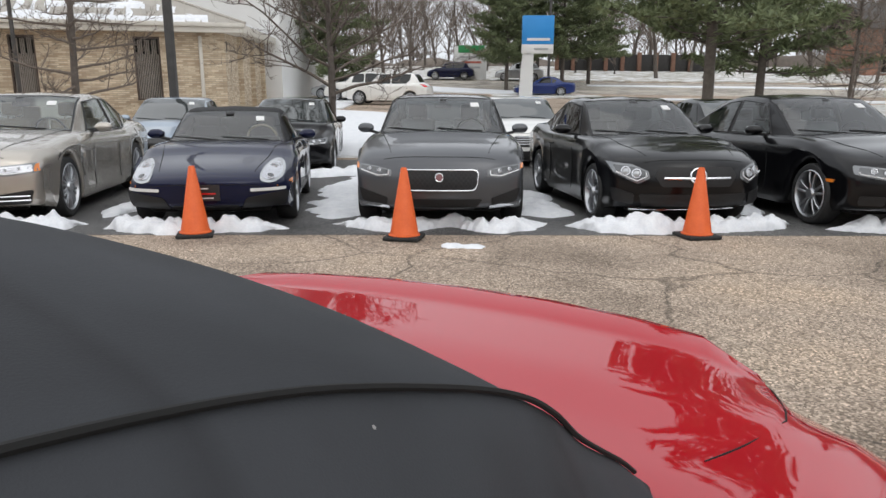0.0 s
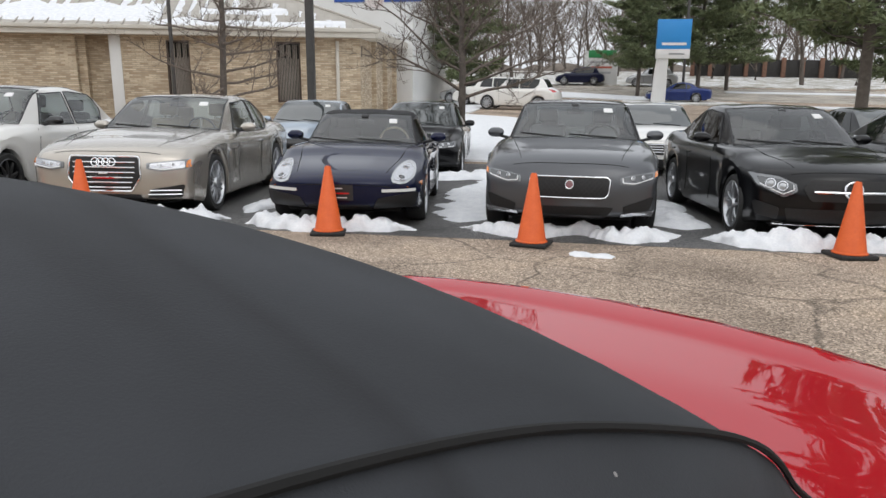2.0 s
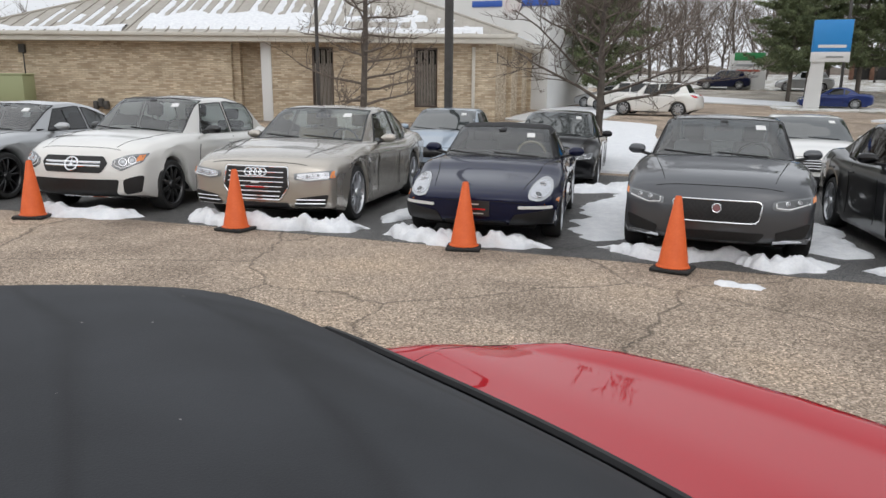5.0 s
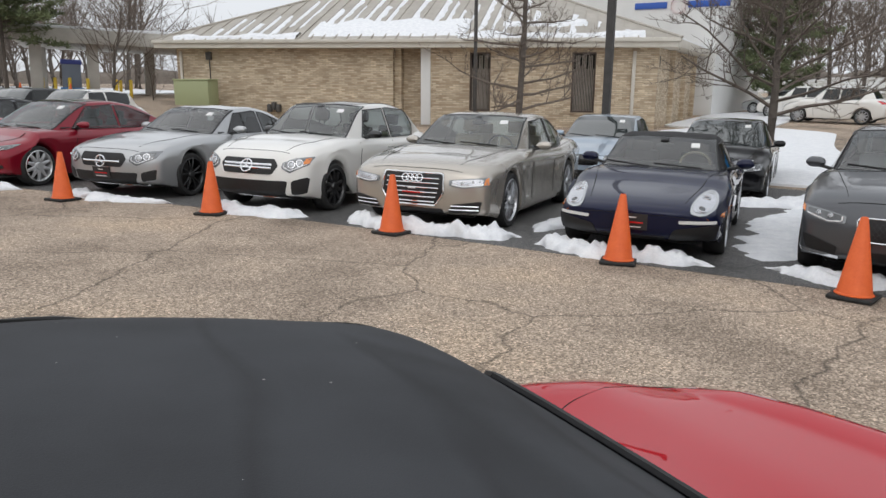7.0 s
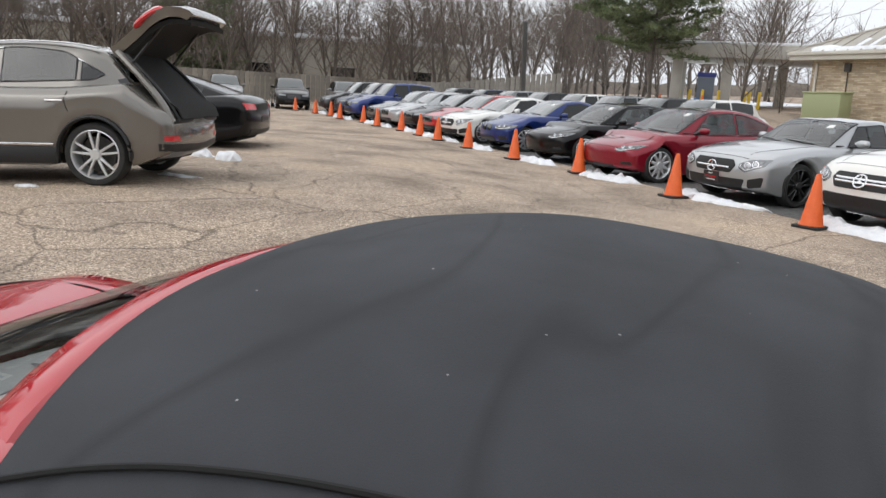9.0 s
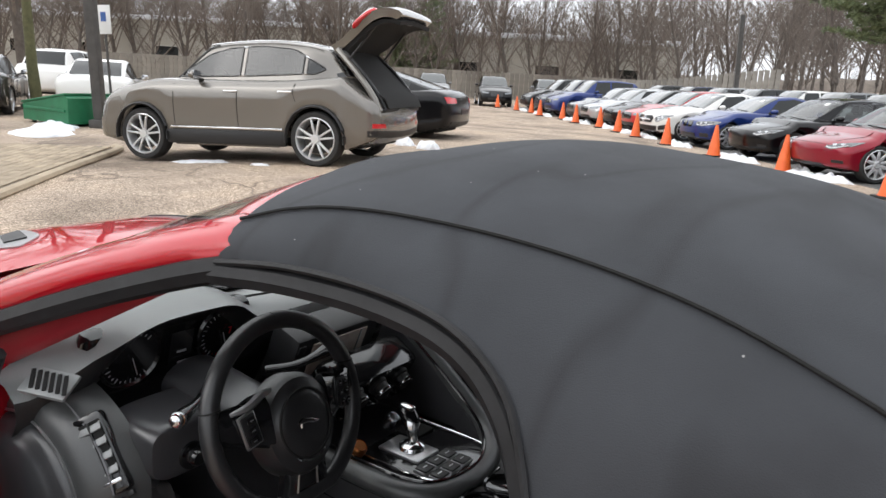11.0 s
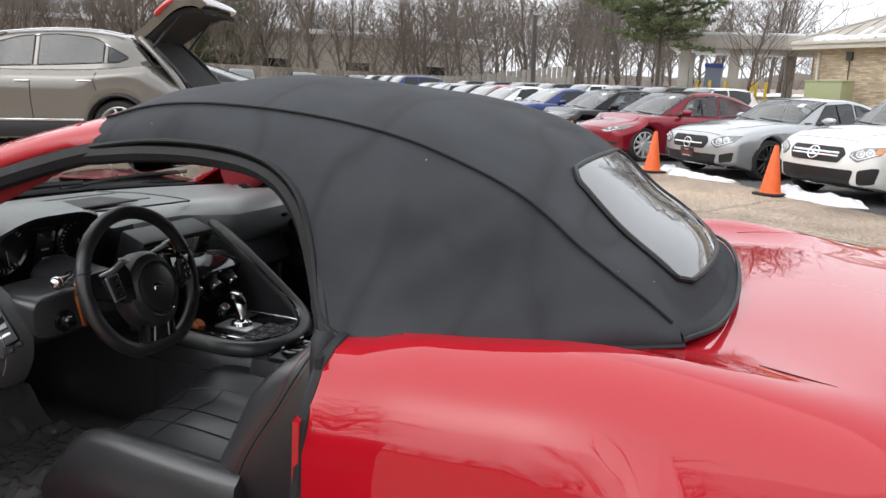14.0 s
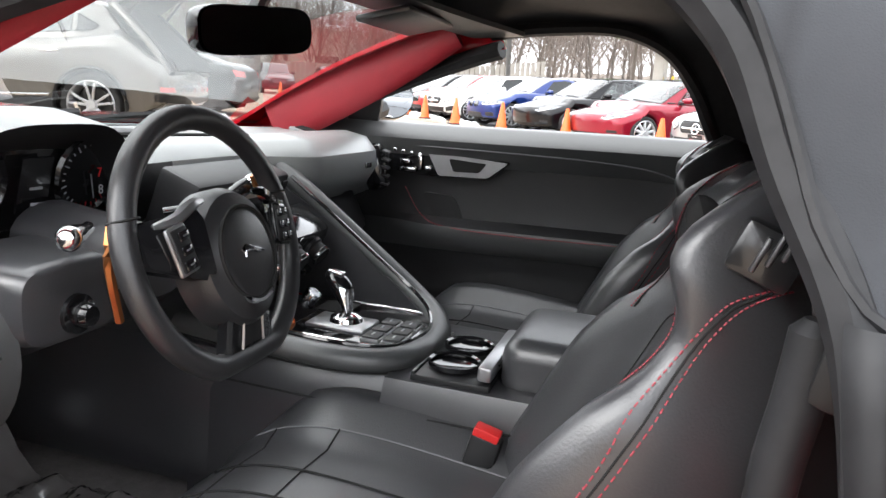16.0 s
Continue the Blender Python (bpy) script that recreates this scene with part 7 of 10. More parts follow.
FABRIC = cloth("soft_top_cloth", (0.033, 0.035, 0.039), (0.048, 0.051, 0.057))
LEATHER = matte("black_leather", (0.034, 0.034, 0.037), (0.050, 0.050, 0.054), 6, 0.33, bump=0.12, fine=350, spread=0.3, spec=0.9)
PAD = matte("soft_dash_skin", (0.050, 0.052, 0.053), (0.066, 0.068, 0.069), 6, 0.38, bump=0.1, fine=420, spread=0.3, spec=0.8)
# black dash skin coloured pale grey: windscreen sky light put into the base colour
DASH_LIT = matte("dash_skin_skylit", (0.21, 0.22, 0.22), (0.25, 0.26, 0.26), 6, 0.30, bump=0.1, fine=420, spread=0.3, spec=0.9)
CARPET = matte("black_carpet", (0.16, 0.148, 0.146), (0.24, 0.225, 0.222), 30, 0.95, bump=0.5, fine=300)
WHEEL_SKIN = matte("wheel_leather", (0.016, 0.016, 0.017), (0.026, 0.026, 0.028), 9, 0.34, bump=0.12, fine=380, spread=0.3, spec=0.8)
RUBBER = matte("door_seal_rubber", (0.014, 0.014, 0.015), (0.028, 0.028, 0.030), 12, 0.50, spec=0.28)
SATIN = matte("satin_aluminium", (0.38, 0.38, 0.39), (0.46, 0.46, 0.47), 20, 0.32, metal=0.9)
STITCH_RED = plain("red_thread", (0.26, 0.030, 0.045), 0.7)
RED_TRIM = matte("red_trim_skin", (0.30, 0.016, 0.026), (0.38, 0.022, 0.034), 8, 0.45, bump=0.1, fine=300)
STITCH_GREY = plain("grey_thread", (0.16, 0.16, 0.17), 0.7)
COPPER = plain("copper_trim", (0.55, 0.22, 0.08), 0.3, metal=0.9)
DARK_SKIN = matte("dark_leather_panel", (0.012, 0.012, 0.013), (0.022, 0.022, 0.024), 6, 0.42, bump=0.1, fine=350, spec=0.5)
FILM = plain("clear_floor_film", (0.15, 0.14, 0.138), 0.16, coat=1.0)
PANE = clear_glass("car_window_glass", (0.96, 0.98, 0.97), 0.03, 0.55)
TRIM = matte("cabin_trim", (0.032, 0.032, 0.035), (0.046, 0.046, 0.050), 8, 0.30, bump=0.06, fine=400, spec=0.9)
MIRROR = plain("mirror_glass", (0.85, 0.87, 0.88), 0.02, metal=1.0)
REAR_PANE = plain("rear_window_glass", (0.06, 0.062, 0.066), 0.03, spec=1.0)

hero = thing("convertible", HERO, "red convertible with a black cloth roof and open driver's door", "car")


def pipe(name, ctrl, r, mat, parent=None, n=24, sides=8, label="", squash=1.0):
    return part(name, tube(spline(ctrl, n), r, sides, True, squash), mat, parent or hero, label)


def flip(ctrl):
    return [(a, -b, c) for a, b, c in ctrl]


# soft top: three guide rails run back from the windscreen header
C_RAIL = [(-0.050, 0.000, 1.231), (-0.148, 0.000, 1.271), (-0.283, 0.000, 1.294), (-0.506, 0.000, 1.312), (-0.793, 0.000, 1.282), (-1.024, 0.000, 1.222), (-1.147, 0.000, 1.144), (-1.283, 0.000, 1.048), (-1.406, 0.000, 0.978), (-1.465, 0.000, 0.904)]
S_RAIL = [(-0.209, 0.610, 1.190), (-0.313, 0.598, 1.219), (-0.442, 0.581, 1.232), (-0.646, 0.566, 1.224), (-0.851, 0.570, 1.195), (-1.037, 0.596, 1.140), (-1.131, 0.605, 1.093), (-1.216, 0.605, 1.030), (-1.306, 0.609, 0.974), (-1.380, 0.609, 0.923)]
E_RAIL = [(-0.21, 0.655, 1.135), (-0.36, 0.668, 1.158), (-0.52, 0.676, 1.162), (-0.64, 0.684, 1.143), (-0.72, 0.695, 1.085), (-0.765, 0.72, 0.985), (-0.83, 0.768, 0.876), (-1.02, 0.768, 0.886), (-1.20, 0.726, 0.896), (-1.39, 0.615, 0.900)]
# the car leans a little: its far side stands higher by these lengths along the seam
FAR_LIFT = [(-1.380, 0.000), (-1.306, 0.006), (-1.216, 0.016), (-1.131, 0.027), (-1.037, 0.028), (-0.851, 0.009), (-0.646, 0.008), (-0.442, 0.013), (-0.313, 0.019), (-0.209, 0.021)]
NS = 54
cr, sr, er = spline(C_RAIL, NS), spline(S_RAIL, NS), spline(E_RAIL, NS)


def top_at(i, q):
    """A point of the roof skin: station i, q from 0 at the middle to 1 at the seam."""
    c, s = cr[i], sr[i]
    k = abs(q)
    sag = 0.006 * math.sin(i * 0.55) * (1 - k) * smoothstep(0, 8, i) * smoothstep(NS - 8, NS - 16, i)
    return Vector((c.x + (s.x - c.x) * k**2.0, s.y * q, c.z + (s.z - c.z) * k**3.0 + sag + (curve_at(FAR_LIFT, s.x) * k * k if q < 0 else 0)))


def far_edge(x, z):
    """How much higher the far side's window frame stands."""
    return (0.012 + 0.045 * smoothstep(-0.74, -0.55, x)) * smoothstep(0.90, 1.0, z)


rows = []
for i in range(NS + 1):
    left_side = []
    for j in range(1, 9):
        t = j / 8
        p = sr[i].lerp(er[i], t)
        fold = 0.0035 * math.sin(i * 0.9 + t * 2.0) * t * (1 - t) * 4 * smoothstep(18, 28, i)
        left_side.append(Vector((p.x, p.y + 0.014 * math.sin(math.pi * t) + fold, p.z)))
    mid = [top_at(i, q / 12) for q in range(12, -13, -1)]
    right_side = [Vector((p.x, -p.y, p.z + far_edge(p.x, p.z) * (j + 1) / 8 + curve_at(FAR_LIFT, p.x) * (7 - j) / 8)) for j, p in enumerate(left_side)]
    rows.append(list(reversed(left_side)) + mid + right_side)
roof_rows = rows
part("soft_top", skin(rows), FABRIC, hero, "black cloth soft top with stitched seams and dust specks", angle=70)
part("headliner", skin([[(p.x, p.y * 0.982, p.z - 0.016) for p in row] for row in rows]), RUBBER, hero, angle=70)
for sg, nm in ((1, "a"), (-1, "b")):
    pipe("roof_seam", [(p.x, sg * (p.y + 0.002), p.z + 0.003 + (curve_at(FAR_LIFT, p.x) if sg < 0 else 0)) for p in [sr[0]] + sr[1:-1:4]], 0.0028, M["under"], n=80, sides=6)
    pipe("roof_edge", [(p.x, sg * (p.y + 0.003), p.z + (far_edge(p.x, p.z) if sg < 0 else 0)) for p in er[::3]], 0.005, RUBBER, n=60, sides=6)
pipe("roof_welt", [(-1.385, 0.602, 0.904), (-1.440, 0.50, 0.910), (-1.474, 0.3, 0.915), (-1.486, 0, 0.918), (-1.474, -0.3, 0.915), (-1.440, -0.50, 0.910), (-1.385, -0.602, 0.904)], 0.005, RUBBER, n=60)
# rear hem: cloth between the last roof station and the welt
hem = []
for q in range(-14, 15):
    a = q / 14
    e = spline([(-1.385, 0.602, 0.898), (-1.455, 0.42, 0.906), (-1.484, 0, 0.910), (-1.455, -0.42, 0.906), (-1.385, -0.602, 0.898)], 28)[14 - q]
    s0 = top_at(NS, a)
    hem.append([s0, s0.lerp(e, 0.5) + Vector((-0.004, 0, 0.002)), e])
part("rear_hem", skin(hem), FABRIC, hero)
# rear window, a rounded pane let into the cloth
pane = []
for a in range(13):
    row = []
    for b in range(17):
        y, x = a / 6 - 1, b / 8 - 1
        lim = (1 - abs(y) ** 5) ** 0.2 if abs(y) < 1 else 0.0
        half = (0.70 + 0.06 * y) * (0.86 + 0.14 * lim)
        f = NS * (0.66 + 0.262 * (a / 12))
        i0 = min(NS - 1, int(f))
        p = top_at(i0, x * half).lerp(top_at(i0 + 1, x * half), f - i0)
        row.append(p + Vector((-0.55, 0, 0.83)) * 0.006)
    pane.append(row)
part("rear_window", solid(skin(pane), 0.004), REAR_PANE, hero, "glass rear window reflecting the sky", angle=60)
rim = [pane[0][b] for b in range(17)] + [pane[a][16] for a in range(1, 13)] + [pane[12][b] for b in range(15, -1, -1)] + [pane[a][0] for a in range(11, 0, -1)]
part("window_seal", tube(rim + [rim[0]], 0.006, 6, False), RUBBER, hero)


# rear body with haunches and deck
def rear_section(u, sg=1):
    far, u_real = (1 if sg < 0 else 0), u
    u = u - 0.125 * smoothstep(-1.6, -2.3, u)
    k = smoothstep(-0.86, -1.62, u) * (1 - smoothstep(-1.75, -2.40, u) * 0.55)
    zc = curve_at([(-2.46, 0.30), (-2.44, 0.50), (-2.39, 0.70), (-2.30, 0.83), (-2.20, 0.890), (-2.12, 0.920), (-2.0, 0.902), (-1.70, 0.900), (-1.46, 0.902), (-1.20, 0.880), (-0.86, 0.860)], u) + 0.012 * smoothstep(-1.52, -1.75, u)
    w = curve_at([(-2.46, 0.60), (-2.40, 0.72), (-2.25, 0.83), (-2.0, 0.915), (-1.65, 0.962), (-1.3, 0.952), (-0.86, 0.925)], u) - 0.03 * far * smoothstep(-0.9, -1.3, u)
    vb = curve_at([(-2.46, 0.35), (-2.30, 0.56), (-2.12, 0.70), (-1.8, 0.755), (-1.45, 0.765), (-1.02, 0.772), (-0.86, 0.778)], u)
    zb = curve_at([(-2.46, 0.29), (-2.39, 0.66), (-2.25, 0.80), (-2.10, 0.832), (-1.9, 0.850), (-1.60, 0.874), (-1.30, 0.895), (-1.02, 0.890), (-0.86, 0.878)], u) + 0.018 * smoothstep(-0.88, -1.0, u) + 0.040 * far * smoothstep(-1.2, -1.55, u) + 0.024 * (1 - far) * smoothstep(-1.0, -1.3, u) * smoothstep(-2.0, -1.6, u)
    lo = 0.20 + 0.12 * smoothstep(-2.0, -2.46, u)
    d = abs(u + 1.57)
    arch = 0.345 + math.sqrt(max(0, 0.385**2 - d * d)) if d < 0.385 else 0
    lo = min(max(lo, arch), zb - 0.14)
    zs = lo + (zb - lo) * 0.55
    return [(0.0, zc), (0.22, zc - 0.001), (0.42, zc - 0.004), (min(0.58, vb * 0.8), zc - 0.009), (vb - 0.045, (zc + zb) / 2 - 0.006), (vb, zb - 0.004 - 0.006 * k), (vb + (w - vb) * 0.28, zb - 0.012 - 0.006 * k),
            (vb + (w - vb) * 0.54, zb - 0.034 - 0.008 * k), (vb + (w - vb) * 0.78, zb - 0.080), (vb + (w - vb) * 0.94, zb - 0.15), (w * 1.0, zs - 0.04), (w * 0.985, lo + 0.10), (w * 0.97, lo + 0.02), (w * 0.86, lo)]


us = sorted({round(x, 3) for x in [-2.46, -2.45, -2.42, -2.38, -2.33, -2.28, -2.23, -2.19, -2.155, -2.13, -2.10, -2.05] + [-0.86 - 1.16 * i / 22 for i in range(23)] + [-1.57 + 0.385 * math.cos(math.pi * k / 12) for k in range(13)]})
rows = []
for u in us:
    h, far_h = rear_section(u), rear_section(u, -1)
    bow = lambda v: 0.42 * smoothstep(-1.6, -2.4, u) * (abs(v) / 0.9) ** 2.2
    rows.append([(u + bow(v), v, z) for v, z in reversed(h)] + [(u + bow(v), -v, z) for v, z in far_h[1:]])
part("rear_body", skin(rows), RED, hero, angle=60)
for sg in (1, -1):
    def on_deck(u, v):
        h = rear_section(u, sg)
        for (a, za), (b, zb) in zip(h, h[1:]):
            if a <= v <= b:
                return za + (zb - za) * (v - a) / max(1e-6, b - a)
        return h[-1][1]
    lid = [(-1.70, 0.73), (-1.75, 0.725), (-1.8, 0.72), (-1.98, 0.685), (-2.08, 0.62)]
    pipe("boot_seam", [(u + 0.42 * smoothstep(-1.6, -2.4, u) * (v / 0.9) ** 2.2, sg * v, on_deck(u, v) - 0.0004) for u, v in lid], 0.0016, M["under"], sides=5)
    def deck_point(u, v, up):
        return (u + 0.42 * smoothstep(-1.6, -2.4, u) * (v / 0.9) ** 2.2, sg * v, on_deck(u, v) + up)
    pipe("boot_lip", [deck_point(-2.16, v, -0.002) for v in (0.0, 0.15, 0.3, 0.45, 0.56)], 0.008, RED, n=24, squash=0.6)
    pipe("deck_seam", [deck_point(u, v, -0.0004) for u, v in ((-1.50, 0.66), (-1.58, 0.70), (-1.70, 0.73))], 0.0016, M["under"], sides=5)
    pipe("tail_lamp", [deck_point(-2.20, 0.66, -0.04), deck_point(-2.14, 0.74, -0.04), deck_point(-2.05, 0.82, -0.05)], [0.006] + [0.014] * 8 + [0.006], M["red_lens"], n=9, sides=8, squash=0.6)
    # thin pale strip along the middle of the boot lip
    pipe("lip_strip", [deck_point(-2.155, v, 0.004) for v in (0.0, 0.12, 0.22)], 0.005, M["lamp"], n=12, squash=0.5, label="thin pale strip along the boot lip")
# tail fill and underbody
part("underbody", box((-0.25, 0, 0.135), (3.9, 1.55, 0.08), bevel=0.03), M["under"], hero)


# bonnet and front wings
def front_section(u):
    zc = curve_at([(0.66, 0.900), (0.84, 0.908), (0.92, 0.914), (1.15, 0.902), (1.4, 0.858), (1.62, 0.782), (1.80, 0.69), (1.93, 0.57), (1.99, 0.42)], u)
    w = curve_at([(0.66, 0.90), (1.05, 0.945), (1.4, 0.92), (1.7, 0.82), (1.88, 0.66), (1.99, 0.42)], u)
    ze = curve_at([(0.66, 0.845), (0.84, 0.856), (1.05, 0.858), (1.35, 0.805), (1.6, 0.72), (1.8, 0.63), (1.93, 0.52), (1.99, 0.40)], u)
    lo = 0.22
    d = abs(u - 1.05)
    arch = 0.34 + math.sqrt(max(0, 0.375**2 - d * d)) if d < 0.375 else 0
    lo = min(max(lo, arch), ze - 0.10)
    ridge = 0.012 * smoothstep(1.9, 1.4, u)
    return [(0.0, zc + 0.004), (0.14, zc + 0.006), (0.24, zc - 0.002), (0.34, zc - 0.014), (w * 0.58, zc - 0.028), (w * 0.74, ze + 0.018 + ridge), (w * 0.86, ze + 0.012 + ridge), (w * 0.94, ze - 0.018), (w * 0.985, ze - 0.07), (w, lo + (ze - lo) * 0.5), (w * 0.985, lo + 0.06), (w * 0.97, lo)]


us = sorted({round(x, 3) for x in [0.44 + 0.48 * i / 6 for i in range(7)] + [0.92 + 1.0 * i / 24 for i in range(25)] + [1.94, 1.96, 1.975, 1.985, 1.99] + [1.05 + 0.375 * math.cos(math.pi * k / 12) for k in range(13)]})
hood_rows, rows_l, rows_r = [], [], []
for u in us:
    h = front_section(u)
    full = [(u, v, z) for v, z in reversed(h)] + [(u, -v, z) for v, z in h[1:]]
    if u >= 0.839:
        hood_rows.append(full)
    if u <= 0.841:
        rows_l.append(full[:7])
        rows_r.append(full[-7:])
part("bonnet", skin(hood_rows), RED, hero, angle=60)
part("front_wing", skin(rows_l), RED, hero)
part("front_wing", skin(rows_r), RED, hero)
part("nose_fill", box((1.55, 0, 0.36), (0.75, 1.2, 0.28), bevel=0.05), M["under"], hero)
for sg in (1, -1):
    vent = [(1.30, 0.20), (1.24, 0.33), (1.06, 0.40), (1.02, 0.34), (1.10, 0.24)]

    def on_hood(a, b):
        h = front_section(a)
        v = abs(b)
        for (p, zp), (q, zq) in zip(h, h[1:]):
            if p <= v <= q:
                return Vector((a, b, zp + (zq - zp) * (v - p) / max(1e-6, q - p))), Vector((0, 0, 1))
        return Vector((a, b, 0.8)), Vector((0, 0, 1))
    part("bonnet_vent", poly_patch(rounded([(a, sg * b) for a, b in (vent if sg > 0 else vent[::-1])], 0.25), on_hood, 0.06, lift=0.004), SATIN, hero, "satin vent surround")
    slot = [(1.27, 0.225), (1.22, 0.30), (1.10, 0.345), (1.10, 0.28)]
    part("vent_slot", poly_patch([(a, sg * b) for a, b in (slot if sg > 0 else slot[::-1])], on_hood, 0.06, lift=0.008), M["black"], hero)
    pipe("bonnet_seam", [*[tuple(on_hood(a, sg * b)[0] + Vector((0, 0, -0.001))) for a, b in ((0.86, 0.66), (1.0, 0.68), (1.2, 0.685), (1.45, 0.66), (1.7, 0.55))]], 0.004, M["under"], sides=5)
    part("headlamp", box((1.72, sg * 0.66, 0.62), (0.34, 0.12, 0.12), Matrix.Rotation(radians(-sg * 38), 4, "Z"), 0.04), M["lamp_dark"], hero)
# cowl tray and gap behind the bonnet
cowl_rows = []
for i in range(13):
    v = 0.80 - 1.60 * i / 12
    back = 0.80 - 0.24 * (abs(v) / 0.75) ** 2
    cowl_rows.append([(0.850, v, 0.880 - 0.03 * abs(v)), (0.842, v, 0.850), (back + 0.022, v, 0.855), (back - 0.01, v, 0.876)])
part("cowl_tray", solid(skin(cowl_rows), 0.01), M["black"], hero, angle=30)
for y0 in (0.35, -0.2):
    pipe("wiper", [(0.815, y0, 0.872), (0.77, y0 - 0.25, 0.895), (0.68, y0 - 0.52, 0.91)], 0.009, M["black"], sides=5)

# windscreen and its frame
def screen_top(v):
    return Vector((0.005 - 0.14 * v * v, 0.60 * v, 1.222 - (0.048 if v > 0 else 0.022) * v * v))


glass_rows = []
for i in range(17):
    v = -1 + i / 8
    b = Vector((0.80 - 0.24 * v * v, 0.745 * v, 0.880))
    t = screen_top(v)
    glass_rows.append([b.lerp(t, j / 8) + Vector((0.02, 0, 0.012)) * math.sin(math.pi * j / 8) for j in range(9)])
ws = part("windscreen", skin(glass_rows), PANE, hero, "clear raked windscreen", angle=60)
ws.visible_shadow = False
for sg in (1, -1):
    outer = [(0.70, sg * 0.815, 0.838), (0.50, sg * 0.775, 0.905), (0.30, sg * 0.742, 0.985), (0.08, sg * 0.705, 1.070), (-0.10, sg * 0.672, 1.132), (-0.20, sg * 0.645, 1.160)]
    outer = [(x, y, z + 0.006 * i / 5) for i, (x, y, z) in enumerate(outer)]
    pillar_rows = []
    for i, o in enumerate(spline(outer, 24)):
        f = i / 24
        g = Vector((0.80 - 0.24 * 0.92**2, sg * 0.745 * 0.92, 0.880)).lerp(screen_top(sg * 0.92), f) + Vector((0.02, 0, 0.012)) * math.sin(math.pi * f) + Vector((-0.002 - 0.035 * f**6, 0, 0.006))
        o = o + Vector((-0.03 * f**6, 0, 0))
        m1 = g.lerp(o, 0.42) + Vector((0.010, 0, 0.016 - 0.006 * f))
        m2 = g.lerp(o, 0.80) + Vector((0.004, sg * 0.004, 0.012 - 0.004 * f))
        pillar_rows.append([g + Vector((0, 0, -0.012)), g, m1, m2, o + Vector((0, sg * 0.006, -0.004)), o + Vector((-0.008, sg * 0.004, -0.024)), o + Vector((-0.02, -sg * 0.02, -0.032))])
    for step in ((1, 2) if sg > 0 else ()):
        pillar_rows.append([p + Vector((-0.035 * step, -sg * 0.004 * step, 0.003 - 0.007 * step)) for p in pillar_rows[24]])
    part("windscreen_pillar", skin(pillar_rows), RED, hero, "red painted windscreen pillar", angle=60)
    pipe("pillar_seal", [(x - 0.035, y - sg * 0.012, z - 0.034) for x, y, z in outer], 0.024, RUBBER, n=30, sides=8)
    trim_rows = []
    for i in range(13):
        c = Vector((0.40, sg * 0.700, 0.865)).lerp(Vector((-0.15, sg * 0.605, 1.145)), i / 12) if sg > 0 else Vector((0.45, -0.690, 0.890)).lerp(Vector((-0.115, -0.618, 1.168)), i / 12)
        ring_pts = []
        for k in range(12):
            a = math.tau * k / 12
            ring_pts.append(c + Vector((0.495, 0, 0.869)) * ((0.050 - 0.012 * i / 12 if sg > 0 else 0.072 - 0.032 * (i / 12) ** 3) * math.cos(a)) + Vector((0, -sg * 0.022 * math.sin(a), 0)))
        trim_rows.append(ring_pts)
    part("pillar_trim", skin(trim_rows, close_v=True, caps=True), RED_TRIM, hero, "red trimmed inner pillar")
header_line = [tuple(screen_top(1 - i / 8)) for i in range(17)]
head_rows = []
for x, y, z in header_line:
    drop = 0.012 * smoothstep(0.50, 0.62, abs(y))
    head_rows.append([(x + 0.010, y, z - 0.014 - drop), (x + 0.002, y, z - 0.001 - drop), (x - 0.025, y * 1.01, z + 0.006 - drop), (x - 0.05, y * 1.01, z + 0.009 - drop), (x - 0.065, y * 1.01, z - drop), (x - 0.06, y * 1.01, z - 0.02 - drop), (x - 0.01, y, z - 0.03 - drop)])
part("windscreen_header", skin(head_rows, close_v=True, caps=True), RED, hero, "red windscreen header rail")
part("header_lining", solid(skin([[(x - 0.03, y, z - 0.034), (x - 0.16, y * 1.02, z - 0.024)] for x, y, z in header_line]), 0.012), PAD, hero)
for y0 in (0.33, -0.33):
    part("sun_visor", box((-0.10, y0 * 0.9, 1.158), (0.12, 0.30, 0.014), Matrix.Rotation(radians(12), 4, "Y"), 0.006), PAD, hero)

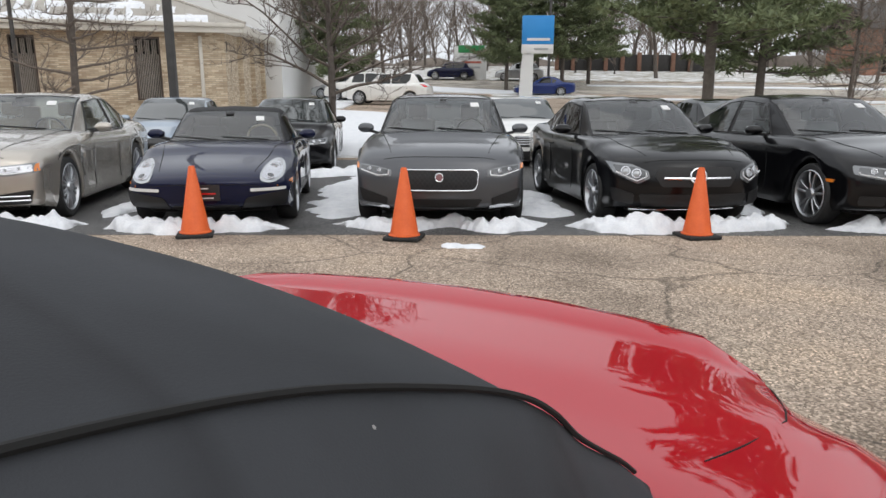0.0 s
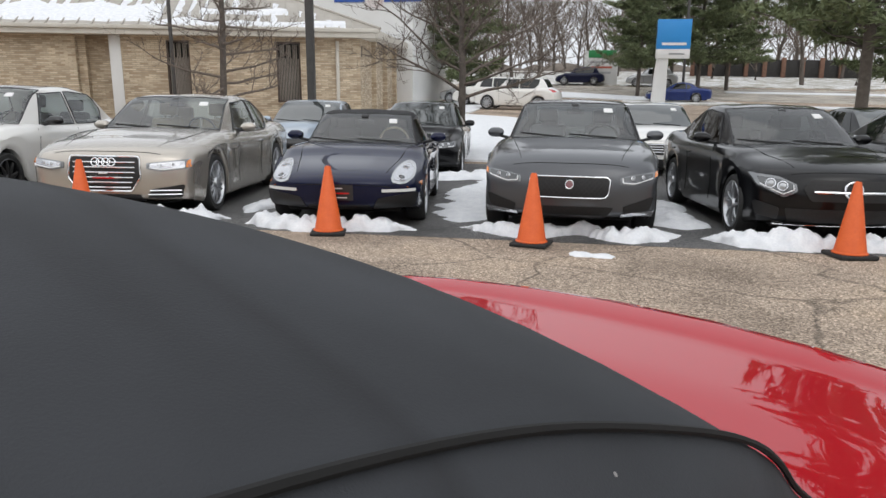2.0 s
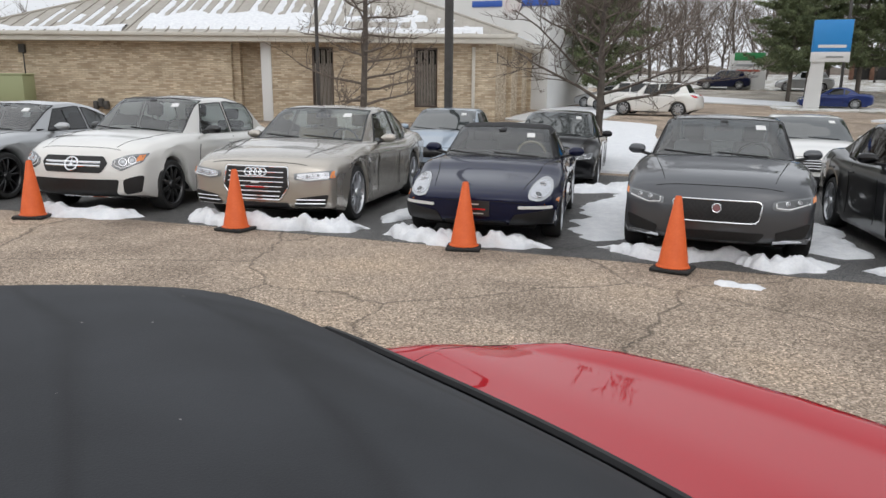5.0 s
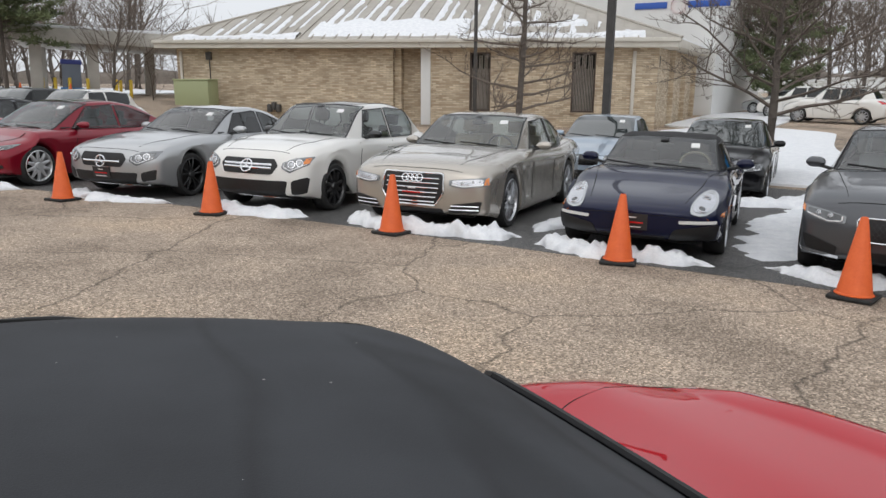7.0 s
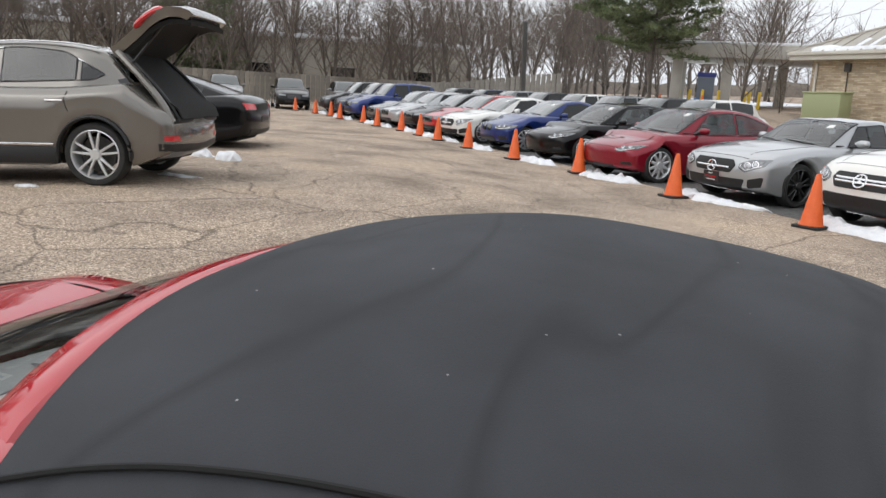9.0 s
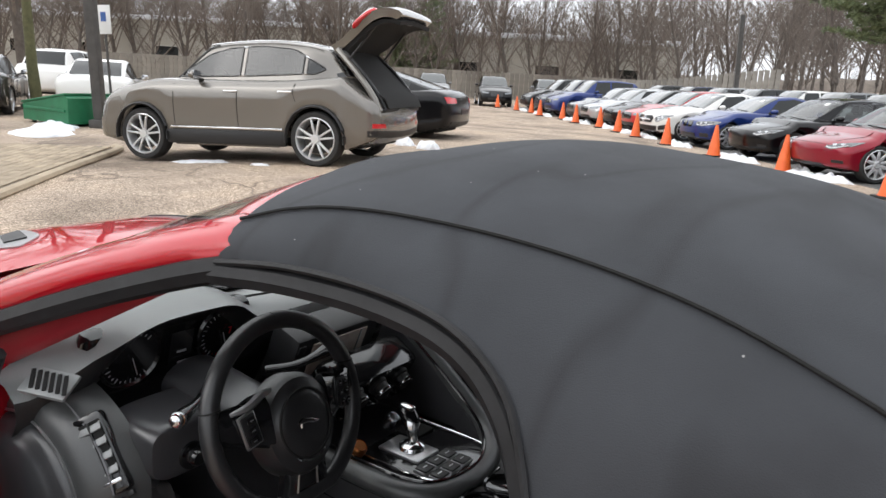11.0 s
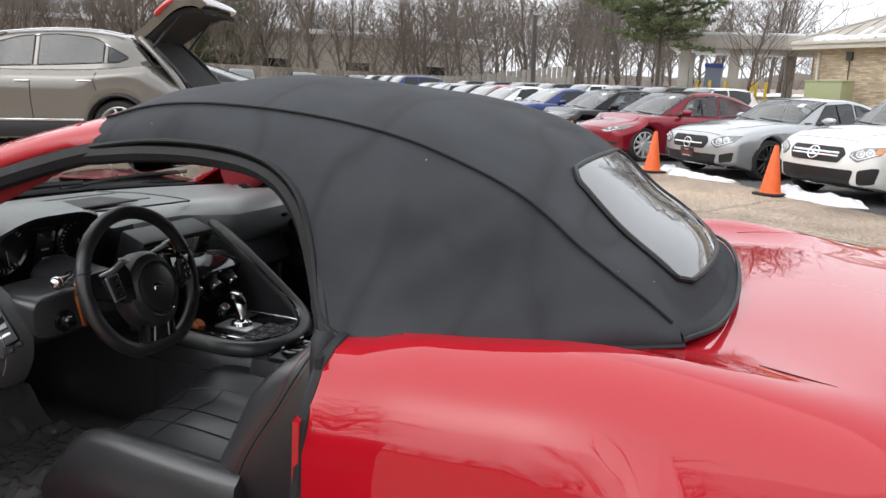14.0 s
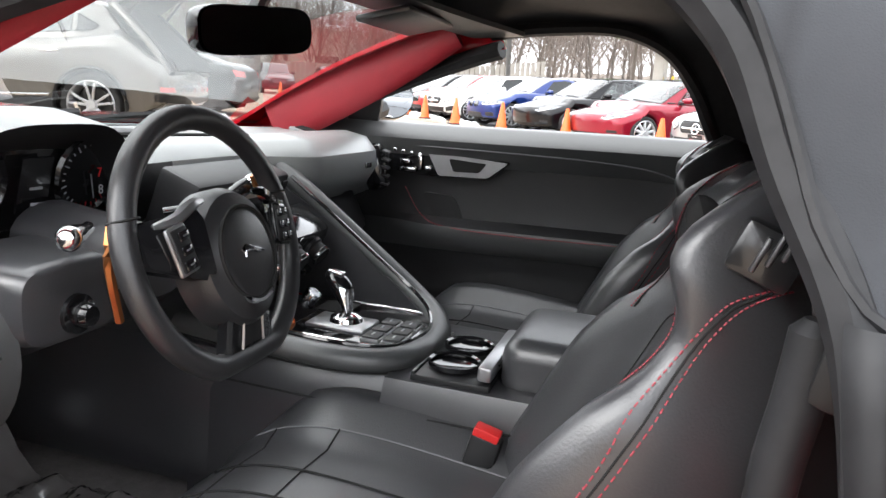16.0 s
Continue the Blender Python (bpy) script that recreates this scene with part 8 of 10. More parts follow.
# rear pillars: rubber seals down the back of each door opening
for sg in (1, -1):
    seal = [(-0.20, sg * 0.648, 1.115), (-0.36, sg * 0.658, 1.134), (-0.52, sg * 0.664, 1.137), (-0.64, sg * 0.672, 1.117), (-0.715, sg * 0.685, 1.06), (-0.765, sg * 0.71, 0.965), (-0.815, sg * 0.76, 0.86), (-0.835, sg * 0.80, 0.72), (-0.84, sg * 0.835, 0.55), (-0.80, sg * 0.84, 0.40), (-0.70, sg * 0.83, 0.335), (0.0, sg * 0.82, 0.325), (0.22, sg * 0.815, 0.345), (0.31, sg * 0.80, 0.42), (0.335, sg * 0.79, 0.60), (0.315, sg * 0.775, 0.76), (0.26, sg * 0.755, 0.90)]
    pipe("door_seal", [(x, y, z + (0.008 + 0.05 * smoothstep(-0.74, -0.55, x) if sg < 0 and z > 0.85 else 0)) for x, y, z in seal], 0.019, RUBBER, n=110, sides=8)
    pipe("outer_seal", [(-0.856, sg * (v - 0.008), z - 0.004) for v, z in rear_section(-0.86, sg)[5:12]], 0.012, RUBBER, n=40)
    # rubber pad where the hoop meets the body, with a rounded foot
    pad_rows = []
    for z, xa, xb, v in ((0.880, -0.802, -0.838, 0.776), (0.866, -0.800, -0.842, 0.790), (0.835, -0.803, -0.843, 0.798), (0.800, -0.808, -0.845, 0.806), (0.770, -0.813, -0.848, 0.812), (0.758, -0.817, -0.848, 0.812), (0.752, -0.823, -0.845, 0.806)):
        pad_rows.append([(xa + (xb - xa) * k / 8, sg * (v + 0.010 * math.sin(math.pi * k / 8) - 0.008 * (k % 8 == 0)), z) for k in range(9)])
    part("hoop_pad", solid(skin(pad_rows), 0.012), RUBBER, hero, "black rubber pad at the foot of the roof hoop", angle=60)
    # jamb panels in body colour
    part("rear_jamb", solid(skin([[(-0.86, sg * 0.92, z), (-0.845, sg * 0.86, z), (-0.85, sg * 0.74, z), (-0.90, sg * 0.66, z)] for z in (0.22, 0.4, 0.55, 0.7, 0.78)]), 0.01), RED, hero)
    part("jamb_top", solid(skin([[(-0.862, sg * 0.86, z), (-0.850, sg * 0.80, z), (-0.855, sg * 0.72, z), (-0.90, sg * 0.66, z)] for z in (0.775, 0.82, 0.862)]), 0.01), RUBBER, hero)
    part("hinge_pillar", solid(skin([[(0.45, sg * 0.905, z), (0.44, sg * 0.86, z), (0.40 + (0.03 if z > 0.55 else 0), sg * 0.80, z), (0.33, sg * 0.765, z), (0.36, sg * 0.66, z)] for z in (0.22, 0.34, 0.46, 0.56, 0.66, 0.76, 0.84)]), 0.01), RED, hero)
    part("sill", skin([[(u, sg * 0.90, 0.20), (u, sg * 0.915, 0.27), (u, sg * 0.90, 0.315), (u, sg * 0.84, 0.322), (u, sg * 0.78, 0.318), (u, sg * 0.73, 0.27), (u, sg * 0.72, 0.18)] for u in (0.46, 0.2, -0.2, -0.6, -0.88)]), RED, hero)
part("door_hinge", box((0.425, 0.835, 0.655), (0.05, 0.03, 0.05), bevel=0.008), M["black"], hero)
pipe("check_strap", [(0.41, 0.83, 0.50), (0.43, 0.88, 0.49), (0.44, 0.93, 0.48)], 0.012, M["black"], sides=6)

# cabin tub
part("floor_pan", box((-0.05, 0, 0.20), (1.75, 1.46, 0.03)), CARPET, hero)
part("firewall", box((0.66, 0, 0.50), (0.05, 1.46, 0.70), Matrix.Rotation(radians(-12), 4, "Y")), CARPET, hero)
part("rear_bulkhead", box((-0.97, 0, 0.56), (0.10, 1.40, 0.68), Matrix.Rotation(radians(-14), 4, "Y"), 0.03), CARPET, hero)
part("parcel_shelf", box((-1.15, 0, 0.852), (0.40, 1.30, 0.05), bevel=0.02), CARPET, hero)
part("kick_panel", box((0.40, 0.70, 0.45), (0.40, 0.03, 0.50), bevel=0.01), CARPET, hero)
part("kick_panel", box((0.40, -0.70, 0.45), (0.40, 0.03, 0.50), bevel=0.01), CARPET, hero)


# dashboard: one moulded pad swept across the cabin
def dash_profile(v):
    """Outline of the dash at v, from the windscreen over the top and down to the knee edge."""
    hump = math.exp(-((v - 0.42) / 0.17) ** 4)
    centre = math.exp(-((v - 0.02) / 0.17) ** 4)
    pas = smoothstep(-0.10, -0.25, v)
    side = smoothstep(0.60, 0.72, abs(v))
    end = smoothstep(0.55, 0.76, abs(v))
    zt = 0.885 + 0.062 * hump + 0.012 * pas - 0.05 * side * (1 - pas * 0.3)
    lip = 0.185 - 0.05 * hump + 0.02 * centre - 0.11 * pas + 0.06 * end
    win = 0.70 - 0.22 * (v / 0.75) ** 2
    low = 0.64 - 0.02 * centre
    return [(win, 0.872), (win - 0.10, 0.885), (max(lip + 0.20, 0.30), zt - 0.012), (lip + 0.10, zt), (lip + 0.035, zt - 0.012), (lip + 0.005, zt - 0.035 - 0.012 * pas + 0.016 * hump), (lip + 0.0 + 0.06 * hump, zt - 0.07 - 0.02 * pas + 0.022 * hump),
            (lip + 0.03 + 0.10 * hump, zt - 0.12 - 0.02 * pas), (lip + 0.09 + 0.06 * hump, zt - 0.17), (lip + 0.14, low), (0.50, low - 0.06)]


rows = [[(x, v, z) for x, z in dash_profile(v)] for v in [0.735 - 1.47 * i / 60 for i in range(61)]]
# top and passenger face carry the sky's sheen as pale colour; driver's face stays dark
part("dashboard", skin([r[:6] for r in rows]), DASH_LIT, hero, "moulded black dashboard, its soft skin coloured pale for sky light", angle=65)
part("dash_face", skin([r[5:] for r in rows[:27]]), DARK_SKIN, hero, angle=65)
part("dash_face", skin([r[5:] for r in rows[26:]]), DASH_LIT, hero, angle=65)
part("speaker_mesh", box((0.42, 0.06, 0.888), (0.16, 0.26, 0.006), Matrix.Rotation(radians(2), 4, "Y"), 0.002), M["black"], hero)
for a, b in (((0.36, 0.22), (0.34, -0.12)), ((0.52, 0.25), (0.50, -0.14))):
    pipe("dash_stitch", [(a[0], a[1], 0.893), ((a[0] + b[0]) / 2, (a[1] + b[1]) / 2, 0.894), (b[0], b[1], 0.893)], 0.0022, STITCH_GREY, sides=4)
pipe("dash_stitch", [(0.60, -0.15, 0.888), (0.40, -0.17, 0.896), (0.22, -0.18, 0.888), (0.15, -0.185, 0.845)], 0.0025, STITCH_GREY, sides=4)
pipe("dash_seam", [(0.24, 0.25, 0.90), (0.21, 0.05, 0.898), (0.21, -0.16, 0.892)], 0.003, M["under"], sides=4)
# instrument binnacle
part("binnacle", box((0.245, 0.42, 0.835), (0.05, 0.40, 0.15), Matrix.Rotation(radians(-14), 4, "Y"), 0.02), M["gloss_black"], hero)
GLOW = plain("dial_marking", (0.32, 0.33, 0.35), 0.5)
for y0, nm in ((0.53, "speedometer"), (0.31, "rev_counter")):
    base = Matrix.Translation((0.208, y0, 0.842)) @ Matrix.Rotation(radians(-104), 4, "Y")
    g = lathe([(0.0, 0.0), (0.060, 0.0), (0.064, 0.006), (0.068, 0.0)], 32)
    bmesh.ops.transform(g, matrix=base, verts=g.verts)
    dial = part(nm, g, M["gloss_black"], hero)
    for k in range(22):
        a = radians(-130 + 260 * k / 21)
        tk = box((0, 0, 0), (0.0018, 0.010 if k % 3 == 0 else 0.005, 0.001), None)
        bmesh.ops.transform(tk, matrix=base @ Matrix.Rotation(a, 4, "Z") @ Matrix.Translation((0, 0.052, 0.004)), verts=tk.verts)
        part("dial_tick", tk, M["red_lens"] if nm == "rev_counter" and k > 15 else GLOW, dial)
    nd = box((0, 0.02, 0.007), (0.002, 0.045, 0.001))
    bmesh.ops.transform(nd, matrix=base @ Matrix.Rotation(radians(110), 4, "Z"), verts=nd.verts)
    part("needle", nd, GLOW, dial)


def words(text, m, size, mat, parent, name="lettering"):
    """Raised lettering from the built-in font, as a mesh."""
    cu = bpy.data.curves.new(name, "FONT")
    cu.body, cu.size, cu.align_x, cu.align_y, cu.extrude = text, size, "CENTER", "CENTER", 0.0006
    tmp = bpy.data.objects.new(name, cu)
    me = bpy.data.meshes.new_from_object(tmp)
    bpy.data.objects.remove(tmp)
    me.materials.append(mat)
    ob = new(name, me)
    ob.parent = parent
    ob.matrix_basis = m
    return ob


for txt, dy, dz in (("6", 0.028, 0.028), ("7", 0.016, 0.002), ("8", 0.018, -0.026)):
    words(txt, Matrix.Translation((0.199, 0.31 - dy, 0.842 + dz)) @ Matrix(((0, 0, -1, 0), (-1, 0, 0, 0), (0, 1, 0, 0), (0, 0, 0, 1))), 0.022, M["red_lens"] if txt == "7" else GLOW, hero, "dial_number")
part("info_display", box((0.203, 0.42, 0.835), (0.004, 0.055, 0.085), Matrix.Rotation(radians(-14), 4, "Y")), M["gloss_black"], hero)
for dz in (0.02, -0.005, -0.028):
    part("display_line", box((0.199, 0.42, 0.835 + dz), (0.002, 0.022, 0.004)), GLOW, hero)
# centre stack: screen, knobs, switch rows
stack = Matrix.Translation((0.105, 0.055, 0.760)) @ Matrix.Rotation(radians(-20), 4, "Y")
sb = box((0.03, 0, 0), (0.09, 0.31, 0.15), bevel=0.012)
bmesh.ops.transform(sb, matrix=stack, verts=sb.verts)
part("screen_surround", sb, DARK_SKIN, hero)
SCREEN = matte("map_screen", (0.44, 0.37, 0.33), (0.56, 0.49, 0.44), 25, 0.15, spread=0.1)
scr = box((-0.017, 0.012, 0.006), (0.004, 0.19, 0.105), bevel=0.002)
bmesh.ops.transform(scr, matrix=stack, verts=scr.verts)
scr_ob = part("touch_screen", scr, SCREEN, hero, "pale map on a touch screen")
for dy, dz, wy, wz, mt in ((0.06, 0.03, 0.003, 0.06, "white"), (0.0, -0.03, 0.10, 0.004, "white"), (-0.07, 0.008, 0.004, 0.09, "grey"), (-0.05, -0.04, 0.04, 0.012, "black")):
    ln = box((-0.020, 0.012 + dy, 0.006 + dz), (0.002, wy, wz))
    bmesh.ops.transform(ln, matrix=stack, verts=ln.verts)
    part("map_line", ln, M["rim"] if mt == "grey" else M[mt], scr_ob)
for k in range(4):
    for dy in (-0.135, 0.14):
        bt = box((-0.016, dy, 0.05 - 0.033 * k), (0.006, 0.022, 0.022), bevel=0.003)
        bmesh.ops.transform(bt, matrix=stack, verts=bt.verts)
        part("screen_button", bt, M["black"], hero)
console_face = Matrix.Translation((0.025, 0.0, 0.662)) @ Matrix.Rotation(radians(-32), 4, "Y")
cf = box((0.045, 0, 0), (0.10, 0.30, 0.13), bevel=0.02)
bmesh.ops.transform(cf, matrix=console_face, verts=cf.verts)
part("climate_panel", cf, M["gloss_black"], hero)
for y0 in (0.085, 0.0, -0.085):
    kn = lathe([(0.0, -0.030), (0.017, -0.030), (0.021, -0.026), (0.022, -0.006), (0.026, -0.004), (0.027, 0.004), (0.0, 0.004)], 24, "x")
    bmesh.ops.transform(kn, matrix=console_face @ Matrix.Translation((-0.008, y0, 0.022)), verts=kn.verts)
    knob = part("climate_knob", kn, M["black"], hero)
    rg = lathe([(0.0215, -0.030), (0.0235, -0.028), (0.0235, -0.022), (0.0215, -0.020)], 24, "x")
    bmesh.ops.transform(rg, matrix=console_face @ Matrix.Translation((-0.008, y0, 0.022)), verts=rg.verts)
    part("knob_ring", rg, M["chrome"], knob)
for k in range(5):
    tg = box((-0.016, 0.10 - 0.05 * k, -0.035), (0.02, 0.034, 0.014), bevel=0.004)
    bmesh.ops.transform(tg, matrix=console_face, verts=tg.verts)
    part("toggle_switch", tg, M["chrome"] if k % 2 else M["gloss_black"], hero)
# centre console
rows = []
for i in range(15):
    u = 0.10 - 0.385 * i / 14
    wl_, wr_ = 0.190 - 0.03 * (i / 14) ** 4, -0.165
    z = 0.572 - 0.010 * (i / 14)
    rows.append([(u, wl_ + 0.015, 0.22), (u, wl_ + 0.012, 0.46), (u, wl_, z - 0.035), (u, wl_ - 0.025, z - 0.006), (u, wl_ - 0.06, z - 0.012), (u, 0.02, z - 0.014), (u, wr_ + 0.04, z - 0.012), (u, wr_, z - 0.03), (u, wr_ - 0.01, 0.22)])
part("centre_console", skin(rows, caps=True), TRIM, hero, "black padded centre console")
rows = []
for i in range(9):
    u = -0.275 - 0.62 * i / 8
    rows.append([(u, 0.215, 0.22), (u, 0.212, 0.48), (u, 0.19, 0.540), (u, 0.12, 0.545), (u, -0.12, 0.545), (u, -0.16, 0.535), (u, -0.175, 0.22)])
part("tunnel", skin(rows, caps=True), TRIM, hero)
part("tunnel_front", box((0.33, 0.02, 0.40), (0.62, 0.37, 0.30), bevel=0.04), TRIM, hero)
pipe("tunnel_seam", [(0.10, 0.2135, 0.495), (-0.2, 0.2145, 0.490), (-0.5, 0.2145, 0.492), (-0.88, 0.2145, 0.494)], 0.002, M["under"], sides=4)
RIM_PATH = [(0.12, 0.195, 0.578), (0.02, 0.198, 0.571), (-0.10, 0.197, 0.564), (-0.20, 0.188, 0.559), (-0.265, 0.155, 0.556), (-0.295, 0.09, 0.554), (-0.302, 0.015, 0.553), (-0.288, -0.06, 0.556), (-0.250, -0.125, 0.568), (-0.19, -0.168, 0.595), (-0.10, -0.187, 0.651), (0.0, -0.191, 0.722), (0.10, -0.192, 0.793), (0.18, -0.192, 0.850)]
pipe("console_rim", RIM_PATH, 0.025, PAD, n=90, sides=12, label="padded grab handle sweeping round the console", squash=0.85)
pipe("rim_trim", [(x + 0.012 * smoothstep(-0.2, -0.3, x), y * 0.86 + 0.004, z + 0.018) for x, y, z in RIM_PATH[1:-1]], 0.004, M["gloss_black"], n=70, sides=6)
pipe("rim_groove", [(x - 0.010 * smoothstep(-0.2, -0.3, x), y * 1.08, z - 0.016) for x, y, z in RIM_PATH[:9]], 0.003, M["under"], n=60, sides=5)
# padded wall between the handle and the centre stack
part("console_wall", solid(skin([[(0.20, -0.178, 0.55), (0.16, -0.180, 0.66), (0.15, -0.182, 0.80)], [(0.05, -0.176, 0.55), (0.02, -0.178, 0.64), (0.03, -0.180, 0.735)], [(-0.12, -0.172, 0.55), (-0.13, -0.174, 0.59), (-0.12, -0.178, 0.630)], [(-0.24, -0.12, 0.55), (-0.24, -0.122, 0.556), (-0.235, -0.126, 0.565)]]), 0.012), TRIM, hero, angle=60)
part("console_plate", box((-0.162, 0.012, 0.562), (0.235, 0.235, 0.012), None, 0.005), M["gloss_black"], hero)
pipe("plate_edge", [(-0.045, 0.130, 0.569), (-0.20, 0.128, 0.568), (-0.265, 0.105, 0.568), (-0.282, 0.04, 0.568), (-0.278, -0.05, 0.568), (-0.24, -0.10, 0.568), (-0.05, -0.105, 0.569)], 0.0022, M["chrome"], n=50, sides=5)
part("selector_plate", box((-0.13, 0.045, 0.571), (0.120, 0.085, 0.010), None, 0.006), SATIN, hero, "brushed metal gear selector plate")
part("selector_boot", lathe([(0.034, 0.0), (0.030, 0.010), (0.018, 0.016), (0.0, 0.018)], 20), M["chrome"], hero).matrix_basis = Matrix.Translation((-0.135, 0.04, 0.574))
grip = []
for k in range(9):
    t = k / 8
    c = Vector((-0.136 + 0.034 * t, 0.036 - 0.018 * t, 0.584 + 0.074 * t))
    rx_, ry_ = 0.012 + 0.016 * smoothstep(0.1, 0.8, t), 0.010 + 0.010 * smoothstep(0.1, 0.7, t)
    if t > 0.9:
        rx_, ry_ = rx_ * 0.7, ry_ * 0.7
    grip.append([c + Vector((rx_ * math.cos(a), ry_ * math.sin(a), 0.006 * math.cos(a))) for a in [math.tau * j / 14 for j in range(14)]])
part("gear_selector", skin(grip, close_v=True, caps=True), M["gloss_black"], hero)
part("selector_spine", skin([[Vector((p.x - 0.002, p.y + 0.001, p.z)) for p in r[4:11]] for r in grip[:7]]), M["chrome"], hero, "chrome front of the gear selector")
part("selector_cap", box((-0.102, 0.018, 0.661), (0.030, 0.022, 0.005), Matrix.Rotation(radians(-10), 4, "Y"), 0.002), M["chrome"], hero)
for a in range(2):
    for b in range(3):
        part("console_button", box((-0.214 - 0.040 * a, 0.096 - 0.044 * b, 0.572), (0.032, 0.036, 0.012), None, 0.003), M["black"], hero)
        part("button_edge", box((-0.214 - 0.040 * a, 0.096 - 0.044 * b, 0.569), (0.036, 0.040, 0.010), None, 0.002), SATIN, hero)
        part("button_mark", box((-0.214 - 0.040 * a, 0.096 - 0.044 * b, 0.5785), (0.003, 0.014, 0.0008)), M["rim"], hero)
part("fob_tray", box((-0.075, -0.05, 0.5695), (0.07, 0.07, 0.004), None, 0.0015), M["under"], hero)
for x0, y0, z0, mt, r in ((-0.060, 0.145, 0.588, "copper", 0.020), (-0.035, -0.01, 0.596, "gloss", 0.017)):
    g = lathe([(0, 0.012), (r * 0.7, 0.012), (r * 0.75, 0.006), (r * 0.85, 0.012), (r, 0.008), (r, -0.02)], 20)
    bmesh.ops.transform(g, matrix=Matrix.Translation((x0, y0, z0)) @ Matrix.Rotation(radians(-35), 4, "Y"), verts=g.verts)
    part("start_button" if mt == "copper" else "drive_mode_dial", g, COPPER if mt == "copper" else M["chrome"], hero, "copper-ringed start button" if mt == "copper" else "")
# cup holders with the lid slid back
part("cup_tray", box((-0.385, 0.065, 0.5455), (0.135, 0.235, 0.012), bevel=0.003), M["black"], hero)
pipe("tray_edge", [(-0.322, 0.18, 0.552), (-0.322, -0.05, 0.552)], 0.004, M["gloss_black"], n=4, sides=6)
for y0 in (0.118, 0.022):
    g = lathe([(0.040, 0.010), (0.045, 0.012), (0.045, 0.004), (0.037, 0.004), (0.030, 0.0005), (0.0, 0.0005)], 28)
    bmesh.ops.translate(g, verts=g.verts, vec=(-0.375, y0, 0.5515))
    part("cup_holder", g, M["gloss_black"], hero)
part("cup_lid", box((-0.443, 0.07, 0.570), (0.024, 0.225, 0.026), bevel=0.005), SATIN, hero)
arm = bmesh.new()
box_into(arm, (-0.605, 0.025, 0.572), (0.295, 0.255, 0.105), bevel=0.034, seg=4)
part("armrest", arm, LEATHER, hero)
pipe("armrest_stitch", [(-0.470, 0.125, 0.606), (-0.605, 0.128, 0.612), (-0.74, 0.125, 0.610)], 0.0016, STITCH_GREY, sides=4)
pipe("armrest_seam", [(-0.4575, 0.14, 0.575), (-0.4575, -0.09, 0.575)], 0.002, M["under"], n=6, sides=4)

# steering wheel, built flat and then leaned
SW = Matrix.Translation((-0.105, 0.408, 0.785)) @ Matrix.Rotation(radians(-90 + 17), 4, "Y") @ Matrix.Scale(0.955, 4)


def leaned(bm, m=SW):
    bmesh.ops.transform(bm, matrix=m, verts=bm.verts)
    return bm


wheel = new("steering_wheel")
wheel.parent = hero
wheel["label"] = "black leather steering wheel with a flat bottom"
# in wheel space: x up the wheel's face, y to the left, z towards the driver
ring = []
for k in range(65):
    a = math.tau * k / 64
    x, y = 0.182 * math.cos(a), 0.186 * math.sin(a)
    ring.append((max(x, -0.158 - 0.012 * math.cos(y / 0.11)) if x < -0.14 else x, y, 0.0))
part("rim", leaned(tube(ring, 0.0185, 12, False, 0.9)), WHEEL_SKIN, wheel, angle=80)
HUB = -0.022
rows = []
for r, z in ((0.002, 0.050), (0.052, 0.049), (0.066, 0.045), (0.070, 0.040), (0.088, 0.034), (0.098, 0.016), (0.098, -0.015)):
    rows.append([(HUB + r * math.cos(a) * (1.10 if math.cos(a) < 0 else 1.0), r * math.sin(a) * 0.97, z) for a in [k * math.tau / 40 for k in range(40)]])
part("airbag_cover", leaned(skin(rows, close_v=True, caps=True)), WHEEL_SKIN, wheel)
part("hub_ring", leaned(tube([(HUB + 0.067 * math.cos(k * math.tau / 40), 0.065 * math.sin(k * math.tau / 40), 0.046) for k in range(41)], 0.0028, 6, False)), M["under"], wheel)
part("hub_chrome", leaned(tube([(HUB - 0.071 * math.cos(a), 0.067 * math.sin(a), 0.046) for a in [radians(-34 + 68 * k / 10) for k in range(11)]], [0.001] + [0.0045] * 9 + [0.001], 6)), M["chrome"], wheel)
emb = bmesh.new()
tube_into(emb, [(HUB + 0.004, 0.026, 0.0525), (HUB + 0.007, 0.014, 0.0525), (HUB + 0.004, 0.0, 0.0525), (HUB - 0.001, -0.014, 0.0525), (HUB - 0.004, -0.028, 0.0525)], [0.0035, 0.006, 0.004, 0.005, 0.001], 6, True, 0.5)
tube_into(emb, [(HUB + 0.004, 0.018, 0.0525), (HUB - 0.006, 0.020, 0.0525)], [0.003, 0.0015], 5)
part("badge", leaned(emb), M["chrome"], wheel)
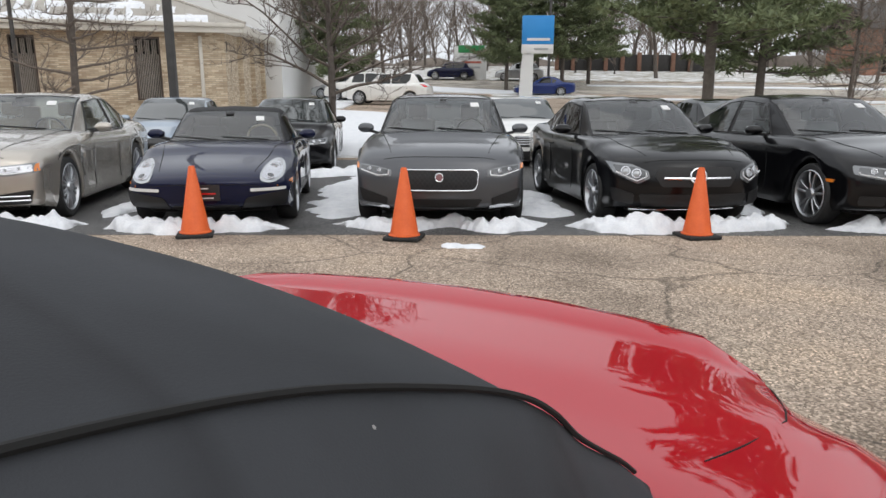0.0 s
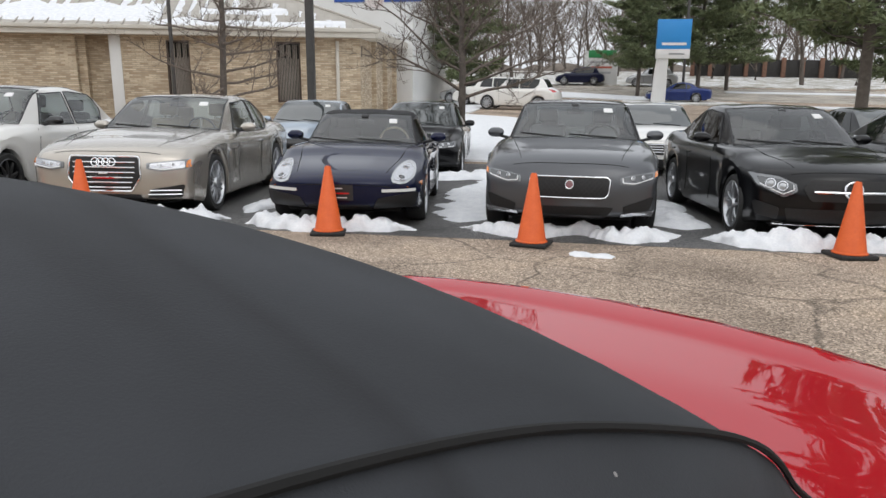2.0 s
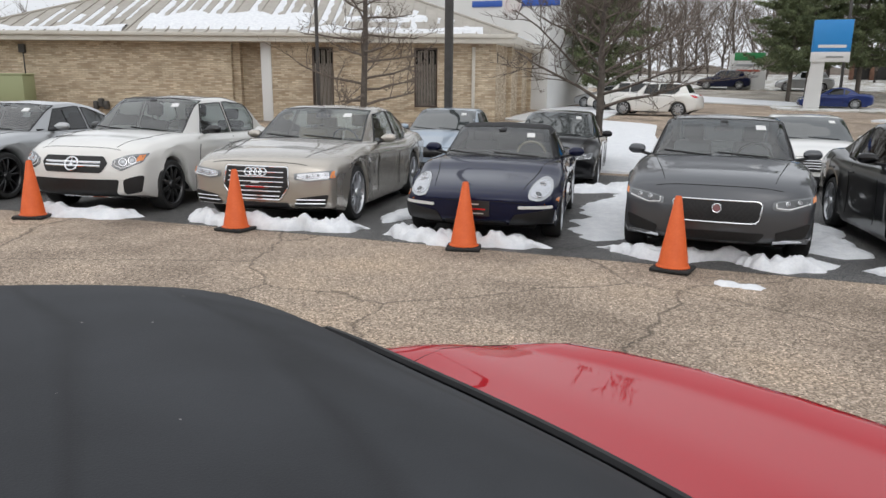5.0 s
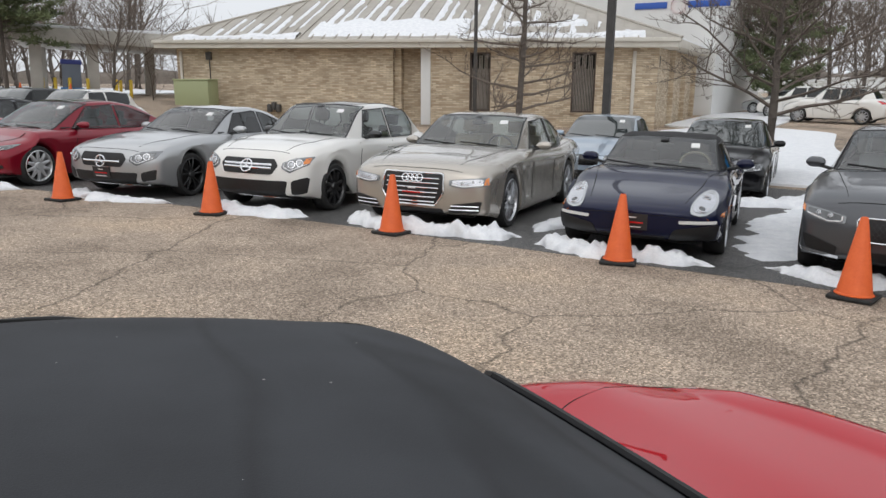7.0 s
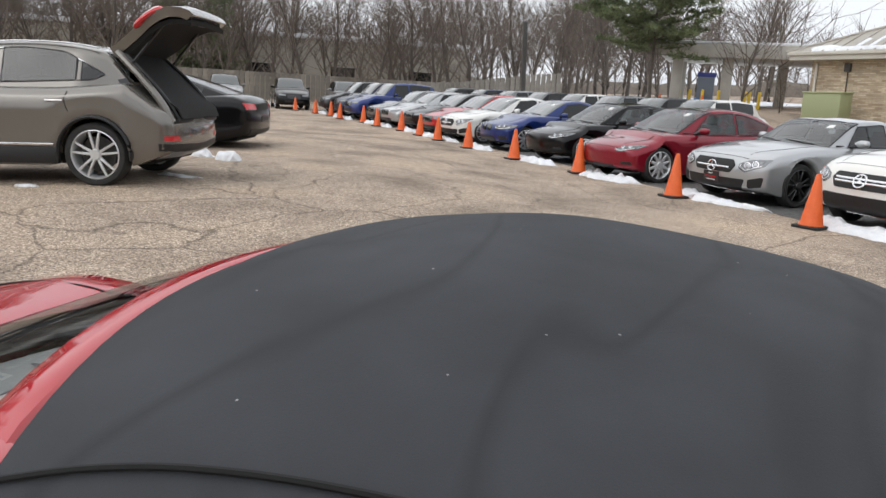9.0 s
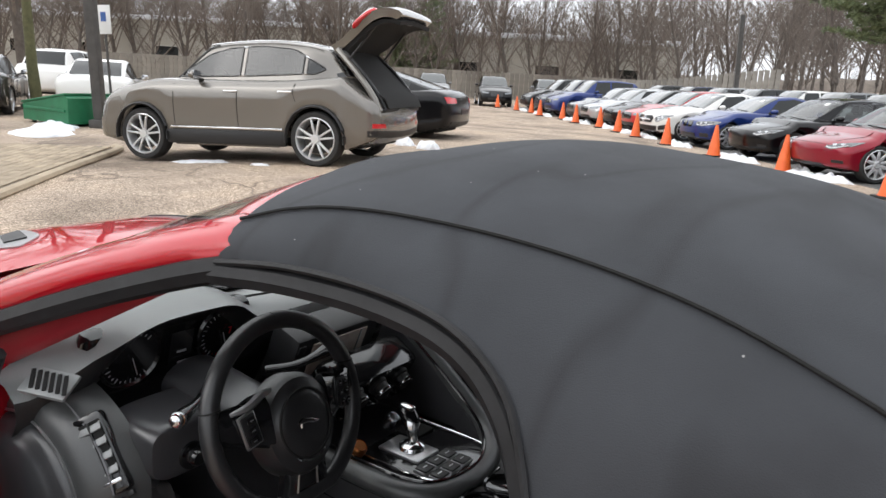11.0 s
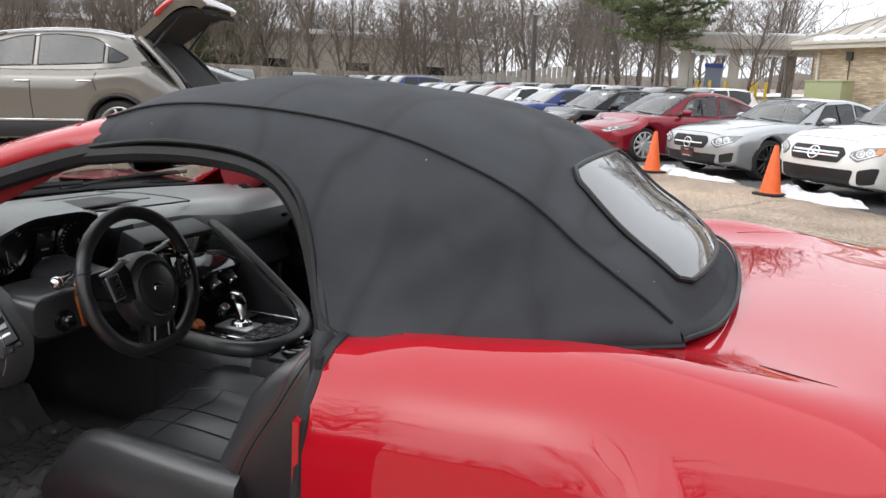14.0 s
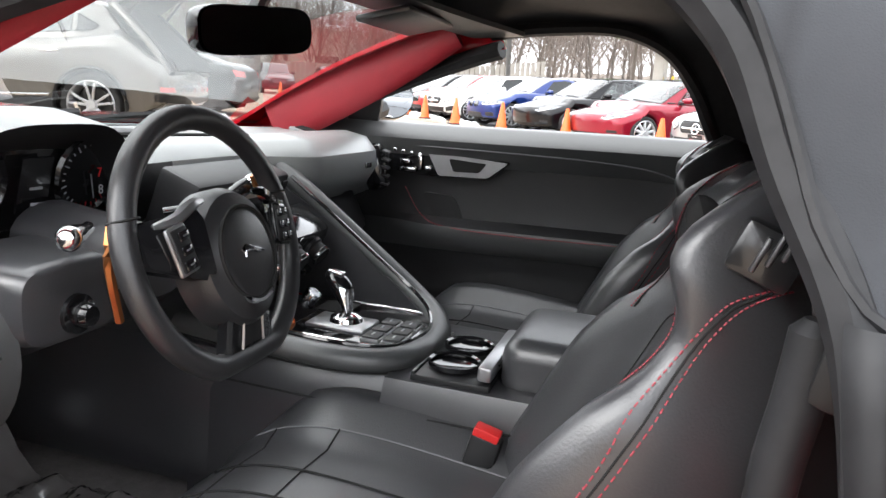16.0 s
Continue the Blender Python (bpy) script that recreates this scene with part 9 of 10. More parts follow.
for sg in (1, -1):
    # broad arm from the hub to the rim, with a satin edge and a cluster of keys
    arm_rows = []
    for k in range(9):
        t = k / 8
        y, half, z = sg * (0.075 + 0.100 * t), 0.050 - 0.022 * t, 0.026 * (1 - t) + 0.002
        x = 0.002 + 0.018 * t
        arm_rows.append([(x - half, y, z - 0.012), (x - half, y, z + 0.004), (x - half * 0.7, y, z + 0.012), (x + half * 0.7, y, z + 0.012), (x + half, y, z + 0.004), (x + half, y, z - 0.012)])
    part("spoke", leaned(skin(arm_rows, close_v=True, caps=True)), M["gloss_black"], wheel)
    tr = [(0.062, sg * 0.060, 0.034), (0.058, sg * 0.088, 0.036), (0.044, sg * 0.118, 0.030), (0.040, sg * 0.150, 0.020)]
    part("spoke_trim", leaned(tube(spline(tr, 16), [0.004 + 0.005 * math.sin(math.pi * i / 16) for i in range(17)], 6, True, 0.6)), SATIN if sg > 0 else M["gloss_black"], wheel)
    pad = leaned(box((0.004, sg * 0.122, 0.031), (0.066, 0.040, 0.008), Matrix.Rotation(radians(sg * 10), 4, "Z"), 0.004))
    part("key_frame", pad, SATIN if sg > 0 else M["gloss_black"], wheel)
    part("key_panel", leaned(box((0.004, sg * 0.122, 0.0345), (0.058, 0.033, 0.006), Matrix.Rotation(radians(sg * 10), 4, "Z"), 0.003)), M["black"], wheel)
    for a in (0.022, 0.003, -0.016):
        for b in ((0.0,) if sg > 0 else (0.008, -0.008)):
            part("spoke_button", leaned(box((a, sg * 0.122 + b, 0.039), (0.013, 0.020 if sg > 0 else 0.011, 0.005), Matrix.Rotation(radians(sg * 10), 4, "Z"), 0.002)), M["gloss_black"], wheel)
            part("button_mark", leaned(box((a, sg * 0.122 + b, 0.0418), (0.002, 0.008 if sg > 0 else 0.005, 0.0006), Matrix.Rotation(radians(sg * 10), 4, "Z"))), M["rim"], wheel)
low_rows = []
for k in range(7):
    t = k / 6
    x, z = -0.085 - 0.080 * t, 0.020 * (1 - t) + 0.0
    hw = 0.050 + 0.014 * t
    low_rows.append([(x, -hw, z - 0.010), (x, -hw, z + 0.006), (x, -hw + 0.012, z + 0.010), (x, hw - 0.012, z + 0.010), (x, hw, z + 0.006), (x, hw, z - 0.010)])
part("lower_spoke", leaned(skin(low_rows, close_v=True, caps=True)), M["gloss_black"], wheel)
part("lower_insert", leaned(box((-0.134, 0, 0.0185), (0.040, 0.044, 0.004), Matrix.Rotation(radians(-14), 4, "Y"), 0.0018)), M["black"], wheel)
for sg in (1, -1):
    part("insert_edge", leaned(tube([(-0.112, sg * 0.024, 0.026), (-0.134, sg * 0.025, 0.020), (-0.156, sg * 0.027, 0.014)], 0.0022, 5)), SATIN, wheel)
for y0 in (0.184, -0.184):
    part("rim_seam", leaned(tube([(0.055 + 0.019 * math.cos(a) * 0, y0 * 0.955 + 0.0195 * math.cos(a), 0.0195 * math.sin(a)) for a in [math.tau * k / 16 for k in range(17)]], 0.0018, 5, False)), M["under"], wheel)
# column shroud, stalks and paddles
part("column_shroud", skin([[Vector((0.0 + 0.20 * i / 6, 0.395 + 0.075 * math.cos(a), 0.738 + 0.004 * i + 0.048 * math.sin(a))) for a in [math.tau * k / 20 for k in range(20)]] for i in range(7)], close_v=True, caps=True), TRIM, hero)
part("knee_panel", solid(skin([[(0.075 + 0.035 * j, 0.60 - 0.44 * i / 14, 0.735 - 0.035 * j) for j in range(5)] for i in range(15)]), 0.02), TRIM, hero, angle=60)
for sg, tip in ((1, (-0.035, 0.60, 0.812)), (-1, (-0.03, 0.205, 0.842))):
    pts = [(0.06, 0.395 + sg * 0.08, 0.795), (0.01, 0.395 + sg * 0.13, 0.808), tip]
    pipe("column_stalk", pts, [0.009] * 6 + [0.011, 0.014, 0.014], M["gloss_black"], n=8, sides=10)
    g = bmesh.new()
    bmesh.ops.create_uvsphere(g, u_segments=14, v_segments=8, radius=0.0155, matrix=Matrix.Translation(tip))
    part("stalk_cap", g, M["chrome"], hero)
for sg in (1, -1):
    part("shift_paddle", tube(spline([(-0.055, 0.395 + sg * 0.150, 0.86), (-0.065, 0.395 + sg * 0.178, 0.79), (-0.055, 0.395 + sg * 0.150, 0.70)], 12), 0.006, 6), COPPER, hero, "copper-edged gear paddle")
g = lathe([(0.0, -0.022), (0.013, -0.022), (0.016, -0.016), (0.017, -0.004), (0.027, -0.002), (0.028, 0.008), (0.0, 0.008)], 22, "x")
bmesh.ops.translate(g, verts=g.verts, vec=(0.032, 0.520, 0.690))
part("light_knob", g, M["gloss_black"], hero)
cp_rows = []
for x, k in ((0.16, 1.10), (0.10, 1.06), (0.055, 1.0), (0.040, 0.94), (0.036, 0.80), (0.036, 0.02)):
    cp_rows.append([(x, 0.518 + 0.088 * k * abs(math.cos(a)) ** 0.5 * (1 if math.cos(a) > 0 else -1), 0.708 + 0.055 * k * abs(math.sin(a)) ** 0.5 * (1 if math.sin(a) > 0 else -1) + 0.05 * (x - 0.04)) for a in [math.tau * j / 36 for j in range(36)]])
part("column_panel", skin(cp_rows, close_v=True), TRIM, hero, "moulded black switch panel beside the steering column", angle=50)
# driver's side end of the dash: domed cap, curved shoulder, upright vent, small demist vent
END = spline([(0.41, 0, 0.715), (0.33, 0, 0.752), (0.24, 0, 0.755), (0.155, 0, 0.718), (0.108, 0, 0.650), (0.125, 0, 0.580), (0.19, 0, 0.525), (0.29, 0, 0.465), (0.40, 0, 0.45)], 32)


def end_ring(k, v, pts):
    """The cap's outline grown by k about its middle, at v."""
    return [(0.27 + (p[0] - 0.27) * k, v, 0.605 + (p[2] - 0.605) * k) for p in pts]


part("dash_end_cap", skin([end_ring(k, v, END) for k, v in ((1.0, 0.62), (1.0, 0.700), (0.985, 0.712), (0.94, 0.722), (0.86, 0.727), (0.82, 0.735), (0.70, 0.748), (0.4, 0.752), (0.02, 0.753))], close_v=True, caps=True), TRIM, hero, "domed black end cap", angle=70)
part("dash_shoulder", solid(skin([end_ring(k, v, END[:22]) for k, v in ((1.02, 0.69), (1.03, 0.708), (1.10, 0.706), (1.20, 0.695), (1.30, 0.672), (1.36, 0.640), (1.38, 0.600))]), 0.01), PAD, hero, "curved black dash shoulder", angle=70)
part("cap_seam", tube(end_ring(1.03, 0.709, END[:26]), 0.003, 5), SATIN, hero)
part("dash_stitch", tube(end_ring(1.33, 0.668, END[:20]), 0.002, 4), STITCH_GREY, hero)
VENT = Matrix(((-0.62, -0.62, -0.487, 0.112), (-0.62, 0.0, 0.787, 0.656), (0.485, -0.785, 0.384, 0.722), (0, 0, 0, 1)))


def vent_box(c, size, bevel=0.003, turn=None):
    b = box(c, size, turn, bevel)
    bmesh.ops.transform(b, matrix=VENT, verts=b.verts)
    return b


vent = part("side_vent", vent_box((0, 0.005, 0), (0.066, 0.155, 0.03), 0.010), M["gloss_black"], hero)
part("vent_throat", vent_box((0.004, -0.004, 0.012), (0.046, 0.105, 0.01), 0.004), M["under"], vent)
for k in range(4):
    part("vent_slat", vent_box((0.004, -0.044 + 0.027 * k, 0.017), (0.046, 0.018, 0.004), 0.002, Matrix.Rotation(radians(24), 4, "X")), DASH_LIT, vent)
part("vent_divider", vent_box((0.006, -0.004, 0.020), (0.004, 0.10, 0.004), 0.001), M["black"], vent)
part("vent_tab", vent_box((0.004, 0.060, 0.018), (0.044, 0.007, 0.006), 0.002), M["chrome"], vent)
for k in range(3):
    part("dash_button", vent_box((-0.018 + 0.022 * k, 0.098 - 0.004 * k, 0.006), (0.014, 0.010, 0.012), 0.002), M["black"], hero)
for sg, x0, y0, z0 in ((1, 0.205, 0.692, 0.838), (-1, 0.30, -0.60, 0.884)):
    turn = Matrix.Translation((x0, y0, z0)) @ Matrix.Rotation(radians(sg * 25), 4, "Z") @ Matrix.Rotation(radians(-sg * 26 if sg > 0 else 0), 4, "X") @ Matrix.Rotation(radians(-8), 4, "Y")
    dv = box((0, 0, 0), (0.088, 0.060, 0.010), None, 0.004)
    bmesh.ops.transform(dv, matrix=turn, verts=dv.verts)
    dv = part("demist_vent", dv, DASH_LIT, hero)
    for k in range(6):
        sl = box(((k - 2.5) * 0.0125, 0, 0.006), (0.007, 0.044, 0.003), Matrix.Rotation(radians(25), 4, "Z"))
        bmesh.ops.transform(sl, matrix=turn, verts=sl.verts)
        part("vent_slot", sl, M["under"], dv)
pv = part("passenger_vent", box((0.105, -0.645, 0.80), (0.06, 0.075, 0.13), Matrix.Rotation(radians(14), 4, "Z") @ Matrix.Rotation(radians(12), 4, "Y"), 0.018), M["gloss_black"], hero)
for k in range(5):
    part("vent_slat", box((0.070, -0.637, 0.845 - 0.022 * k), (0.02, 0.055, 0.006), Matrix.Rotation(radians(14), 4, "Z") @ Matrix.Rotation(radians(-20), 4, "Y"), 0.002), M["black"], pv)
part("glove_release", box((0.073, -0.52, 0.815), (0.006, 0.035, 0.014), bevel=0.003), M["gloss_black"], hero)
part("glovebox", box((0.26, -0.42, 0.66), (0.22, 0.50, 0.20), Matrix.Rotation(radians(28), 4, "Y"), 0.03), TRIM, hero)
# pedals and the crumpled protective film on the floor
for y0, w0, h0 in ((0.47, 0.09, 0.06), (0.31, 0.05, 0.12)):
    part("pedal", box((0.49, y0, 0.36), (0.015, w0, h0), Matrix.Rotation(radians(-25), 4, "Y"), 0.006), SATIN if w0 < 0.06 else M["rim"], hero)
    pipe("pedal_arm", [(0.50, y0, 0.38), (0.56, y0, 0.50), (0.58, y0, 0.60)], 0.01, M["black"], sides=6)
rows = []
for i in range(61):
    rows.append([])
    for j in range(49):
        u, v = 0.50 - 0.50 * i / 60, 0.68 - 0.42 * j / 48
        h0 = noise.fractal(Vector((u * 9, v * 9, 1.3)), 0.75, 2.3, 5) * 0.026
        rows[-1].append((u, v, 0.238 + abs(h0) + 0.10 * smoothstep(0.38, 0.50, u)))
part("floor_film", skin(rows), FILM, hero, "crumpled clear protective film on the floor", angle=25)


# seats: cushion and backrest swept from closed outlines
def seat(y0, name):
    st = new(name)
    st.parent = hero
    st["label"] = "black leather sports seat with side bolsters and red stitching"
    rows = []
    for i in range(15):
        t = i / 14
        u = -0.04 - 0.52 * t
        bol = 0.055 * smoothstep(0.0, 0.25, t)
        nose = -0.075 * (1 - t) ** 6 * 1.2
        zc = 0.475 - 0.045 * t + nose
        hw = 0.255 + 0.012 * math.sin(math.pi * t)
        prof = [(-hw, 0.30), (-hw - 0.008, 0.38 + nose * 0.4), (-hw + 0.004, zc + bol - 0.022), (-hw + 0.03, zc + bol), (-hw + 0.065, zc + bol * 0.85), (-hw + 0.10, zc + 0.008), (-0.12, zc - 0.008), (-0.04, zc - 0.002), (0.04, zc - 0.002), (0.12, zc - 0.008), (hw - 0.10, zc + 0.008), (hw - 0.065, zc + bol * 0.85), (hw - 0.03, zc + bol), (hw - 0.004, zc + bol - 0.022), (hw + 0.008, 0.38 + nose * 0.4), (hw, 0.30)]
        rows.append([(u, y0 + v, z) for v, z in prof])
    part("seat_cushion", skin(rows, caps=True), LEATHER, st, angle=70)
    for k, mt, rr in ((5, STITCH_GREY, 0.0014), (10, STITCH_GREY, 0.0014), (7, M["under"], 0.0022), (8, M["under"], 0.0022)):
        line = [(rows[i][k][0], rows[i][k][1], rows[i][k][2] + 0.001) for i in range(1, 15)]
        part("cushion_seam", tube(spline(line, 40), rr, 4), mt, st)
    for i in (2, 5):
        part("cushion_seam", tube([(p[0], p[1], p[2] + 0.001) for p in rows[i][5:11]], 0.0016, 4), M["under"], st)
    rows = []
    for i in range(41):
        t = i / 40
        z = 0.36 + 0.61 * t - 0.012 * smoothstep(0.95, 1.0, t)
        u = -0.525 - 0.282 * t - 0.02 * math.sin(math.pi * t) + 0.040 * math.exp(-((t - 0.86) / 0.09) ** 2)
        hw = curve_at([(0, 0.205), (0.2, 0.238), (0.45, 0.245), (0.58, 0.236), (0.66, 0.214), (0.72, 0.206), (0.80, 0.212), (0.88, 0.200), (0.95, 0.165), (1.0, 0.10)], t)
        wing = curve_at([(0, 0.055), (0.20, 0.095), (0.42, 0.098), (0.56, 0.078), (0.65, 0.045), (0.72, 0.036), (0.80, 0.042), (0.90, 0.028), (1.0, 0.004)], t)
        th = curve_at([(0, 0.13), (0.4, 0.12), (0.64, 0.095), (0.8, 0.085), (0.93, 0.065), (1.0, 0.02)], t)
        fr = [(-hw + 0.040, -0.06), (-hw + 0.024, -0.015), (-hw + 0.006, wing * 0.50), (-hw + 0.010, wing * 0.88), (-hw + 0.026, wing), (-hw + 0.050, wing * 0.93), (-hw + 0.074, wing * 0.55), (-hw + 0.092, 0.018), (-hw * 0.45, 0.004), (-hw * 0.2, -0.001)]
        full_f = fr + [(0, 0.002)] + [(-a, d) for a, d in reversed(fr)]
        bk = [(hw * 0.78, -th * 0.8), (hw * 0.72, -th - 0.012), (0, -th - 0.022), (-hw * 0.72, -th - 0.012), (-hw * 0.78, -th * 0.8)]
        rows.append([(u + d * 0.93, y0 + v, z + d * 0.30) for v, d in full_f + bk])
    bb = skin(rows, close_v=True, caps=True)
    bmesh.ops.recalc_face_normals(bb, faces=bb.faces)
    shell = BVHTree.FromBMesh(bb)
    part("backrest", bb, LEATHER, st, angle=70)

    def on_seat(pts, lift):
        out = []
        for x, y, z in spline(pts, 60):
            co, no, _, _ = shell.find_nearest(Vector((x, y, z)))
            out.append(co + no * lift)
        for _ in range(10):
            out = [out[0]] + [(a + b * 2 + c) / 4 for a, b, c in zip(out, out[1:], out[2:])] + [out[-1]]
        return [co + no * (lift + 0.0004) for co, no, _, _ in (shell.find_nearest(p) for p in out)]
    for sg in (1, -1):
        def side(pts):
            return [(x, y0 + sg * (y - 0.415), z) for x, y, z in pts]
        long_seam = side([(-0.535, 0.636, 0.42), (-0.560, 0.642, 0.50), (-0.600, 0.640, 0.58), (-0.640, 0.632, 0.646), (-0.674, 0.628, 0.711), (-0.707, 0.622, 0.766), (-0.735, 0.616, 0.812), (-0.765, 0.612, 0.845), (-0.815, 0.606, 0.862)])
        wing_seam = side([(-0.660, 0.585, 0.735), (-0.683, 0.588, 0.787), (-0.694, 0.580, 0.827), (-0.719, 0.572, 0.862), (-0.756, 0.556, 0.908), (-0.775, 0.535, 0.940)])
        inner_seam = side([(-0.545, 0.560, 0.40), (-0.585, 0.555, 0.50), (-0.635, 0.550, 0.60), (-0.680, 0.545, 0.69), (-0.705, 0.530, 0.745), (-0.715, 0.46, 0.775)])
        part("bolster_seam", tube(on_seat(long_seam, 0.0), 0.0013, 5), M["under"], st)
        part("bolster_seam", tube(on_seat(inner_seam, 0.0), 0.0013, 5), M["under"], st)
        part("bolster_seam", tube(on_seat(wing_seam, 0.0), 0.0013, 5), M["under"], st)
        for seam, dx in ((long_seam, 0.010), (long_seam, -0.010), (wing_seam, 0.007)):
            line = on_seat([(x + dx, y, z) for x, y, z in seam], 0.0004)
            th_ = bmesh.new()
            for a, b in list(zip(line, line[1:]))[::1]:
                tube_into(th_, [a, a.lerp(b, 0.62)], 0.0011, 4)
            part("stitching", th_, STITCH_RED, st)
    slot = part("headrest_slot", box((-0.736, y0, 0.884), (0.05, 0.20, 0.036), Matrix.Rotation(radians(-24), 4, "Y"), 0.012), M["under"], st)
    bg = part("belt_guide", box((-0.774, y0 + (0.168 if y0 > 0 else -0.168), 0.886), (0.060, 0.045, 0.050), Matrix.Rotation(radians(-22), 4, "Y"), 0.008), M["rim_black"], st)
    for k in range(3):
        part("guide_rib", box((-0.768 - 0.012 * k, y0 + (0.191 if y0 > 0 else -0.191), 0.888 + 0.006 * k), (0.005, 0.006, 0.034), Matrix.Rotation(radians(-22), 4, "Y"), 0.002), TRIM, bg)
    part("seat_base", box((-0.32, y0, 0.265), (0.46, 0.40, 0.11), bevel=0.02), TRIM, st)
    return st


seat(0.415, "driver_seat")
seat(-0.415, "passenger_seat")
bk = part("belt_buckle", box((-0.455, 0.235, 0.44), (0.05, 0.032, 0.12), Matrix.Rotation(radians(-14), 4, "Y"), 0.007), M["black"], hero)
part("buckle_button", box((-0.468, 0.236, 0.500), (0.042, 0.028, 0.016), Matrix.Rotation(radians(-14), 4, "Y"), 0.003), plain("buckle_red", (0.6, 0.02, 0.02), 0.4), bk)
for sg in (1, -1):
    part("seat_belt", solid(skin([[(-0.86, sg * (0.62 - 0.006 * i), 0.90 - 0.075 * i), (-0.82, sg * (0.66 - 0.006 * i), 0.895 - 0.075 * i)] for i in range(8)]), 0.003), RUBBER, hero)
    part("roof_bracket", box((-0.83, sg * 0.70, 0.84), (0.06, 0.05, 0.09), Matrix.Rotation(radians(-10), 4, "Y"), 0.015), M["black"], hero)
    pipe("belt_pillar", [(-0.802, sg * 0.70, 0.862), (-0.797, sg * 0.70, 0.80), (-0.788, sg * 0.702, 0.71), (-0.79, sg * 0.71, 0.50), (-0.80, sg * 0.715, 0.34)], [0.010] + [0.019] * 23 + [0.017], RUBBER, sides=12)


# doors, built closed on the right side and swung on the left
def door(name, sg):
    """sg 1: left door; the leaf runs back from its hinge line at u 0.43."""
    d = new(name)
    d.parent = hero
    outer = []
    for i in range(13):
        u = 0.43 - 1.28 * i / 12
        b = curve_at([(-0.86, 0.872), (-0.3, 0.868), (0.2, 0.862), (0.45, 0.852)], u)
        outer.append([(u, sg * 0.845, b), (u, sg * 0.885, b - 0.012), (u, sg * 0.915, b - 0.07), (u, sg * 0.928, b - 0.2), (u, sg * 0.925, 0.50), (u, sg * 0.905, 0.36), (u, sg * 0.895, 0.325)])
    part("door_skin", solid(skin(outer), 0.02), RED, d)
    inner = []
    for i in range(25):
        u = 0.36 - 1.20 * i / 24
        b = 0.885 + 0.012 * smoothstep(0.2, -0.8, u)
        scoop = smoothstep(0.30, 0.16, u) * smoothstep(-0.74, -0.60, u)
        rest = smoothstep(0.08, -0.06, u) * smoothstep(-0.78, -0.58, u)
        v0 = 0.722
        inner.append([(u, sg * 0.845, b - 0.005), (u, sg * 0.80, b + 0.014), (u, sg * 0.745, b + 0.008), (u, sg * (v0 - 0.012), b - 0.03), (u, sg * (v0 + 0.0), b - 0.065), (u, sg * (v0 + 0.028 * scoop), b - 0.10), (u, sg * (v0 + 0.034 * scoop), b - 0.19),
                      (u, sg * (v0 + 0.026 * scoop), b - 0.25), (u, sg * (v0 - 0.050 * rest), b - 0.265), (u, sg * (v0 - 0.056 * rest), b - 0.295), (u, sg * (v0 - 0.01 * rest), b - 0.34), (u, sg * (v0 + 0.01), b - 0.40), (u, sg * (v0 - 0.012), 0.44), (u, sg * (v0 + 0.01), 0.36), (u, sg * 0.78, 0.335)])
    part("door_card", skin([r[:6] for r in inner]), PAD, d, "black padded door card", angle=60)
    part("card_inset", skin([r[5:9] for r in inner]), DARK_SKIN, d, "dark leather panel let into the door card", angle=60)
    part("armrest_pad", skin([r[8:11] for r in inner]), PAD, d, angle=60)
    part("door_pocket", skin([r[10:] for r in inner]), DARK_SKIN, d, angle=60)
    part("door_end", solid(skin([[(-0.845, sg * 0.75, z), (-0.85, sg * 0.91, z)] for z in (0.335, 0.5, 0.7, 0.86)]), 0.01), RED, d)
    part("hinge_end", solid(skin([[(0.37, sg * 0.73, z), (0.43, sg * 0.905, z)] for z in (0.335, 0.5, 0.7, 0.85)]), 0.01), RED, d)
    part("door_top_seal", tube([(0.36, sg * 0.835, 0.886), (0.0, sg * 0.842, 0.888), (-0.5, sg * 0.842, 0.893), (-0.84, sg * 0.84, 0.893)], 0.010, 6), RUBBER, d)
    part("handle_plate", poly_patch(rounded([(0.10, 0.835), (0.12, 0.765), (-0.02, 0.752), (-0.205, 0.757), (-0.265, 0.812), (-0.08, 0.825)], 0.15), lambda a, b: (Vector((a, sg * 0.735, b)), Vector((0, -sg, 0))), 0.3, 0.02, 0.004), M["gloss_black"], d)
    part("door_release", poly_patch(rounded([(-0.02, 0.822), (-0.055, 0.757), (-0.20, 0.762), (-0.255, 0.808)], 0.12), lambda a, b: (Vector((a, sg * 0.731, b)), Vector((0, -sg, 0))), 0.3, 0.02, 0.004), SATIN, d, "satin metal door release")
    part("release_cup", poly_patch(rounded([(-0.085, 0.808), (-0.10, 0.772), (-0.175, 0.775), (-0.195, 0.802)], 0.2), lambda a, b: (Vector((a, sg * 0.727, b)), Vector((0, -sg, 0))), 0.3, 0.02, 0.004), M["under"], d)
    for k in range(4):
        part("seat_switch", box((0.078 - 0.026 * k, sg * 0.722, 0.822 - 0.003 * k), (0.012, 0.008, 0.010), bevel=0.003), M["chrome"], d)
    for a, b, w0, h0 in ((0.045, 0.790, 0.03, 0.012), (0.0, 0.792, 0.012, 0.045), (0.035, 0.768, 0.05, 0.012), (-0.025, 0.775, 0.02, 0.012)):
        part("seat_switch", box((a, sg * 0.722, b), (w0, 0.010, h0), bevel=0.004), M["chrome"], d)
    part("speaker_grille", poly_patch(rounded([(0.0, 0.705), (-0.055, 0.62), (-0.15, 0.60), (-0.10, 0.70)], 0.2), lambda a, b: (Vector((a, sg * 0.75, b)), Vector((0, -sg, 0))), 0.3, 0.02, 0.004), M["black"], d)
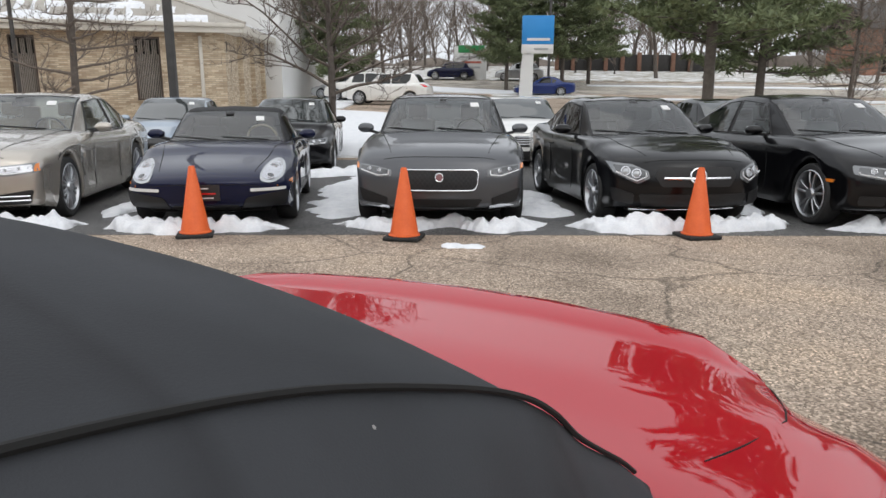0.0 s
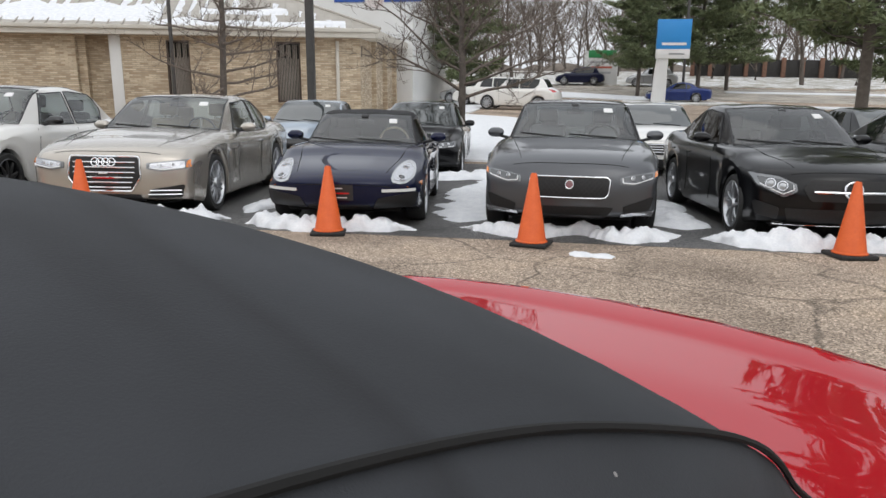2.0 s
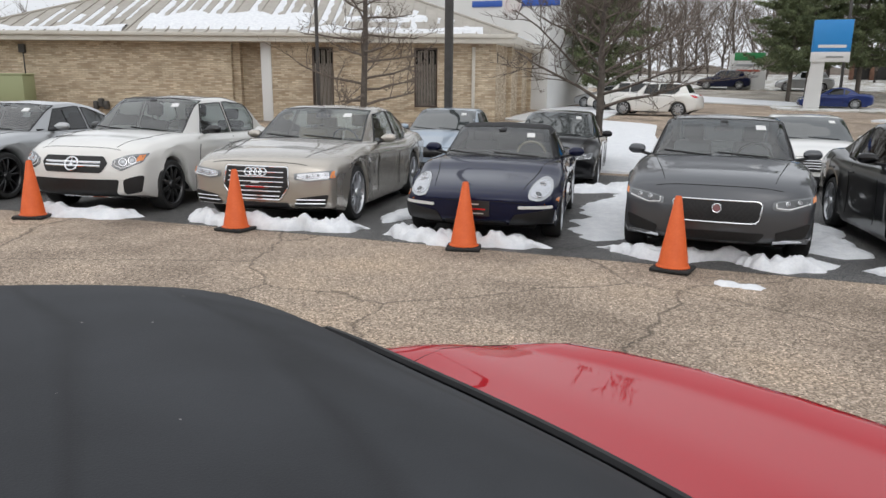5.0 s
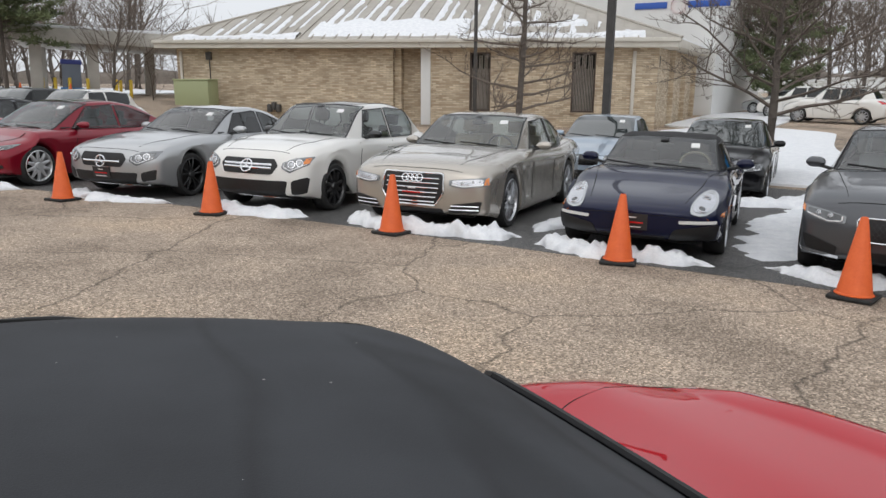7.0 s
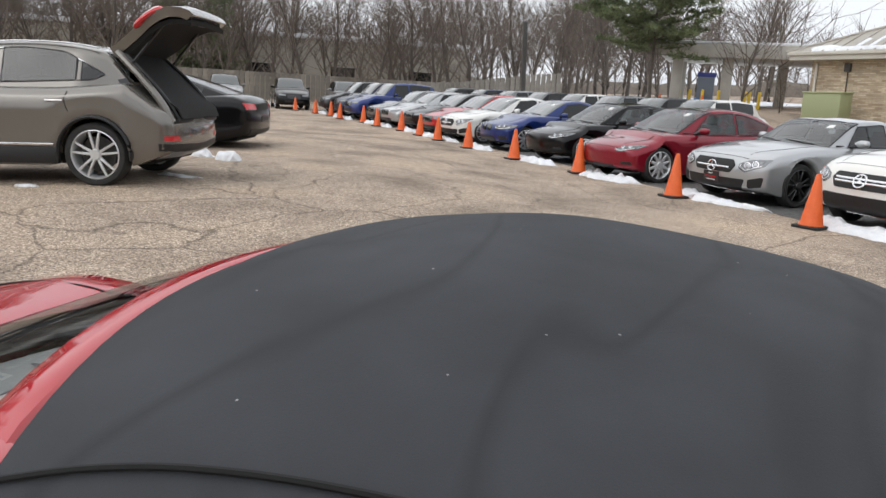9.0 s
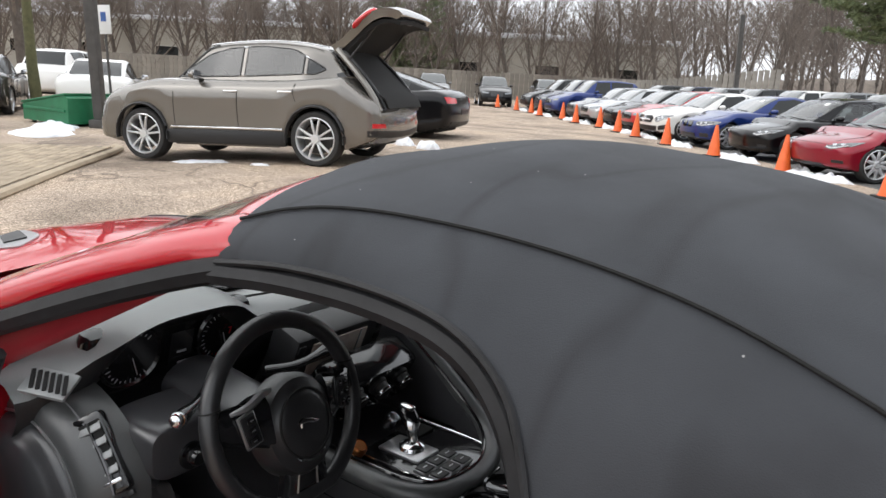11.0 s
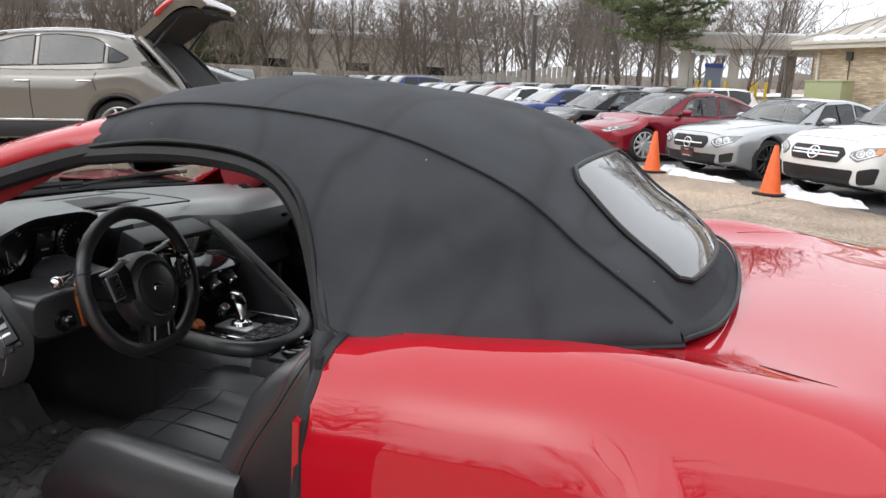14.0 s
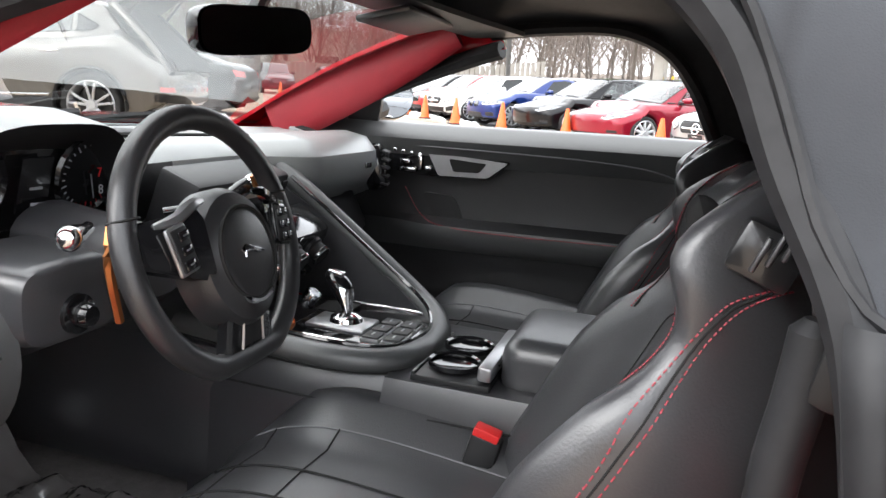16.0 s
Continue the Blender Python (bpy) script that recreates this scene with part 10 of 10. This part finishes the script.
    part("card_stitch", tube(spline([(0.05, sg * 0.745, 0.715), (-0.02, sg * 0.70, 0.645), (-0.10, sg * 0.674, 0.622), (-0.3, sg * 0.668, 0.618), (-0.62, sg * 0.672, 0.625)], 30), 0.0012, 4), STITCH_RED, d)
    part("card_seam", tube(spline([(0.10, sg * 0.728, 0.835), (-0.1, sg * 0.712, 0.838), (-0.5, sg * 0.712, 0.835), (-0.68, sg * 0.715, 0.815), (-0.74, sg * 0.72, 0.77)], 30), 0.0025, 4), STITCH_GREY, d)
    # sail panel and mirror
    part("sail_panel", solid(skin([[(0.37, sg * 0.79, 0.885), (0.38, sg * 0.782, 0.925), (0.35, sg * 0.772, 0.955)], [(0.27, sg * 0.79, 0.888), (0.24, sg * 0.775, 0.955), (0.22, sg * 0.765, 1.0)], [(0.16, sg * 0.79, 0.89), (0.15, sg * 0.785, 0.93), (0.145, sg * 0.78, 0.965)]]), 0.02), M["black"], d)
    mh = bmesh.new()
    bmesh.ops.create_uvsphere(mh, u_segments=20, v_segments=12, radius=1.0, matrix=Matrix.Diagonal((0.085, 0.112, 0.078, 1)))
    bmesh.ops.bisect_plane(mh, geom=mh.verts[:] + mh.edges[:] + mh.faces[:], plane_co=(-0.045, 0, 0), plane_no=(-1, 0, 0), clear_outer=True)
    set_mirror = Matrix.Translation((0.215, sg * 0.945, 0.965)) @ Matrix.Rotation(radians(sg * 24), 4, "Z")
    bmesh.ops.transform(mh, matrix=set_mirror, verts=mh.verts)
    mir = part("door_mirror", mh, M["gloss_black"], d)
    part("mirror_arm", tube([(0.20, sg * 0.90, 0.93), (0.22, sg * 0.80, 0.90)], [0.03, 0.028], 8), M["black"], d)
    gl = bmesh.new()
    bmesh.ops.create_circle(gl, cap_ends=True, segments=28, radius=1.0, matrix=set_mirror @ Matrix.Translation((-0.043, 0, 0)) @ Matrix.Rotation(radians(90), 4, "Y") @ Matrix.Diagonal((0.062, 0.090, 1, 1)))
    part("mirror_glass", solid(gl, 0.003), MIRROR, mir)
    return d


right_door = door("passenger_door", -1)
right_door.matrix_basis = pose(0, 0, 0.026)
left_door = door("driver_door", 1)
HINGE = Vector((0.44, 0.865, 0))
left_door.matrix_basis = Matrix.Translation(HINGE + Vector((0, 0, -0.045))) @ Matrix.Rotation(radians(-52), 4, "Z") @ Matrix.Translation(-HINGE)
# interior mirror
MIRROR_AT = Matrix.Translation((-0.02, 0.202, 1.085)) @ Matrix.Rotation(radians(-12), 4, "Z") @ Matrix.Rotation(radians(-5.5), 4, "X")
im = bmesh.new()
rim_rows = []
for x, k in ((0.030, 0.55), (0.022, 0.86), (0.006, 0.97), (-0.012, 1.0), (-0.020, 0.985)):
    rim_rows.append([(x, 0.128 * k * abs(math.cos(a)) ** 0.32 * (1 if math.cos(a) > 0 else -1), 0.038 * k * abs(math.sin(a)) ** 0.55 * (1 if math.sin(a) > 0 else -1)) for a in [math.tau * j / 40 for j in range(40)]])
grid_into(im, rim_rows, close_v=True)
im.faces.new([im.verts.new(p) for p in rim_rows[0]])
bmesh.ops.remove_doubles(im, verts=im.verts, dist=1e-5)
bmesh.ops.transform(im, matrix=MIRROR_AT, verts=im.verts)
mirror_body = part("interior_mirror", im, M["gloss_black"], hero)
gm_ = bmesh.new()
gm_.faces.new([gm_.verts.new((-0.0205, y * 0.975, z * 0.93)) for _, y, z in rim_rows[-1]])
bmesh.ops.transform(gm_, matrix=MIRROR_AT, verts=gm_.verts)
part("mirror_glass", solid(gm_, 0.003), MIRROR, mirror_body)
pipe("mirror_stem", [(0.01, 0.17, 1.10), (0.03, 0.10, 1.14), (0.02, 0.05, 1.19)], 0.016, M["black"], sides=8)
for x0 in (1.05, -1.49):
    for sg in (1, -1):
        add_wheel(hero, x0, sg * (0.80 if x0 > 0 else 0.775), 0.345, 0.255, 5, True, "rim")
